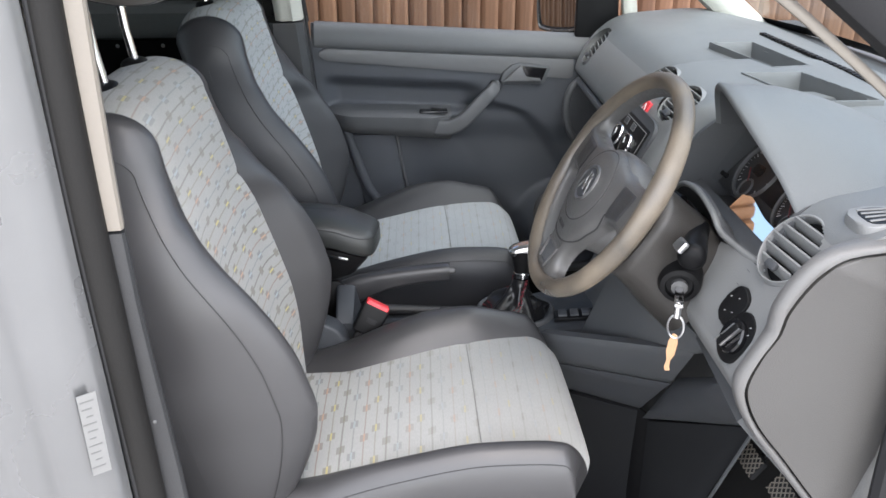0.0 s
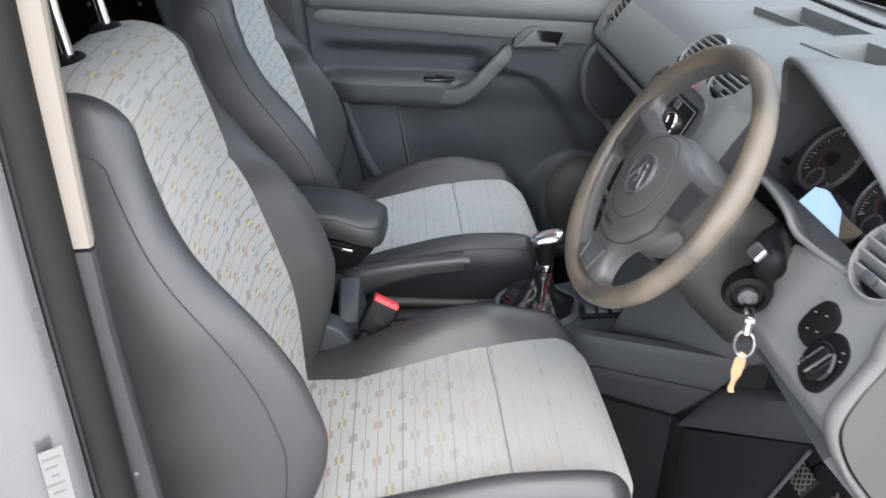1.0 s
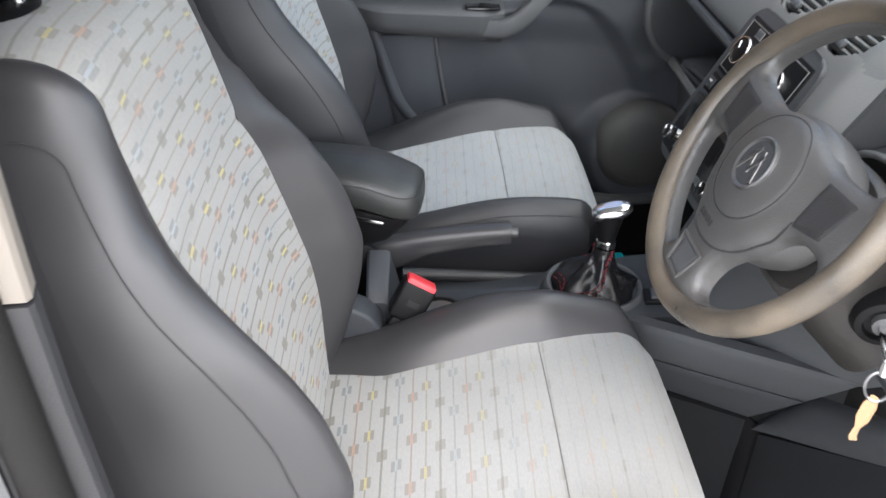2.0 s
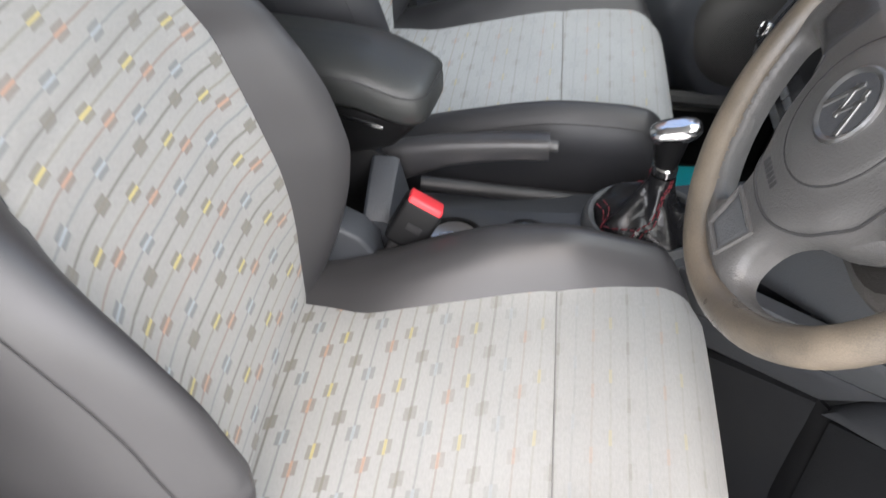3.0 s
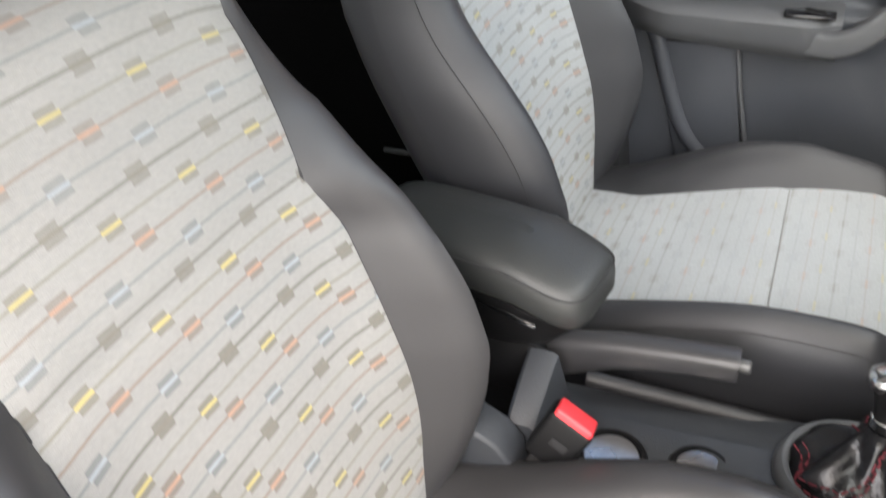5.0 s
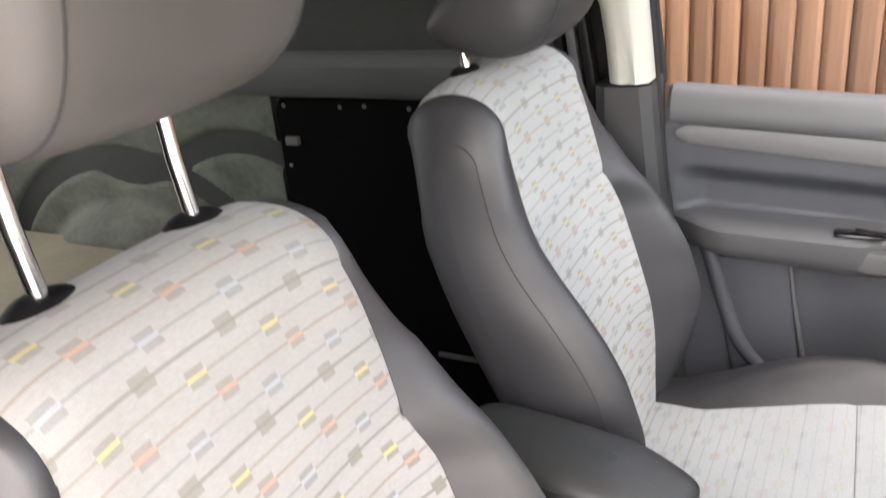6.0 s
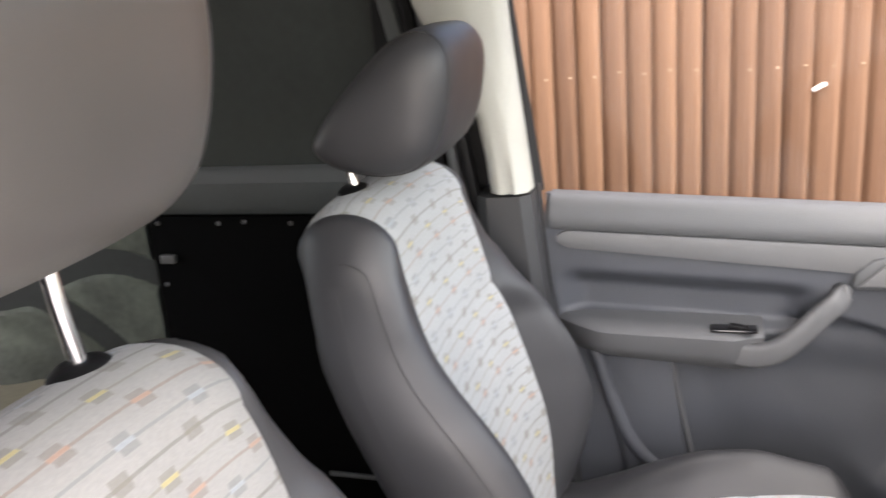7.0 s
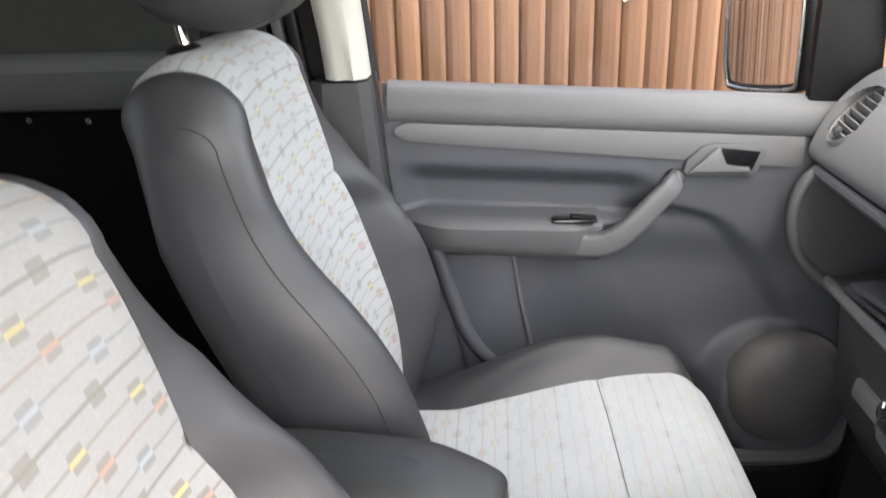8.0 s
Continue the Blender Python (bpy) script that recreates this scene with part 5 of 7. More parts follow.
def vent(dash, at, yaw, tilt, rx, rz):
    """An oval louvred vent lying in the sloping pad."""
    m = Matrix.Translation(at) @ pose(0, 0, 0, 0, 0, yaw) @ pose(0, 0, 0, 0, -90 + tilt, 0)
    ring = []
    for g, h in ((1.12, -0.012), (1.06, -0.002), (1.02, 0.0004), (0.99, 0.0), (0.97, -0.004), (0.955, -0.03)):
        ring.append([m @ Vector((rz * g * math.sin(a), rx * g * math.cos(a), h)) for a in [k * math.tau / 36 for k in range(36)]])
    bm = bmesh.new()
    grid(bm, ring, close_v=True)
    v = part("air_vent", bm, DASH, dash, "oval louvred air vent", sharp=50)
    bm = bmesh.new()
    bm.faces.new([bm.verts.new(p + (m.to_3x3() @ Vector((0, 0, 0.012)))) for p in ring[-1]])
    part("duct", bm, BLACK, v, smooth=False)
    wide = yaw > 0
    count = 2 if wide else 3
    for k in range(-count, count + 1):
        w = rx * 0.94 * math.sqrt(max(0.05, 1 - (k / (count + 1.0)) ** 2))
        bm = bmesh.new()
        box(bm, (0, 0, 0), (0.0036 if wide else 0.0030, 2 * w, 0.019 if wide else 0.015), 0.001, (0, 12 if rx > 0.0505 else 38 if wide else 32, 0))
        bmesh.ops.transform(bm, matrix=m @ Matrix.Translation((k * rz * 0.94 / (count + 1), 0, -0.007)), verts=bm.verts)
        part("louvre", bm, DASH, v)
    bm = bmesh.new()
    box(bm, (0, 0, 0), (0.012, 0.022, 0.008), 0.003)
    bmesh.ops.transform(bm, matrix=m @ Matrix.Translation((-rz * 0.62, 0, 0.004)), verts=bm.verts)
    part("thumb_tab", bm, KNEE, v)


def cluster(dash):
    """Two dials behind a clear lens."""
    m = frame_of((0.590, -0.390, 1.121), (0.80, 0, -0.60), (0, 0, 1)) @ pose(0, 0, 0, 0, 0, 0)
    # local: y left, z up, facing -x
    def put(bm, x, y, z):
        bmesh.ops.transform(bm, matrix=m @ Matrix.Translation((x, y, z)), verts=bm.verts)
        return bm
    bm = bmesh.new()
    prism(bm, [(0.165, -0.052), (0.150, 0.035), (0.10, 0.068), (-0.10, 0.068), (-0.150, 0.035), (-0.165, -0.052)], "x", 0.0, 0.012)
    face = part("cluster_face", put(bm, 0, 0, 0), DIAL_FACE, dash, "dark grey instrument panel", smooth=False)
    for cy, r, count in ((0.078, 0.050, 8), (-0.078, 0.050, 12)):
        bm = bmesh.new()
        ringp = [(0.0, 0.0), (r, 0.0), (r, 0.004), (r + 0.003, 0.006), (r + 0.005, 0.0)]
        lathe(bm, ringp[1:], Matrix.Identity(4), 40)
        bmesh.ops.transform(bm, matrix=m @ Matrix.Translation((-0.004, cy, 0.006)) @ pose(0, 0, 0, 0, -90, 0), verts=bm.verts)
        d = part("dial", bm, DIAL_RIM, dash, "round dial with thin grey rim")
        bm = bmesh.new()
        for k in range(count * 4 + 1):
            a = radians(225 - 270 * k / (count * 4))
            long = k % 4 == 0
            c = r * (0.88 if long else 0.92)
            box(bm, (0, 0, 0), (0.001, r * (0.16 if long else 0.08), 0.0013 if long else 0.0007))
            vs = bm.verts[-8:]
            bmesh.ops.transform(bm, matrix=Matrix.Translation((-0.003, cy - c * math.cos(a), 0.006 + c * math.sin(a))) @ pose(0, 0, 0, degrees_of(a), 0, 0), verts=vs)
        bmesh.ops.transform(bm, matrix=m, verts=bm.verts)
        tagged(part("dial_marks", bm, DIAL_MARK, d, "white graduations", smooth=False), kind="stuff")
        bm = bmesh.new()
        a = radians(222)
        box(bm, (-0.006, cy - 0.42 * r * math.cos(a), 0.006 + 0.42 * r * math.sin(a)), (0.002, r * 0.55, 0.0014), 0, (-degrees_of(a), 0, 0))
        part("needle", put(bm, 0, 0, 0), NEEDLE, d, "dull red needle")
        bm = bmesh.new()
        lathe(bm, [(0.0, 0.010), (0.009, 0.009), (0.011, 0.0)], m @ Matrix.Translation((-0.003, cy, 0.006)) @ pose(0, 0, 0, 0, -90, 0), 20)
        part("needle_hub", bm, BLACK, d)
        bm = bmesh.new()
        lathe(bm, [(0.014, 0.0), (0.014, 0.003), (0.016, 0.003), (0.017, 0.0)], m @ Matrix.Translation((-0.003, cy, -0.028)) @ pose(0, 0, 0, 0, -90, 0), 24)
        part("small_gauge", bm, DIAL_RIM, d)
    bm = bmesh.new()
    box(bm, (-0.003, 0, 0.0), (0.003, 0.052, 0.05), 0.001)
    part("display", put(bm, 0, 0, 0), BLACK, face, "dark display between the dials")
    bm = bmesh.new()
    lathe(bm, [(0.0, 0.012), (0.004, 0.012), (0.005, 0.0)], m @ Matrix.Translation((-0.001, 0.152, -0.036)) @ pose(0, 0, 0, 0, -90, 0), 16)
    part("reset_button", bm, BLACK, face)
    bm = bmesh.new()
    rows = []
    for k in range(13):
        y = -0.155 + 0.31 * k / 12
        wy = -0.385 - y
        rows.append([Vector(q) for q in ((0.5440, wy, 1.0890), (0.556, wy, 1.1140), (0.595, wy, 1.178), (0.610, wy, 1.202))])
    grid(bm, rows)
    lens = part("lens", bm, LENS, dash, "clear curved lens over the dials", sharp=60)
    lens.visible_shadow = False
    bm = bmesh.new()
    for k in range(13):
        wy = -0.54 + 0.31 * k / 12
        rows[k] = [Vector(q) for q in ((0.482, wy, 1.074), (0.505, wy, 1.077), (0.520, wy, 1.0815), (0.526, wy, 1.0870))]
    grid(bm, rows)
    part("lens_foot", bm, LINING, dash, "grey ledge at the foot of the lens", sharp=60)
    # lower lens facet: mirror added and angled to give the sky's reflection
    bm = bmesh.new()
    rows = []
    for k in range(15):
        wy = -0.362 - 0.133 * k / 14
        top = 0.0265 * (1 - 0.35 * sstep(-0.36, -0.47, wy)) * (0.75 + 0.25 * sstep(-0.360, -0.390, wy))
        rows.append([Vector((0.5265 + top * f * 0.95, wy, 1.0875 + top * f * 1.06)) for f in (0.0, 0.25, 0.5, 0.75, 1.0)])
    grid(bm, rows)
    part("sky_reflection_strip", bm, GLINT_MIRROR, dash, "metal mirror strip added to make the lens foot reflect the sky", sharp=60)


def degrees_of(a):
    return math.degrees(math.pi - a)


def centre_stack(dash):
    """Black panel with heater knobs, switches and radio, lying on the sloping face."""
    up = Vector((0.515, 0, 1)).normalized()
    out = Vector((-up.z, 0, up.x))
    mid = Vector((0.4135, -0.024, 1.035)) + out * 0.001
    m = Matrix(((0, up.x, out.x, mid.x), (-1, 0, 0, mid.y), (0, up.z, out.z, mid.z), (0, 0, 0, 1)))
    # local axes: x to the driver's side, y up the face, z out of it

    def plate(cx, cy, sx, sy, d, bev, mat, name, parent, label="", h=0.0):
        bm = bmesh.new()
        box(bm, (cx, cy, h + d / 2), (sx, sy, d), bev)
        bmesh.ops.transform(bm, matrix=m, verts=bm.verts)
        return part(name, bm, mat, parent, label)
    bm = bmesh.new()
    prism(bm, ellipse(0, 0, 0.124, 0.133, 48, 9.0), "z", -0.030, 0.006, 0.004)
    bmesh.ops.transform(bm, matrix=m, verts=bm.verts)
    panel = part("stack_panel", bm, KNEE, dash, "black centre panel")
    heater = plate(0, 0.068, 0.215, 0.094, 0.004, 0.002, BLACK, "heater_panel", panel, "black heater panel", 0.005)
    for sx, sy, cx, cy in ((0.205, 0.0012, 0, 0.108), (0.205, 0.0012, 0, 0.028), (0.0012, 0.08, -0.1025, 0.068), (0.0012, 0.08, 0.1025, 0.068)):
        plate(cx, cy, sx, sy, 0.001, 0, GREY_MARK, "frame_line", heater, "", 0.0088)

    def knob(cx, cy, r, h0, parent):
        bm = bmesh.new()
        lathe(bm, [(0.0, 0.012), (r * 0.74, 0.012), (r * 0.84, 0.011), (r * 0.87, 0.0)], m @ Matrix.Translation((cx, cy, h0)), 28)
        k = part("knob", bm, BLACK, parent, "black knob with bright ring")
        bm = bmesh.new()
        lathe(bm, [(r * 0.86, 0.0), (r * 0.88, 0.0125), (r * 0.97, 0.0125), (r, 0.010), (r, 0.0085), (r * 0.9, 0.0085)], m @ Matrix.Translation((cx, cy, h0)), 28)
        part("ring", bm, CHROME, k, "chrome ring")
        bm = bmesh.new()
        box(bm, (0, r * 0.35, 0.0145), (0.002, r * 0.5, 0.0015))
        bmesh.ops.transform(bm, matrix=m @ Matrix.Translation((cx, cy, h0)) @ pose(0, 0, 0, 0, 0, 30), verts=bm.verts)
        part("pointer", bm, WHITE_MARK, k, smooth=False)
    for cx in (-0.064, 0.0, 0.062):
        knob(cx, 0.066, 0.0225, 0.008, heater)
    for k in range(3):
        plate(-0.060 + 0.046 * k, 0.098, 0.020, 0.011, 0.002, 0.001, DASH_LOW, "button", heater, "", 0.0088)
        for dx, dy, sx, sy in ((0, 0.0062, 0.022, 0.001), (0, -0.0062, 0.022, 0.001), (0.0105, 0, 0.001, 0.012), (-0.0105, 0, 0.001, 0.012)):
            plate(-0.060 + 0.046 * k + dx, 0.098 + dy, sx, sy, 0.001, 0, GREY_MARK, "button_frame", heater, "", 0.0088)
    strip = plate(0, 0.000, 0.215, 0.030, 0.004, 0.002, BLACK, "switch_row", panel, "row of dark switches", 0.005)
    for k in range(7):
        plate(-0.093 + 0.031 * k, 0.000, 0.022, 0.018, 0.003, 0.001, KNEE, "switch", strip, "", 0.0085)
        plate(-0.093 + 0.031 * k, 0.003, 0.008, 0.002, 0.0008, 0, WHITE_MARK, "symbol", strip, "", 0.0114)
    radio = plate(0, -0.072, 0.215, 0.098, 0.005, 0.002, GLOSS, "radio", panel, "black radio with two knobs", 0.005)
    plate(0, -0.058, 0.110, 0.040, 0.001, 0, BLACK, "radio_display", radio, "dark display", 0.0102)
    for k in range(6):
        plate(-0.055 + 0.022 * k, -0.104, 0.018, 0.010, 0.003, 0.001, DASH_LOW, "radio_button", radio, "", 0.0095)
    knob(-0.095, -0.098, 0.012, 0.0095, radio)
    knob(0.092, -0.098, 0.012, 0.0095, radio)
    # hazard switch between the vents
    face = [p for p in dash_profile(-0.035, 10) if 1.13 < p.z < 1.20 and p.x < 0.56]
    a = min(face, key=lambda p: abs(p.z - 1.155))
    hm = Matrix(((0, up.x, out.x, a.x), (-1, 0, 0, -0.034), (0, up.z, out.z, a.z), (0, 0, 0, 1)))
    bm = bmesh.new()
    box(bm, (0, 0, 0.001), (0.030, 0.028, 0.008), 0.003)
    bmesh.ops.transform(bm, matrix=hm, verts=bm.verts)
    hz = part("hazard_switch", bm, RED, dash, "red hazard switch")
    bm = bmesh.new()
    tube(bm, [hm @ Vector(p) for p in ((-0.009, -0.007, 0.0055), (0.009, -0.007, 0.0055), (0.0, 0.008, 0.0055))], 0.0009, 5, closed=True)
    part("triangle", bm, WHITE_MARK, hz)


def sheet(bm, corners, thick, n=8, bulge=0.0):
    """A bent four-cornered panel with thickness; corners go round."""
    a, b, c, d = (Vector(p) for p in corners)
    nor = (b - a).cross(d - a).normalized()
    rows = []
    for i in range(n + 1):
        row = []
        for j in range(n + 1):
            u, v = i / n, j / n
            edge = min(u, 1 - u, v, 1 - v)
            p = (a.lerp(b, u)).lerp(d.lerp(c, u), v)
            row.append(p + nor * (bulge * 16 * u * (1 - u) * v * (1 - v) - 0.004 * (1 - sstep(0.0, 0.06, edge))))
        rows.append(row)
    grid(bm, rows)
    ring = [rows[i][0] for i in range(n + 1)] + [rows[n][j] for j in range(1, n + 1)] + [rows[i][n] for i in range(n - 1, -1, -1)] + [rows[0][j] for j in range(n - 1, 0, -1)]
    grid(bm, [ring, [p - nor * thick for p in ring]], close_v=True)
    bmesh.ops.remove_doubles(bm, verts=bm.verts, dist=1e-6)
    return bm


def lower_dash(dash):
    # cheek of the centre console beside the pedals
    bm = bmesh.new()
    prism(bm, [(0.400, 0.70), (0.440, 0.80), (0.47, 0.90), (0.56, 0.90), (0.70, 0.60), (0.70, 0.29), (0.395, 0.29), (0.375, 0.60)], "y", -0.098, 0.10, 0.010)
    part("console_cheek", bm, DASH_LOW, dash, "charcoal console cheek")
    # folded panels between console and steering column
    bm = bmesh.new()
    sheet(bm, [(0.365, -0.100, 0.704), (0.492, -0.398, 0.836), (0.488, -0.440, 0.880), (0.415, -0.150, 0.900)], 0.02, 8, 0.004)
    part("column_panel", bm, DASH_LOW, dash, "charcoal panel beside the steering column", sharp=50)
    bm = bmesh.new()
    sheet(bm, [(0.290, -0.102, 0.587), (0.481, -0.187, 0.570), (0.502, -0.279, 0.692), (0.284, -0.101, 0.638)], 0.02, 8, 0.0)
    part("console_skirt", bm, KNEE, dash, "charcoal lower console panel", sharp=50)
    bm = bmesh.new()
    sheet(bm, [(0.284, -0.101, 0.640), (0.502, -0.279, 0.694), (0.493, -0.396, 0.838), (0.280, -0.098, 0.704)], 0.02, 10, 0.003)
    part("console_shoulder", bm, DASH_LOW, dash, "charcoal console shoulder", sharp=50)
    bm = bmesh.new()
    sheet(bm, [(0.484, -0.196, 0.552), (0.615, -0.43, 0.700), (0.510, -0.54, 0.870), (0.503, -0.282, 0.694)], 0.02, 10, 0.010)
    part("knee_pad", bm, KNEE, dash, "dark rounded knee pad", sharp=60)
    bm = bmesh.new()
    sheet(bm, [(0.590, -0.69, 0.770), (0.585, -0.54, 0.780), (0.490, -0.43, 0.90), (0.455, -0.69, 0.93)], 0.015, 8, 0.0)
    part("knee_panel", bm, DASH_LOW, dash, "charcoal lower dash panel", sharp=60)
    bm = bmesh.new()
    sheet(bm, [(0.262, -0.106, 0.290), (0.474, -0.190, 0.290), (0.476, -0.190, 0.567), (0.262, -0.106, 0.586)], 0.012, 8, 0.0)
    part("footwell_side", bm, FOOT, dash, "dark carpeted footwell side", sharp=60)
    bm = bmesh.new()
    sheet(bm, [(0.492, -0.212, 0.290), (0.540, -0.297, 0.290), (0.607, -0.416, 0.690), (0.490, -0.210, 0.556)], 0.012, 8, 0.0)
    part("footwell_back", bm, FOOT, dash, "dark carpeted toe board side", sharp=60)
    bm = bmesh.new()
    tube(bm, [(0.540, -0.300, 0.290), (0.575, -0.361, 0.480), (0.607, -0.419, 0.685)], 0.0035, 6)
    part("toe_board_edge", bm, DASH_LOW, dash, "grey edge of the toe board")
    # Black filler sheet, painting the shade in the gap between the linings.
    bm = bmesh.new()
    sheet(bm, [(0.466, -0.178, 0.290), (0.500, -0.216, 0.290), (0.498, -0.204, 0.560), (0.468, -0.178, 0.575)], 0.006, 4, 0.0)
    part("footwell_shade", bm, BLACK, dash, "black filler sheet painted as the shaded gap in the lining", sharp=60)
    # passenger side: open shelf and glove box
    bm = bmesh.new()
    prism(bm, [(0.50, 1.035), (0.72, 1.035), (0.72, 0.84), (0.54, 0.828), (0.54, 0.838), (0.705, 0.85), (0.705, 1.022), (0.51, 1.022)], "y", 0.115, 0.695)
    shelf = part("shelf", bm, DASH_LOW, dash, "open charcoal shelf", sharp=20)
    # End wall coloured darker than the shelf, to paint the shade inside.
    bm = bmesh.new()
    prism(bm, [(p.x, p.z) for p in curve_points([(0.520, 0, 1.040), (0.488, 0, 1.018), (0.471, 0, 0.975), (0.472, 0, 0.925), (0.492, 0, 0.872), (0.540, 0, 0.824)], 6)] + [(0.72, 0.822), (0.72, 1.04)], "y", 0.684, 0.712, 0.006, 3)
    end = part("shelf_end", bm, KNEE, dash, "end wall of the shelf, darkened for the shade inside it")
    bm = bmesh.new()
    tube(bm, curve_points([(0.520, 0.688, 1.036), (0.490, 0.688, 1.016), (0.475, 0.688, 0.975), (0.476, 0.688, 0.925), (0.496, 0.688, 0.874), (0.542, 0.688, 0.829)], 6), 0.011, 12)
    part("shelf_edge", bm, DASH_LOW, end, "rounded charcoal edge of the end wall", sharp=60)
    bm = bmesh.new()
    tube(bm, [(0.545, 0.70, 0.832), (0.540, 0.40, 0.836), (0.535, 0.12, 0.838)], 0.011, 8)
    part("shelf_lip", bm, DASH, dash, "grey front lip of the shelf")
    bm = bmesh.new()
    tube(bm, [(0.505, 0.695, 1.030), (0.502, 0.40, 1.030), (0.500, 0.12, 1.030)], 0.010, 8)
    part("shelf_brow", bm, DASH_LOW, dash, "charcoal lip above the shelf")
    bm = bmesh.new()
    prism(bm, [(0.555, 0.815), (0.575, 0.62), (0.63, 0.52), (0.74, 0.52), (0.74, 0.815)], "y", 0.115, 0.655, 0.012, 3)
    glove = part("glove_box", bm, DASH_LOW, dash, "charcoal glove box lid")
    bm = bmesh.new()
    box(bm, (0.562, 0.50, 0.70), (0.02, 0.10, 0.035), 0.006, (0, 10, 0))
    part("glove_handle", bm, DASH, glove, "grey glove box handle")
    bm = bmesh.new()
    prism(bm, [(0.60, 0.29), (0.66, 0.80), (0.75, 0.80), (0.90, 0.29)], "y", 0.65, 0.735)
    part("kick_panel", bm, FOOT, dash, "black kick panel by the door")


passenger_door()
wing_mirror()
dashboard()


# ---- steering wheel and column ----
WHEEL = frame_of((0.315, -0.385, 1.140), (-math.cos(radians(31.5)), 0.0, math.sin(radians(31.5))), (0, 0, 1))
# local axes: x to the driver, y to the driver's right, z up in the plane of the rim


def steering_wheel():
    sw = thing("steering_wheel", "worn grey-brown steering wheel with airbag hub", "steering wheel", WHEEL.translation)

    def put(name, bm, mat, parent, label="", sharp=50, smooth=True):
        bmesh.ops.transform(bm, matrix=WHEEL, verts=bm.verts)
        return part(name, bm, mat, parent, label, smooth, sharp)
    bm = bmesh.new()
    rings = []
    for k in range(72):
        a = k * math.tau / 72
        fat = 1.0 + 0.10 * math.exp(-((math.sin(a) - 0.35) / 0.2) ** 2)
        c = Vector((0, math.cos(a), math.sin(a)))
        rings.append([c * (0.177 + 0.0137 * fat * math.cos(t)) + Vector((0.0157 * fat * math.sin(t), 0, 0)) for t in [j * math.tau / 16 for j in range(16)]])
    grid(bm, rings, close_u=True, close_v=True)
    put("rim", bm, WHEEL_GRIP, sw, "worn grained rim", 70)
    # hub and three spokes as one flowing cover
    def join(u, v, k):
        h = max(k - abs(u - v), 0.0) / k
        return min(u, v) - h * h * k / 4

    def spoke_of(p, q, a, b):
        d, e = q - p, None
        t = max(0.0, min(1.0, ((a - p.x) * d.x + (b - p.y) * d.y) / d.length_squared))
        e = math.hypot(a - p.x - d.x * t, b - p.y - d.y * t)
        return e, t

    def field(a, b):
        """Below zero inside the cover; a to the driver's right, b up."""
        hub = (math.hypot(a / 0.084, (b + 0.026) / 0.080) - 1) * 0.080
        f = hub
        for s in (-1, 1):
            e, t = spoke_of(Vector((0.05, 0.002)), Vector((0.175, 0.016)), s * a, b)
            f = join(f, e - 0.033 - 0.004 * t, 0.030)
        e, t = spoke_of(Vector((0.0, -0.05)), Vector((0.0, -0.175)), a, b)
        f = join(f, e - 0.036 - 0.006 * t, 0.030)
        return join(f, 0.160 - math.hypot(a, b), 0.030)

    def rise(a, b):
        """How far the cover stands towards the driver."""
        rho = math.hypot(a / 0.094, (b + 0.024) / 0.092)
        x = 0.009 + 0.0125 * (1 - sstep(0.15, 1.25, rho)) + 0.0022 * (1 - sstep(0.057, 0.062, math.hypot(a, b + 0.011)))
        d = max(0.0, -field(a, b))
        if d < 0.014:
            x -= 0.014 * (1 - math.sqrt(max(0.0, 1 - (1 - d / 0.014) ** 2)))
        return x - 0.009 * sstep(0.158, 0.176, math.hypot(a, b))
    n, reach = 116, 0.170
    spots, inside = {}, {}
    for i in range(n + 1):
        for j in range(n + 1):
            a, b = -reach + 2 * reach * i / n, -reach + 2 * reach * j / n
            spots[i, j], inside[i, j] = (a, b), field(a, b) < 0 and math.hypot(a, b) < 0.172
    cells = [(i, j) for i in range(n) for j in range(n) if all(math.hypot(*spots[p]) < 0.176 for p in ((i, j), (i + 1, j + 1), (i + 1, j), (i, j + 1)))
             and sum(inside[p] for p in ((i, j), (i + 1, j), (i + 1, j + 1), (i, j + 1))) >= 2]
    used = {p for i, j in cells for p in ((i, j), (i + 1, j), (i + 1, j + 1), (i, j + 1))}
    count = collections.Counter(p for i, j in cells for p in ((i, j), (i + 1, j), (i + 1, j + 1), (i, j + 1)))
    bm = bmesh.new()
    front, back = {}, {}
    for p in used:
        a, b = spots[p]
        if count[p] < 4 and math.hypot(a, b) < 0.162:
            for _ in range(4):
                f, h = field(a, b), 0.0004
                ga, gb = (field(a + h, b) - f) / h, (field(a, b + h) - f) / h
                g = max(0.2, ga * ga + gb * gb)
                a, b = a - f * ga / g, b - f * gb / g
        x = rise(a, b)
        front[p], back[p] = bm.verts.new((x, a, b)), bm.verts.new((min(x, 0.0) - 0.012, a, b))
    edges = collections.Counter()
    for i, j in cells:
        loop = ((i, j), (i + 1, j), (i + 1, j + 1), (i, j + 1))
        bm.faces.new([front[p] for p in loop])
        bm.faces.new([back[p] for p in reversed(loop)])
        for p, q in zip(loop, loop[1:] + loop[:1]):
            edges[frozenset((p, q))] += 1
    for e, c in edges.items():
        if c == 1:
            p, q = tuple(e)
            bm.faces.new((front[p], front[q], back[q], back[p]))
    hub = put("hub", bm, WHEEL_HUB, sw, "grey airbag cover flowing into three spokes", 75)

    def patch(corners, lift, thick, k=10):
        """A four-cornered plate lying on the cover."""
        a, b, c, d = (Vector(p) for p in corners)
        rows = []
        for i in range(k + 1):
            row = []
            for j in range(k + 1):
                p = (a.lerp(b, i / k)).lerp(d.lerp(c, i / k), j / k)
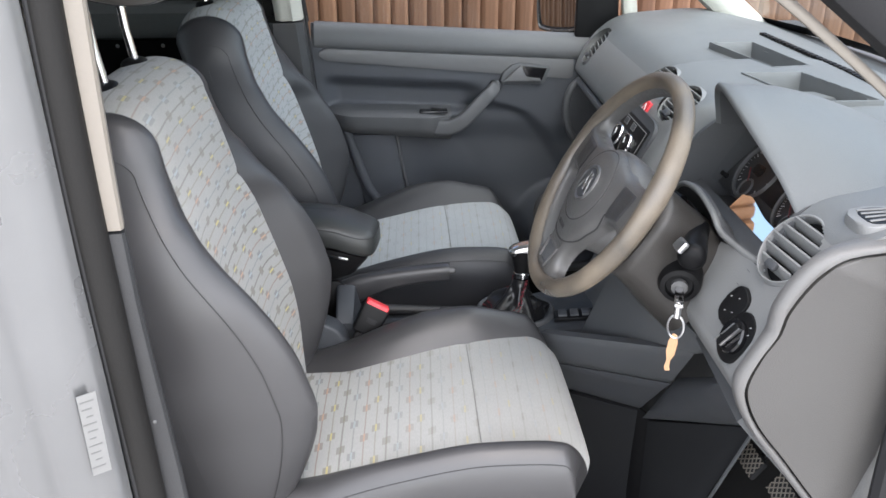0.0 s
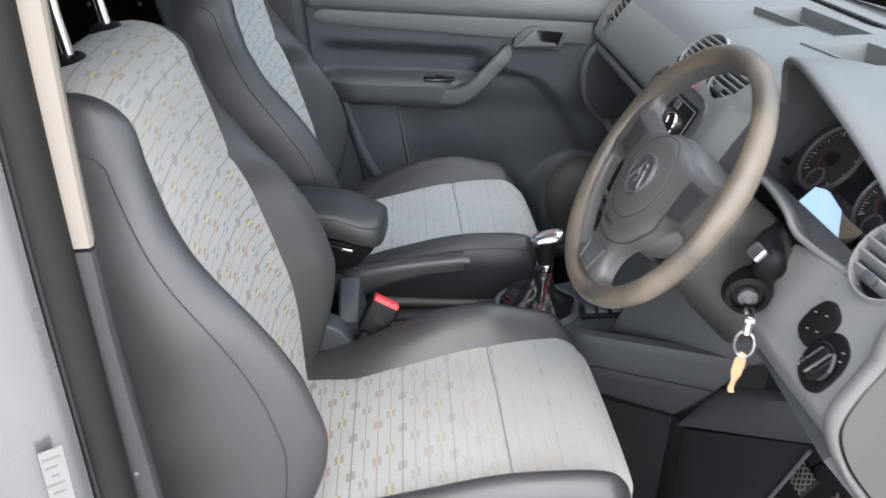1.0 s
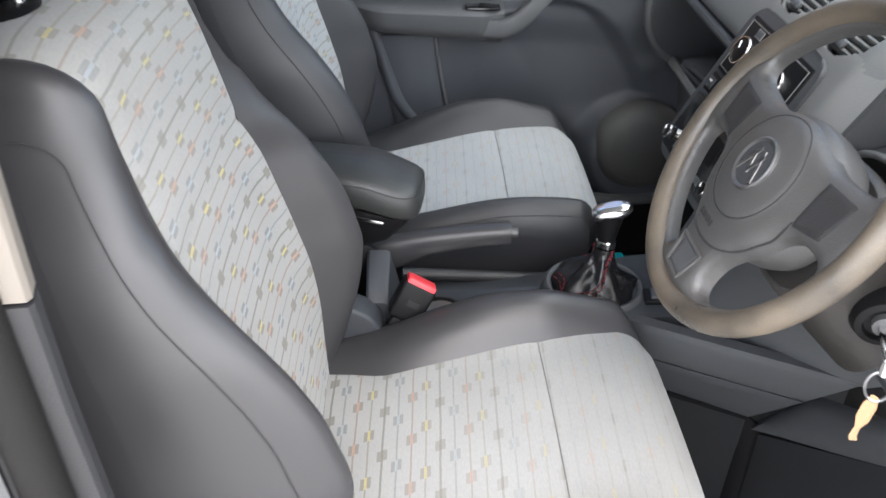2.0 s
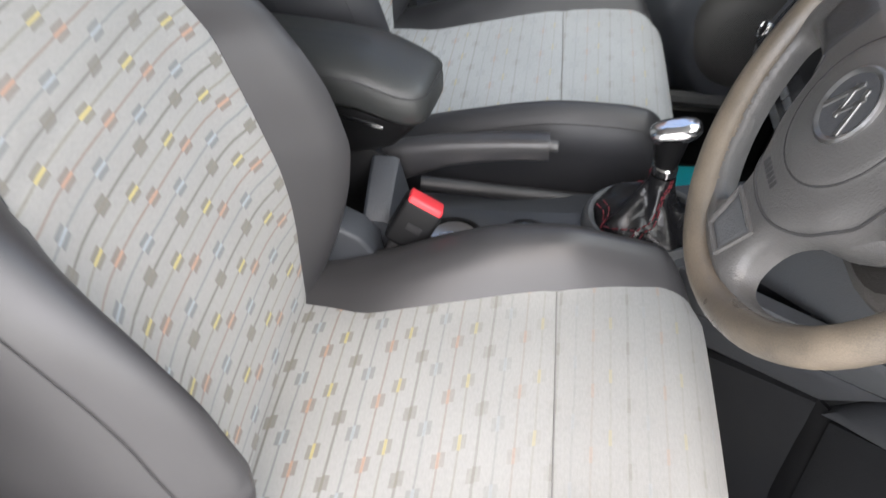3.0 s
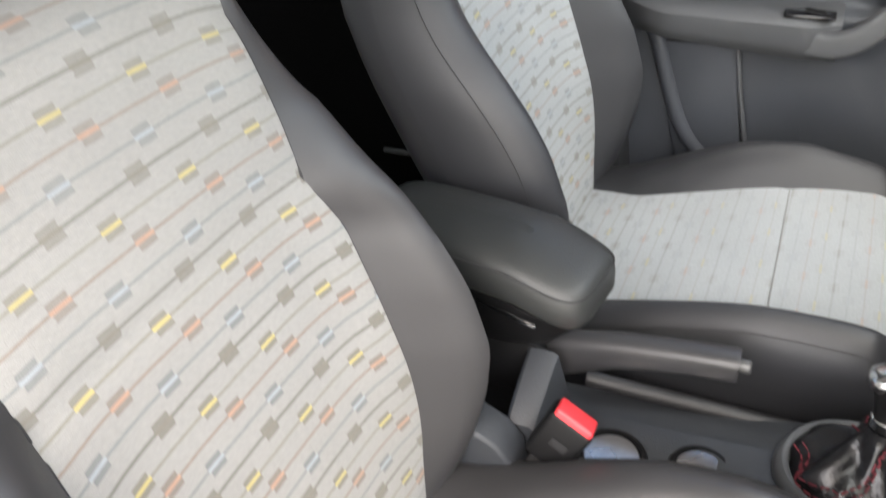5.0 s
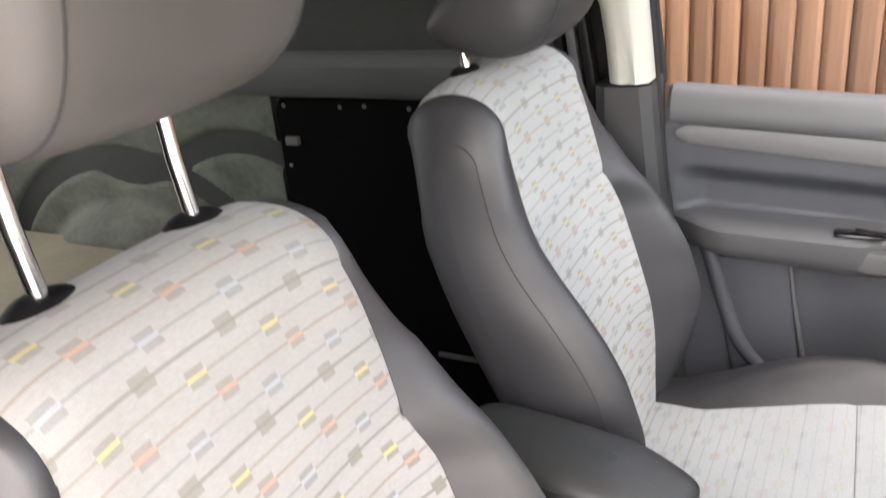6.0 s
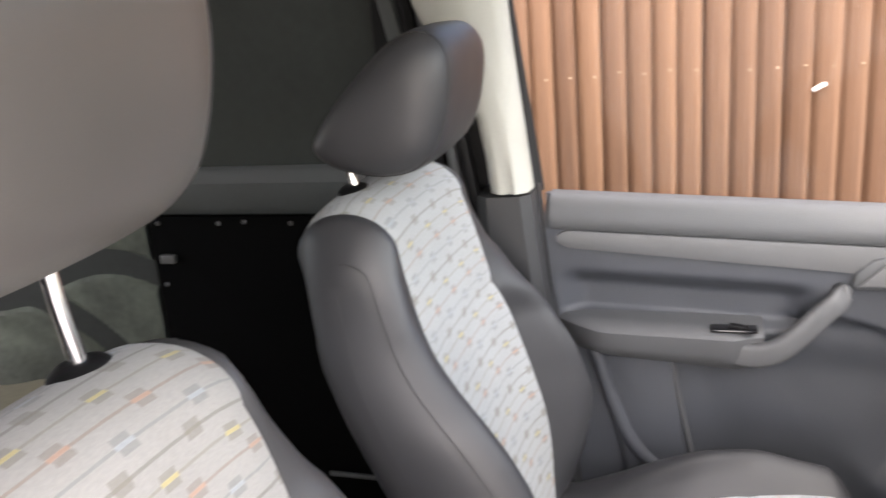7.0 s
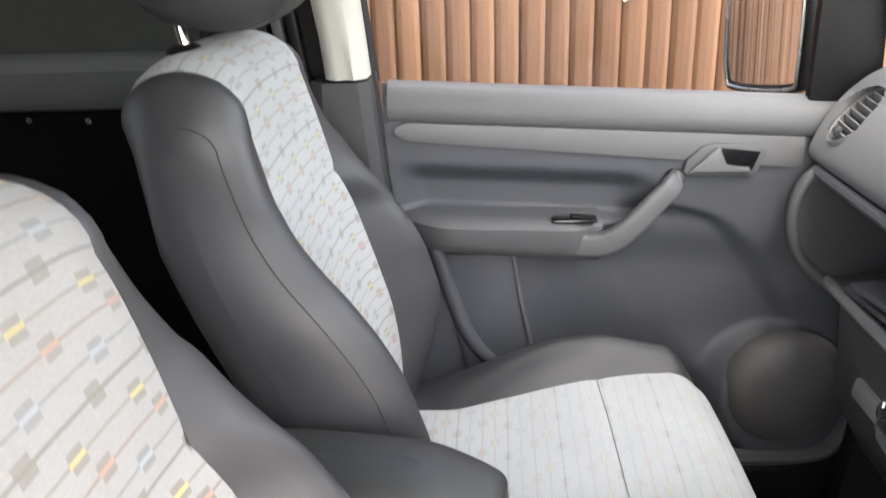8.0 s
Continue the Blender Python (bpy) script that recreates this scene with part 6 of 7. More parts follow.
                edge = min(i, k - i, j, k - j)
                row.append(Vector((rise(p.x, p.y) + lift - (thick if edge == 0 else 0.0), p.x, p.y)))
            rows.append(row)
        out = bmesh.new()
        grid(out, rows)
        return out
    for s in (-1, 1):
        put("button_pad", patch([(s * 0.084, 0.034), (s * 0.146, 0.038), (s * 0.138, -0.014), (s * 0.090, -0.028)], 0.0012, 0.004), WHEEL_PAD, hub, "darker insert of the spoke")
    slot = [(-0.027, -0.119), (0.027, -0.119), (0.018, -0.155), (-0.018, -0.155)]
    put("slot", patch(slot, 0.0012, 0.004), DASH_LOW, hub, "dark recessed slot")
    bm = bmesh.new()
    ring = []
    for (a0, b0), (a1, b1) in zip(slot, slot[1:] + slot[:1]):
        for k in range(6):
            a, b = a0 + (a1 - a0) * k / 6, b0 + (b1 - b0) * k / 6
            ring.append((rise(a, b) + 0.0010, a, b))
    tube(bm, ring, 0.0024, 6, closed=True)
    put("slot_edge", bm, WHEEL_HUB, hub, "raised slot edge")
    bm = bmesh.new()
    tube(bm, [(rise(a, b) + 0.0002, a, b) for a, b in [(0.0605 * math.cos(t), -0.011 + 0.0605 * math.sin(t)) for t in [k * math.tau / 60 for k in range(60)]]], 0.0009, 5, closed=True)
    put("hub_line", bm, THREAD, hub)
    line = [(-0.092, -0.020), (-0.080, -0.050), (-0.062, -0.078), (-0.040, -0.097), (-0.015, -0.105), (0.015, -0.105), (0.040, -0.097), (0.062, -0.078), (0.080, -0.050), (0.092, -0.020)]
    bm = bmesh.new()
    tube(bm, [(rise(p.x, p.y) + 0.0002, p.x, p.y) for p in curve_points([(a, b, 0) for a, b in line], 5)], 0.0013, 5)
    put("cover_gap", bm, THREAD, hub, "dark gap round the airbag cover")
    for k in range(6):
        bm = bmesh.new()
        box(bm, (rise(-0.026 + 0.006 * k, -0.088) + 0.0003, -0.026 + 0.006 * k, -0.088), (0.0008, 0.004, 0.007), 0, (0, 0, 0))
        put("raised_mark", bm, WHEEL_PAD, hub, smooth=False)
    top = rise(0, -0.011)
    bm = bmesh.new()
    lathe(bm, [(0.0, 0.0), (0.0305, -0.002), (0.0305, 0.002), (0.0285, 0.0035), (0.026, 0.0025), (0.0245, 0.0012), (0.0, 0.0012)], pose(top - 0.001, 0, -0.011, 0, 90, 0), 40)
    em = put("emblem", bm, WORN_CHROME, hub, "round chrome emblem with plain bars")
    bm = bmesh.new()
    lathe(bm, [(0.0, 0.0), (0.0248, 0.0), (0.0248, 0.0008), (0.0, 0.0008)], pose(top + 0.0002, 0, -0.011, 0, 90, 0), 36)
    put("emblem_field", bm, KNEE, em)
    for y, w, t in ((-0.0140, 0.036, 66), (-0.0050, 0.027, -66), (0.0050, 0.027, 66), (0.0140, 0.036, -66)):
        bm = bmesh.new()
        box(bm, (top + 0.0015, y * 0.8, -0.011), (0.002, w, 0.0042), 0.0006, (t, 0, 0))
        put("emblem_bar", bm, WORN_CHROME, em, smooth=False)
    bm = bmesh.new()
    rows = []
    for d, g in ((0.004, 0.80), (-0.004, 0.97), (-0.020, 1.0), (-0.044, 0.97), (-0.060, 0.90), (-0.064, 0.80)):
        rows.append([(d, a, b - 0.020) for a, b in ellipse(0, 0, 0.084 * g, 0.080 * g, 40, 2.3)])
    grid(bm, rows, close_v=True)
    for r in (rows[0], rows[-1]):
        bm.faces.new([bm.verts.new(p) for p in r])
    put("hub_housing", bm, WHEEL_HUB, hub, "deep grey housing behind the airbag cover", 60)
    # column shroud
    ax = (WHEEL.to_3x3() @ Vector((-1, 0, 0))).normalized()
    col = thing("steering_column", "black plastic steering column shroud with stalks", "steering column", (0.42, -0.385, 1.06))
    bm = bmesh.new()
    base = WHEEL.translation
    rows = []
    for d, ry, rz, low in ((0.066, 0.072, 0.070, 0.026), (0.072, 0.078, 0.077, 0.027), (0.080, 0.079, 0.078, 0.028), (0.10, 0.076, 0.078, 0.032), (0.14, 0.071, 0.082, 0.042), (0.21, 0.068, 0.088, 0.054)):
        m = WHEEL @ Matrix.Translation((-d, 0.012 + 0.06 * d, -low))
        rows.append([m @ Vector((0, p[0], p[1])) for p in ellipse(0, 0, ry, rz, 28, 3.0)])
    grid(bm, rows, close_v=True)
    bm.faces.new([bm.verts.new(p) for p in rows[0]])
    part("shroud", bm, SHROUD, col, "black rounded shroud", sharp=50)
    for ends, r in ((((0.458, -0.43, 1.080), (0.428, -0.493, 1.086), (0.403, -0.550, 1.090)), 0.020), (((0.455, -0.34, 1.085), (0.425, -0.285, 1.090), (0.40, -0.235, 1.094)), 0.020)):
        bm = bmesh.new()
        tube(bm, curve_points(ends, 6), lambda f: r * (0.75 + 0.25 * sstep(0.2, 0.7, f)) * (1 - 0.35 * max(0.0, (f - 0.9) / 0.1) ** 2), 18)
        st = part("stalk", bm, STALK, col, "black control stalk", sharp=50)
        tip = Vector(ends[-1])
        bm = bmesh.new()
        box(bm, (0, 0, 0), (0.018, 0.024, 0.010), 0.003)
        bmesh.ops.transform(bm, matrix=frame_of(tip + Vector((-0.0135, 0.010, 0.0165)), (0.66, 0.0, 0.75), (-0.75, 0.0, 0.66)), verts=bm.verts)
        part("stalk_label", bm, STEEL, st, "bright printed label")
    # ignition barrel on the side of the column
    k0 = Vector((0.412, -0.496, 1.018))
    way = Vector((-0.30, -0.94, -0.10)).normalized()
    m = frame_of(k0, way, (0, 0, 1)) @ pose(0, 0, 0, 0, 90, 0)
    bm = bmesh.new()
    lathe(bm, [(0.036, -0.045), (0.032, -0.01), (0.028, 0.0), (0.021, 0.002), (0.019, -0.004), (0.0, -0.004)], m, 32)
    part("ignition_barrel", bm, BLACK, col, "round black ignition barrel")
    bm = bmesh.new()
    lathe(bm, [(0.012, -0.004), (0.012, 0.004), (0.009, 0.005), (0.0, 0.005)], m, 24)
    part("lock_face", bm, OLD_STEEL, col)
    key = thing("car_key", "steel ignition key with ring and tan leather tag hanging from it", "key", k0)
    bm = bmesh.new()
    box(bm, (0, 0, 0), (0.007, 0.013, 0.05), 0.002)
    bmesh.ops.transform(bm, matrix=m @ Matrix.Translation((0, 0, 0.028)), verts=bm.verts)
    part("blade", bm, CHROME, key, "bright steel key")
    tip = k0 + way * 0.045
    bm = bmesh.new()
    tube(bm, [tip + Vector((0, 0, 0.004)), tip + Vector((-0.001, -0.002, -0.016)), tip + Vector((-0.001, -0.002, -0.021))], 0.0055, 10)
    part("link", bm, CHROME, key, "steel swivel link")
    bm = bmesh.new()
    c = tip + Vector((-0.001, -0.002, -0.037))
    tube(bm, [c + Vector((0.010 * math.cos(a), -0.006 * math.cos(a), 0.019 * math.sin(a))) for a in [k * math.tau / 20 for k in range(20)]], 0.0016, 6, closed=True)
    part("ring", bm, STEEL, key, "steel split ring")
    bm = bmesh.new()
    t = c + Vector((0, 0, -0.018))
    shape = [(-0.004, 0.006), (0.006, 0.004), (0.011, -0.010), (0.010, -0.030), (0.003, -0.042), (0.004, -0.052), (0.008, -0.058), (0.0, -0.060), (-0.005, -0.054), (-0.003, -0.040), (-0.010, -0.026), (-0.010, -0.008)]
    rows = [[t + Vector((0.45 * a + 0.003 * sgn + 0.10 * b, -0.34 * a, b * 0.95)) for a, b in shape] for sgn in (-0.4, 0.4)]
    grid(bm, rows, close_v=True)
    for r in rows:
        bm.faces.new([bm.verts.new(p) for p in r])
    part("tag", bm, TAG, key, "tan leather tag", smooth=False)


def light_switch():
    m = frame_of((0.452, -0.622, 1.020), (-0.90, -0.10, 0.42), (0, 0, 1)) @ Matrix.Diagonal((0.7, 0.78, 0.82, 1))
    sw = thing("light_switch", "black oval light switch panel with rotary knob", "light switch", (0.45, -0.60, 1.0))

    def put(name, bm, mat, parent, label="", smooth=True):
        bmesh.ops.transform(bm, matrix=m, verts=bm.verts)
        return part(name, bm, mat, parent, label, smooth)
    bm = bmesh.new()
    prism(bm, ellipse(0.012, -0.012, 0.038, 0.046, 28, 2.4, -20), "x", -0.012, 0.006, 0.003)
    plate = put("panel", bm, BLACK, sw, "black oval panel")
    bm = bmesh.new()
    prism(bm, ellipse(-0.040, 0.022, 0.028, 0.036, 24, 3.0, -20), "x", -0.012, 0.004, 0.003)
    put("switch_block", bm, BLACK, sw, "black block with dimmer wheels")
    bm = bmesh.new()
    lathe(bm, [(0.030, 0.0), (0.030, 0.010), (0.027, 0.013), (0.0, 0.013)], Matrix.Translation((0.005, 0.012, -0.012)) @ pose(0, 0, 0, 0, 90, 0), 32)
    knob = put("knob", bm, GLOSS, sw, "rotary knob")
    bm = bmesh.new()
    box(bm, (0.022, 0.012, -0.012), (0.012, 0.014, 0.052), 0.004, (-24, 0, 0))
    put("knob_grip", bm, BLACK, knob)
    for y in (0.004, 0.022):
        bm = bmesh.new()
        box(bm, (0.024, y, -0.012), (0.008, 0.0028, 0.048), 0.001, (-24, 0, 0))
        put("grip_edge", bm, STEEL, knob, "bright grip edge")
    for a, b in ((-0.028, 0.014), (-0.052, 0.034), (-0.030, 0.040), (-0.048, 0.008), (-0.016, -0.036), (0.038, 0.006), (0.034, 0.018), (-0.022, -0.026)):
        bm = bmesh.new()
        box(bm, (0.0072, a, b), (0.001, 0.0040, 0.0016), 0, (25, 0, 0))
        put("symbol", bm, GREY_MARK, plate, smooth=False)


# ---- centre console ----
def console():
    con = thing("centre_console", "charcoal console with cup holders between the seats", "console", (0.1, -0.01, 0.45))
    bm = bmesh.new()
    rows = []
    for x, z, hw in ((-0.30, 0.690, 0.085), (-0.10, 0.690, 0.085), (0.05, 0.692, 0.088), (0.14, 0.698, 0.092), (0.20, 0.706, 0.092), (0.32, 0.712, 0.092), (0.40, 0.722, 0.096), (0.46, 0.73, 0.10)):
        y = -0.008
        dip = 0.026 * (1 - sstep(0.16, 0.30, x))
        rows.append([(x, y - hw - 0.004, 0.29), (x, y - hw - 0.004, z - 0.03), (x, y - hw + 0.004, z - 0.006), (x, y - hw + 0.014, z), (x, y + 0.01, z), (x, y + 0.028, z - 0.004 - 0.8 * dip), (x, y + hw - 0.006, z - 0.006 - dip), (x, y + hw + 0.002, z - 0.020 - dip), (x, y + hw + 0.02, 0.29)])
    grid(bm, rows)
    bm.faces.new([bm.verts.new(p) for p in rows[0]])
    body = part("body", bm, BINS, con, "charcoal grained console body", sharp=40)
    for cx, cy, r in ((-0.012, -0.062, 0.036), (0.085, -0.048, 0.030)):
        bm = bmesh.new()
        lathe(bm, [(r + 0.006, 0.0), (r + 0.004, 0.004), (r, 0.004), (r - 0.001, 0.0015), (0.0, 0.0015)], pose(cx, cy, 0.692), 32)
        cup = part("cup_holder", bm, BLACK, con, "round cup holder")
        bm = bmesh.new()
        lathe(bm, [(r * 0.9, 0.002), (r * 0.86, 0.0035), (0.0, 0.0035)], pose(cx, cy, 0.692), 32)
        part("disc", bm, STEEL, cup, "pale shiny disc in the holder")
    # bin behind the cup holders: a low block, a sloping divider that rises away from the driver, and a black plate
    # painted as the shaded well
    bm = bmesh.new()
    prism(bm, [(-0.26, 0.64), (-0.26, 0.768), (-0.158, 0.764), (-0.126, 0.746), (-0.108, 0.722), (-0.098, 0.645)], "y", -0.136, -0.086, 0.006, 3)
    part("bin_step", bm, BINS, con, "faceted charcoal block behind the cup holders")
    bm = bmesh.new()
    rows = []
    for k in range(9):
        f = k / 8
        zt = 0.733 + 0.044 * f ** 0.8
        y = -0.085 + 0.084 * f
        rows.append([(-0.134, y, 0.685), (-0.132, y, zt - 0.004), (-0.128, y, zt), (-0.104 + 0.004 * f, y, zt), (-0.098 + 0.004 * f, y, zt - 0.004), (-0.074, y, 0.686), (-0.070, y, 0.670)])
    grid(bm, rows)
    for r in (rows[0], rows[-1]):
        bm.faces.new([bm.verts.new(p) for p in r])
    part("bin_divider", bm, BINS, con, "sloping charcoal divider of the bin", sharp=35)
    bm = bmesh.new()
    prism(bm, [(-0.26, 0.66), (-0.26, 0.79), (-0.13, 0.785), (-0.112, 0.77), (-0.100, 0.68)], "y", 0.000, 0.014, 0.004, 2)
    part("bin_wall", bm, BLACK, con, "far wall of the bin")
    bm = bmesh.new()
    prism(bm, [(-0.258, -0.086), (-0.132, -0.086), (-0.132, 0.0), (-0.258, 0.0)], "z", 0.690, 0.698)
    part("bin_floor", bm, BLACK, con, "black plate painted as the shaded well of the bin", smooth=False)
    bm = bmesh.new()
    sheet(bm, [(-0.20, -0.150, 0.705), (-0.085, -0.150, 0.664), (-0.085, -0.085, 0.668), (-0.20, -0.085, 0.70)], 0.01, 4)
    part("belt_slot_cover", bm, BINS, con)
    bm = bmesh.new()
    prism(bm, [(0.292, 0.095), (0.47, 0.095), (0.47, 0.225), (0.292, 0.225)], "z", 0.29, 0.40, 0.006)
    part("console_foot", bm, DASH_LOW, con, "charcoal foot of the console ahead of the passenger seat")
    # raised rail beside the passenger seat
    bm = bmesh.new()
    tube(bm, curve_points([(-0.075, 0.062, 0.684), (0.0, 0.068, 0.676), (0.09, 0.078, 0.664), (0.18, 0.086, 0.654), (0.28, 0.095, 0.648)], 5), 0.011, 10)
    part("side_rail", bm, POST_LOW, con, "rounded rail beside the seat")
    # gear lever
    gear = thing("gear_lever", "gear lever with chrome-topped knob and red-stitched black gaiter", "gear lever", (0.25, -0.015, 0.71))
    bm = bmesh.new()
    lathe(bm, [(0.092, -0.040), (0.087, -0.008), (0.084, 0.001), (0.079, 0.005), (0.074, 0.004), (0.071, -0.001), (0.070, -0.008)], pose(0.245, -0.015, 0.714) @ Matrix.Diagonal((1.0, 0.92, 1, 1)), 40)
    part("gaiter_ring", bm, DASH_LOW, gear, "charcoal gaiter ring", sharp=50)
    top = Vector((0.254, -0.013, 0.790))
    rows = []
    shape = [(0.070, 0.704), (0.069, 0.712), (0.066, 0.720), (0.060, 0.728), (0.052, 0.734), (0.043, 0.740), (0.035, 0.746), (0.028, 0.752), (0.0235, 0.758), (0.0205, 0.765), (0.0190, 0.772), (0.0180, 0.778), (0.0175, 0.784), (0.0165, 0.790)]
    for k, (r, z) in enumerate(shape):
        f = k / (len(shape) - 1)
        c = Vector((0.245, -0.015, z)).lerp(Vector((top.x, top.y, z)), sstep(0.2, 0.9, f))
        fold = math.sin(min(1.0, f * 1.15) * math.pi) ** 0.8 if f * 1.15 < 1 else 0.0
        row = []
        for j in range(72):
            a = j * math.tau / 72
            g = 1 + fold * (0.15 * math.sin(5 * a + 6 * f) + 0.08 * math.sin(9 * a - 5 * f + 1) + 0.03 * math.sin(17 * a + 9 * f))
            sink = 0.006 * fold * math.sin(4 * a + 10 * f + 0.6)
            row.append(c + Vector((r * g * math.cos(a), 0.95 * r * g * math.sin(a), sink + 0.0012 * math.sin(30 * f + a) * sstep(0.6, 0.8, f))))
        rows.append(row)
    bm = bmesh.new()
    grid(bm, rows, close_v=True)
    gaiter = part("gaiter", bm, BOOT, gear, "creased black leather gaiter", sharp=80)

    def stitch(p, q):
        out = (p - Vector((0.25, -0.015, p.z))).normalized() * 0.0012 + Vector((0, 0, 0.0012))
        seam = bmesh.new()
        tube(seam, [p.lerp(q, 0.14) + out, p.lerp(q, 0.82) + out], 0.0011, 5)
        part("stitch", seam, RED_THREAD, gaiter)
    for j0 in (47, 49, 18):
        for k in range(2, 13):
            stitch(rows[k][(j0 + k) % 72], rows[k + 1][(j0 + k + 1) % 72])
    for k, j1 in ((2, 48), (3, 49)):
        for j in range(34, j1, 2):
            stitch(rows[k][j], rows[k][j + 2])
    bm = bmesh.new()
    lathe(bm, [(0.013, 0.0), (0.0165, 0.002), (0.0165, 0.012), (0.014, 0.014), (0.011, 0.03)], pose(top.x, top.y, top.z, -3, 3, 0), 24)
    part("collar", bm, CHROME, gear, "chrome collar")
    bm = bmesh.new()
    rows = []
    for f, rx, ry, dx in ((0.0, 0.014, 0.013, 0.0), (0.2, 0.016, 0.015, 0.0), (0.5, 0.019, 0.0175, -0.001), (0.75, 0.023, 0.020, -0.003), (0.9, 0.025, 0.021, -0.005)):
        rows.append([Vector((top.x + 0.003 * f + dx + rx * math.cos(a), top.y + ry * math.sin(a), top.z + 0.012 + 0.058 * f)) for a in [k * math.tau / 28 for k in range(28)]])
    grid(bm, rows, close_v=True)
    knob = part("knob", bm, BLACK, gear, "black grip of the knob", sharp=70)
    bm = bmesh.new()
    rows = []
    n = 28
    for f, g in ((0.0, 0.92), (0.35, 1.04), (0.7, 0.98), (0.9, 0.8), (1.0, 0.45)):
        rows.append([Vector((top.x + 0.003 + px * g, top.y + py * g, top.z + 0.060 + 0.019 * f + 0.22 * px * g)) for px, py in ellipse(0, 0, 0.031, 0.019, n, 2.8)])
    grid(bm, rows, close_v=True)
    for r in (rows[0], rows[-1]):
        bm.faces.new([bm.verts.new(p) for p in r])
    part("knob_cap", bm, CHROME, knob, "chrome cap", sharp=70)
    # switch strip ahead of the lever
    bm = bmesh.new()
    box(bm, (0.362, -0.060, 0.722), (0.085, 0.036, 0.010), 0.003, (0, -6, -8))
    strip = part("switch_strip", bm, BLACK, con, "strip of dark switches")
    for k in range(3):
        bm = bmesh.new()
        box(bm, (0.338 + 0.024 * k, -0.057 - 0.003 * k, 0.7265 + 0.0025 * k), (0.018, 0.026, 0.006), 0.002, (0, -6, -8))
        part("switch", bm, DASH_LOW, strip)
    # hand brake
    hb = thing("hand_brake", "grey hand brake lever with steel button", "hand brake", (-0.1, 0.035, 0.72))
    bm = bmesh.new()
    rows = []
    for x, zt, zb, w in ((-0.125, 0.766, 0.690, 0.015), (-0.09, 0.778, 0.716, 0.017), (-0.03, 0.789, 0.746, 0.018), (0.02, 0.795, 0.757, 0.0175), (0.06, 0.799, 0.763, 0.0175), (0.100, 0.802, 0.766, 0.018), (0.106, 0.801, 0.767, 0.017)):
        c, h = (zt + zb) / 2, (zt - zb) / 2
        rows.append([(x, 0.037 + p[0], c + p[1]) for p in ellipse(0, 0, w, h, 20, 3.2)])
    grid(bm, rows, close_v=True)
    for r in (rows[0], rows[-1]):
        bm.faces.new([bm.verts.new(p) for p in r])
    part("lever", bm, LEATHER, hb, "grey grip")
    bm = bmesh.new()
    lathe(bm, [(0.008, 0.0), (0.008, 0.011), (0.006, 0.013), (0.0, 0.013)], pose(0.106, 0.037, 0.785, 0, 90, 0), 20)
    part("button", bm, OLD_STEEL, hb, "dull steel push button")
    # armrest, swung a little towards the driver
    arm = thing("armrest", "dark padded centre armrest with steel latch", "armrest", (-0.15, 0, 0.70))
    turn = pose(-0.184, 0.013, 0, 0, 0, -9)

    def loft(rows_in, n=48, power=5.0):
        out = bmesh.new()
        rws = [[(cx + p[0], p[1], h) for p in ellipse(0, 0, rx, ry, n, power)] for h, cx, rx, ry in rows_in]
        grid(out, rws, close_v=True)
        for r in (rws[0], rws[-1]):
            out.faces.new([out.verts.new(p) for p in r])
        for v in out.verts:
            v.co.z += 0.006 * math.cos(v.co.y / 0.06 * 1.2) * sstep(0.90, 0.94, v.co.z) - 0.022 * sstep(0.04, 0.14, v.co.x)
        bmesh.ops.transform(out, matrix=turn, verts=out.verts)
        return out
    bm = loft([(0.886, 0, 0.132, 0.052), (0.889, 0, 0.140, 0.059), (0.896, 0, 0.144, 0.063), (0.912, 0, 0.144, 0.063), (0.924, 0, 0.142, 0.0615), (0.931, 0, 0.137, 0.057), (0.9345, 0, 0.131, 0.051), (0.937, 0, 0.121, 0.042), (0.9385, 0, 0.106, 0.031), (0.9393, 0, 0.086, 0.019), (0.9396, 0, 0.06, 0.008)])
    pad = part("pad", bm, LEATHER_DARK, arm, "padded dark leatherette lid", sharp=70)
    bm = bmesh.new()
    tube(bm, [turn @ Vector((x, y, 0.9245 + 0.003 - 0.022 * sstep(0.04, 0.14, x))) for x, y in ellipse(0, 0, 0.1422, 0.0618, 64, 5.0)], 0.0010, 5, closed=True)
    part("seam", bm, THREAD, pad)
    bm = loft([(0.80, -0.03, 0.085, 0.036), (0.83, -0.015, 0.110, 0.047), (0.872, -0.004, 0.128, 0.055), (0.884, -0.002, 0.130, 0.056)])
    part("tray", bm, BLACK, arm, "black armrest tray", sharp=50)
    bm = bmesh.new()
    box(bm, (0.055, -0.0585, 0.870), (0.075, 0.004, 0.006), 0.0015, (0, 9, 0))
    bmesh.ops.transform(bm, matrix=turn, verts=bm.verts)
    part("latch", bm, CHROME, arm, "bright latch strip")
    bm = bmesh.new()
    box(bm, (-0.24, 0.02, 0.76), (0.06, 0.06, 0.14), 0.01)
    part("stem", bm, BLACK, arm, "black armrest stem")
    # belt buckle
    bk = thing("belt_buckle", "black seat belt buckle with red release button", "belt buckle", (-0.09, -0.10, 0.70))
    up = Vector((0.47, 0.26, 0.84)).normalized()
    across = Vector((0.05, -1.0, 0.30))
    m = frame_of((-0.0450, -0.0935, 0.780), across - up * across.dot(up), up) @ pose(0, 0, 0, 0, 0, 0)
    m = m @ Matrix.Translation((0, 0, -0.040))
    bm = bmesh.new()
    for x, sx, zc, sz in ((0, 0.036, 0.006, 0.064),):
        box(bm, (x, 0, zc), (sx, 0.054, sz), 0.006, None, 3)
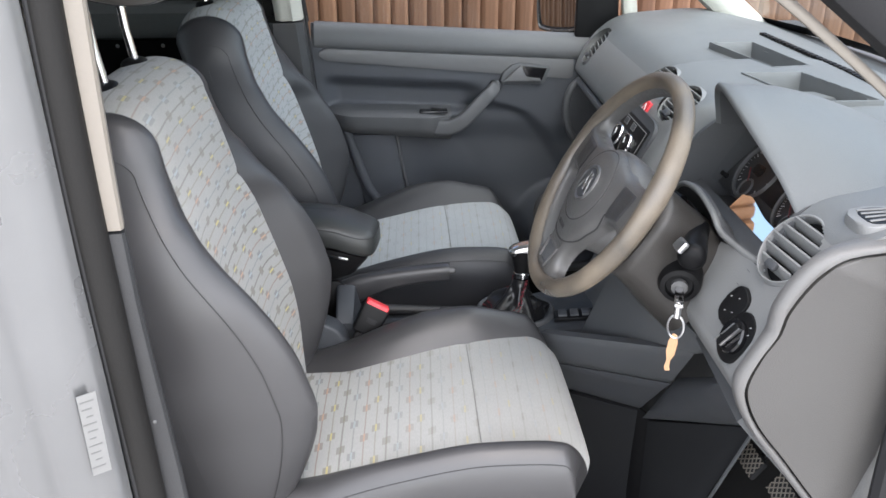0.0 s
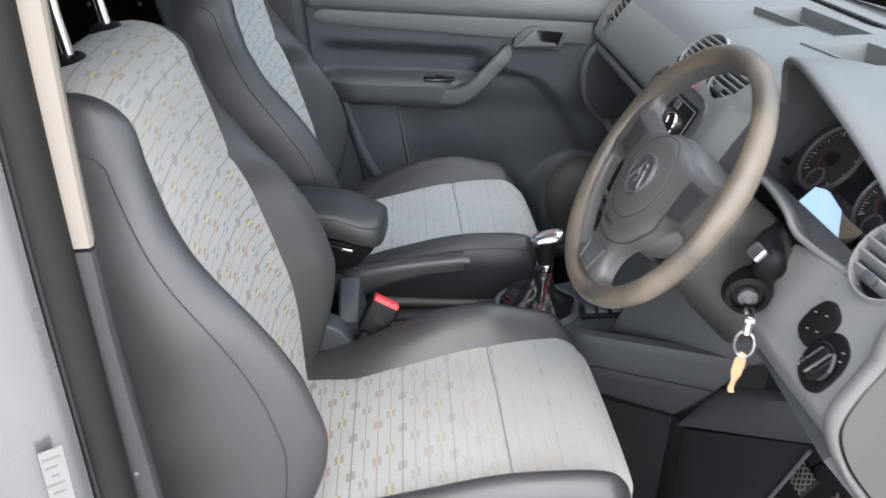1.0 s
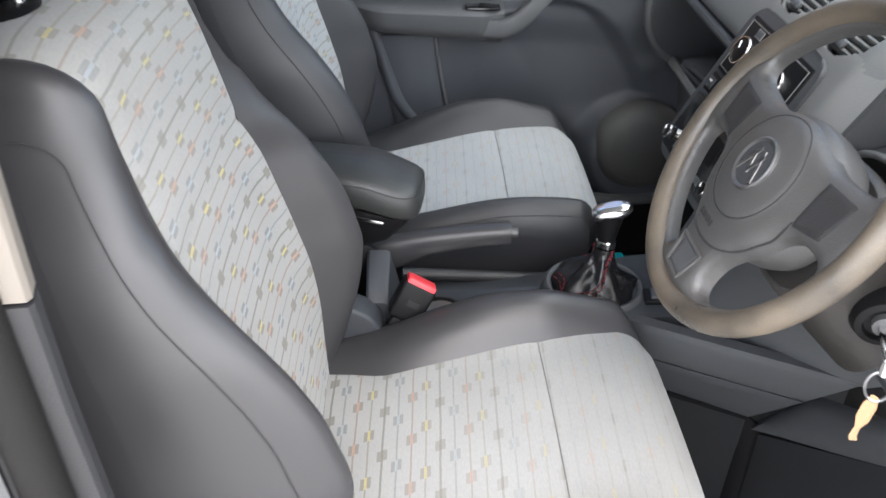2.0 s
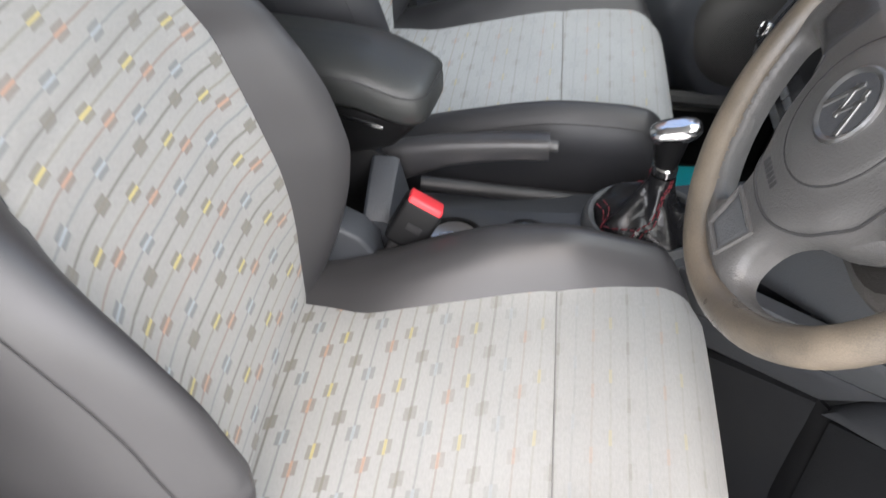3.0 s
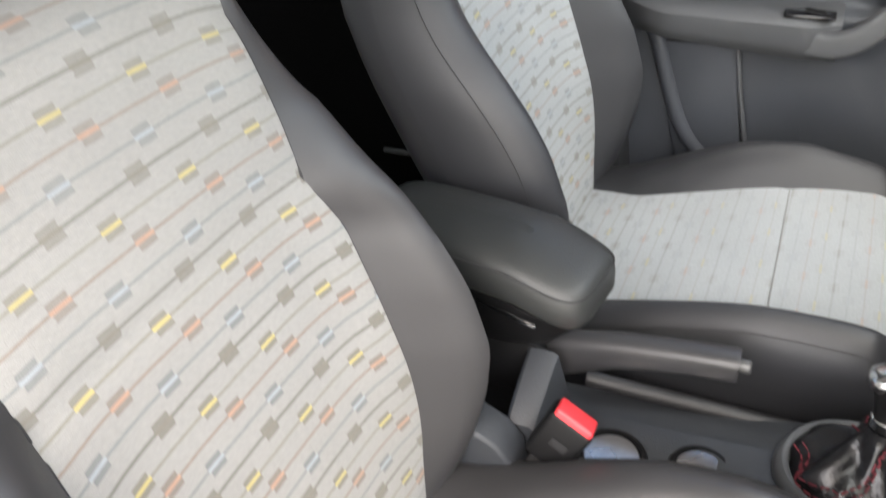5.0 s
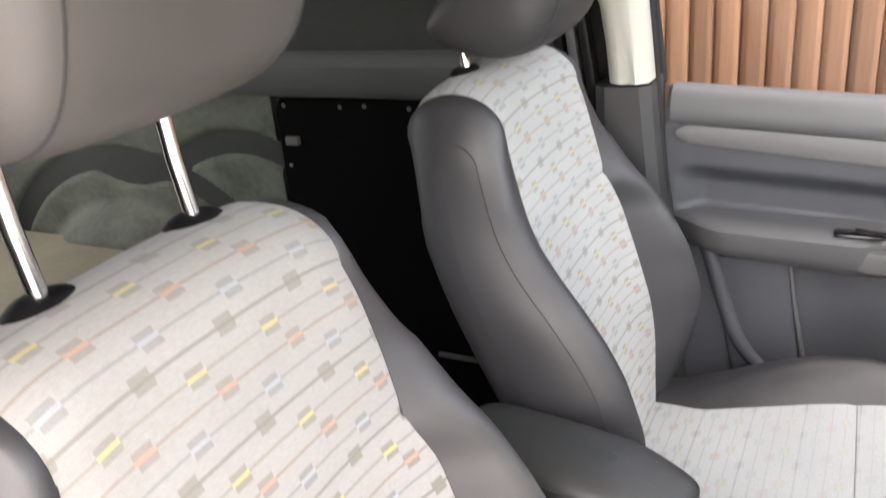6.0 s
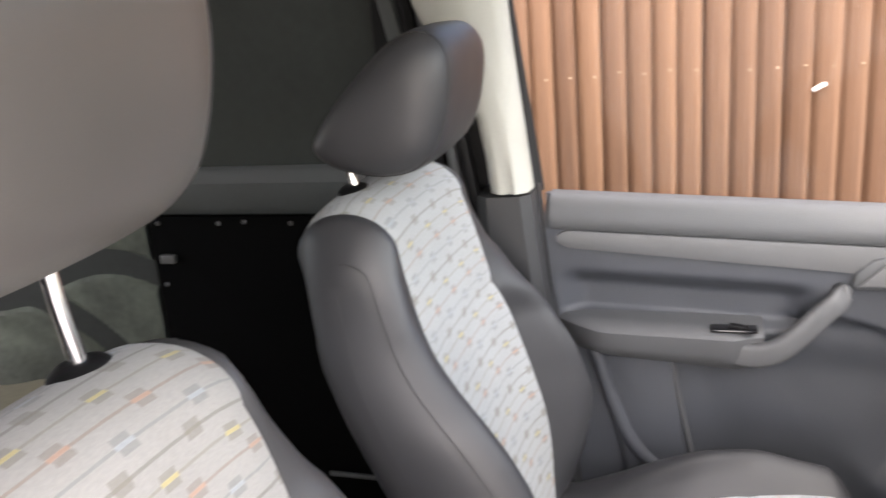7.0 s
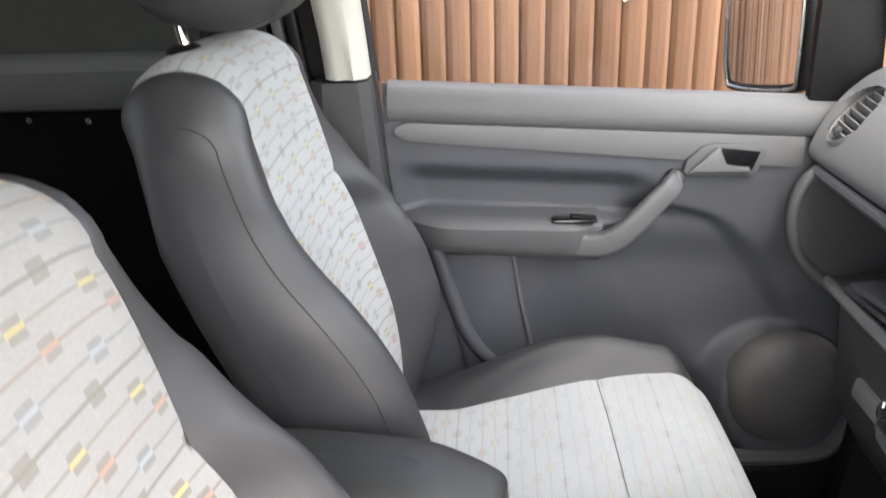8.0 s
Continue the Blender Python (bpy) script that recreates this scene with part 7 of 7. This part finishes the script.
    for v in bm.verts:
        f = sstep(-0.01, -0.045, v.co.z) if v.co.z < 0 else 0.0
        v.co.y *= 1 - 0.25 * f
    bmesh.ops.transform(bm, matrix=m, verts=bm.verts)
    body = part("body", bm, BLACK, bk, "black buckle body")
    bm = bmesh.new()
    box(bm, (0.0182, 0.002, 0.006), (0.0012, 0.020, 0.010), 0.0005)
    bmesh.ops.transform(bm, matrix=m, verts=bm.verts)
    part("embossed_mark", bm, RUBBER, body, "raised arrow mark")
    bm = bmesh.new()
    box(bm, (0.0, 0.0, -0.034), (0.022, 0.030, 0.026), 0.006, None, 3)
    bmesh.ops.transform(bm, matrix=m, verts=bm.verts)
    part("sleeve", bm, RUBBER, bk, "black sleeve below the buckle")
    bm = bmesh.new()
    box(bm, (0.002, 0, 0.034), (0.029, 0.047, 0.020), 0.003, None, 3)
    bmesh.ops.transform(bm, matrix=m, verts=bm.verts)
    part("release_button", bm, RED, bk, "red release button")
    bm = bmesh.new()
    tube(bm, curve_points([m @ Vector((0, 0, -0.03)), m @ Vector((0, 0, -0.058)), Vector((-0.098, -0.138, 0.672))], 5), 0.006, 8, flat=1.6)
    part("stalk", bm, OLD_STEEL, bk, "twisted steel cable stalk")


def footwell():
    bm = bmesh.new()
    box(bm, (0.50, -0.42, 0.294), (0.52, 0.46, 0.012), 0.005)
    solid("floor_mat", bm, RUBBER, "black rubber mat in the driver's footwell", "floor mat")
    bm = bmesh.new()
    box(bm, (0.50, 0.38, 0.294), (0.52, 0.50, 0.012), 0.005)
    solid("floor_mat", bm, RUBBER, "black rubber mat in the passenger footwell", "floor mat")
    for y, z, x in ((-0.334, 0.552, 0.660), (-0.452, 0.572, 0.668)):
        ped = thing("pedal", "black rubber pedal worn to pale metal ridges", "pedal", (x, y, z), "pedals")
        m = pose(x, y, z, 0, -55, 0)
        bm = bmesh.new()
        box(bm, (0, 0, 0), (0.044, 0.072, 0.012), 0.005)
        bmesh.ops.transform(bm, matrix=m, verts=bm.verts)
        part("pad", bm, RUBBER, ped, "black rubber pad")
        for k in range(-4, 5):
            for s in (1, -1):
                c = 0.0135 * k
                ends = [a for a in (max(-0.020, -0.033 - c), min(0.020, 0.033 - c))]
                if ends[1] - ends[0] < 0.006:
                    continue
                bm = bmesh.new()
                tube(bm, [(a, s * (a + c), 0.0068) for a in ends], 0.0013, 4)
                bmesh.ops.transform(bm, matrix=m, verts=bm.verts)
                part("ridge", bm, BEIGE, ped, smooth=False)
        bm = bmesh.new()
        tube(bm, [(x + 0.01, y, z), (x + 0.10, y, z + 0.06), (x + 0.16, y, z + 0.25)], 0.009, 8)
        part("arm", bm, BLACK, ped)


def loose_things():
    bm = bmesh.new()
    box(bm, (0.385, 0.405, 0.370), (0.12, 0.150, 0.140), 0.006, (0, 0, 3))
    packet = thing("teal_packet", "bright teal carton lying in the passenger footwell", "packet", (0.385, 0.405, 0.30))
    part("carton", bm, TEAL, packet)
    for k in range(4):
        bm = bmesh.new()
        box(bm, (0.348 + 0.020 * k, 0.385 + 0.001 * k, 0.4405), (0.013, 0.022, 0.001), 0.0, (0, 0, 3))
        part("print_bar", bm, WHITE_MARK, packet, smooth=False)
    book = thing("booklet", "grey booklets lying in the open shelf", "booklet", (0.60, 0.52, 0.85))
    for k, (dx, dy, rz, mat) in enumerate(((0, 0, 6, DASH_LOW), (0.01, -0.01, -4, KNEE), (-0.008, 0.0, 10, DASH_LOW))):
        bm = bmesh.new()
        box(bm, (0.60 + dx, 0.50 + dy, 0.857 + 0.011 * k), (0.11, 0.20 - 0.03 * k, 0.010), 0.002, (0, 0, rz))
        part("cover", bm, mat, book)


# ---- outside ----
def outside():
    bm = bmesh.new()
    box(bm, (0, 0, -0.05), (400, 400, 0.1))
    solid("ground", bm, GROUND, "grey paved yard", "ground", "structure", smooth=False)
    bm = bmesh.new()
    prism(bm, [(9.0, 2.0), (14.0, 2.0), (14.0, 9.0), (9.0, 9.0)], "z", 0.0, 3.2)
    house = thing("house", "cream rendered house beyond the windscreen", "house", (8, 4, 0))
    part("wall", bm, WALL_PAINT, house, smooth=False)
    for y in (3.0, 6.0):
        bm = bmesh.new()
        box(bm, (8.98, y, 1.7), (0.08, 1.2, 1.3), 0.01)
        part("window", bm, GLOSS, house)


def fence():
    f = thing("timber_fence", "brown stained close-board timber fence", "fence", (0.5, 1.6, 0))
    for z in (0.35, 1.0, 1.62):
        bm = bmesh.new()
        box(bm, (-2.3, 1.66, z), (12.8, 0.05, 0.09), 0.004)
        part("rail", bm, TIMBER, f)
    # Dark sheet added behind the boards, so no light shows through gaps.
    bm = bmesh.new()
    box(bm, (-2.3, 1.630, 1.0), (12.8, 0.012, 1.9))
    part("backing", bm, GAP_BACKING, f, "dark sheet added to keep the gaps dark", smooth=False)
    bm = bmesh.new()
    rows = [(-0.0335, 0.008), (-0.0325, -0.001), (-0.026, -0.010), (-0.014, -0.020), (0.004, -0.028), (0.020, -0.031), (0.030, -0.030), (0.0325, -0.024), (0.0330, 0.008)]
    prism(bm, rows, "z", 0.04, 1.95)
    mesh = finish("board", bm, TIMBER, False)
    rng = random.Random(4)
    bm = bmesh.new()
    lathe(bm, [(0.0, 0.002), (0.0025, 0.0015), (0.0032, 0.0)], pose(0, 0, 0, 90, 0, 0), 8)
    nail = finish("nail", bm, NAIL)
    for k in range(-88, 92):
        ob = new("board", mesh)
        ob.parent = f
        ob.matrix_parent_inverse = f.matrix_world.inverted()
        ob.matrix_basis = pose(-2.4 + 0.0655 * k, 1.615 + rng.uniform(-0.004, 0.004), rng.uniform(-0.01, 0.01), 0, rng.uniform(-0.15, 0.15), rng.uniform(-2, 2))
        for z in (1.295,):
            pin = new("nail", nail)
            pin.parent = f
            pin.matrix_parent_inverse = f.matrix_world.inverted()
            pin.matrix_basis = pose(-2.4 + 0.0655 * k + 0.017, 1.583, z + rng.uniform(-0.006, 0.006))
    bm = bmesh.new()
    box(bm, (0.336, 1.578, 1.240), (0.034, 0.004, 0.010), 0.001, (0, -28, 0))
    part("white_fleck", bm, WHITE_MARK, f, "small white fleck")


steering_wheel()
light_switch()
console()
footwell()
loose_things()
outside()
fence()
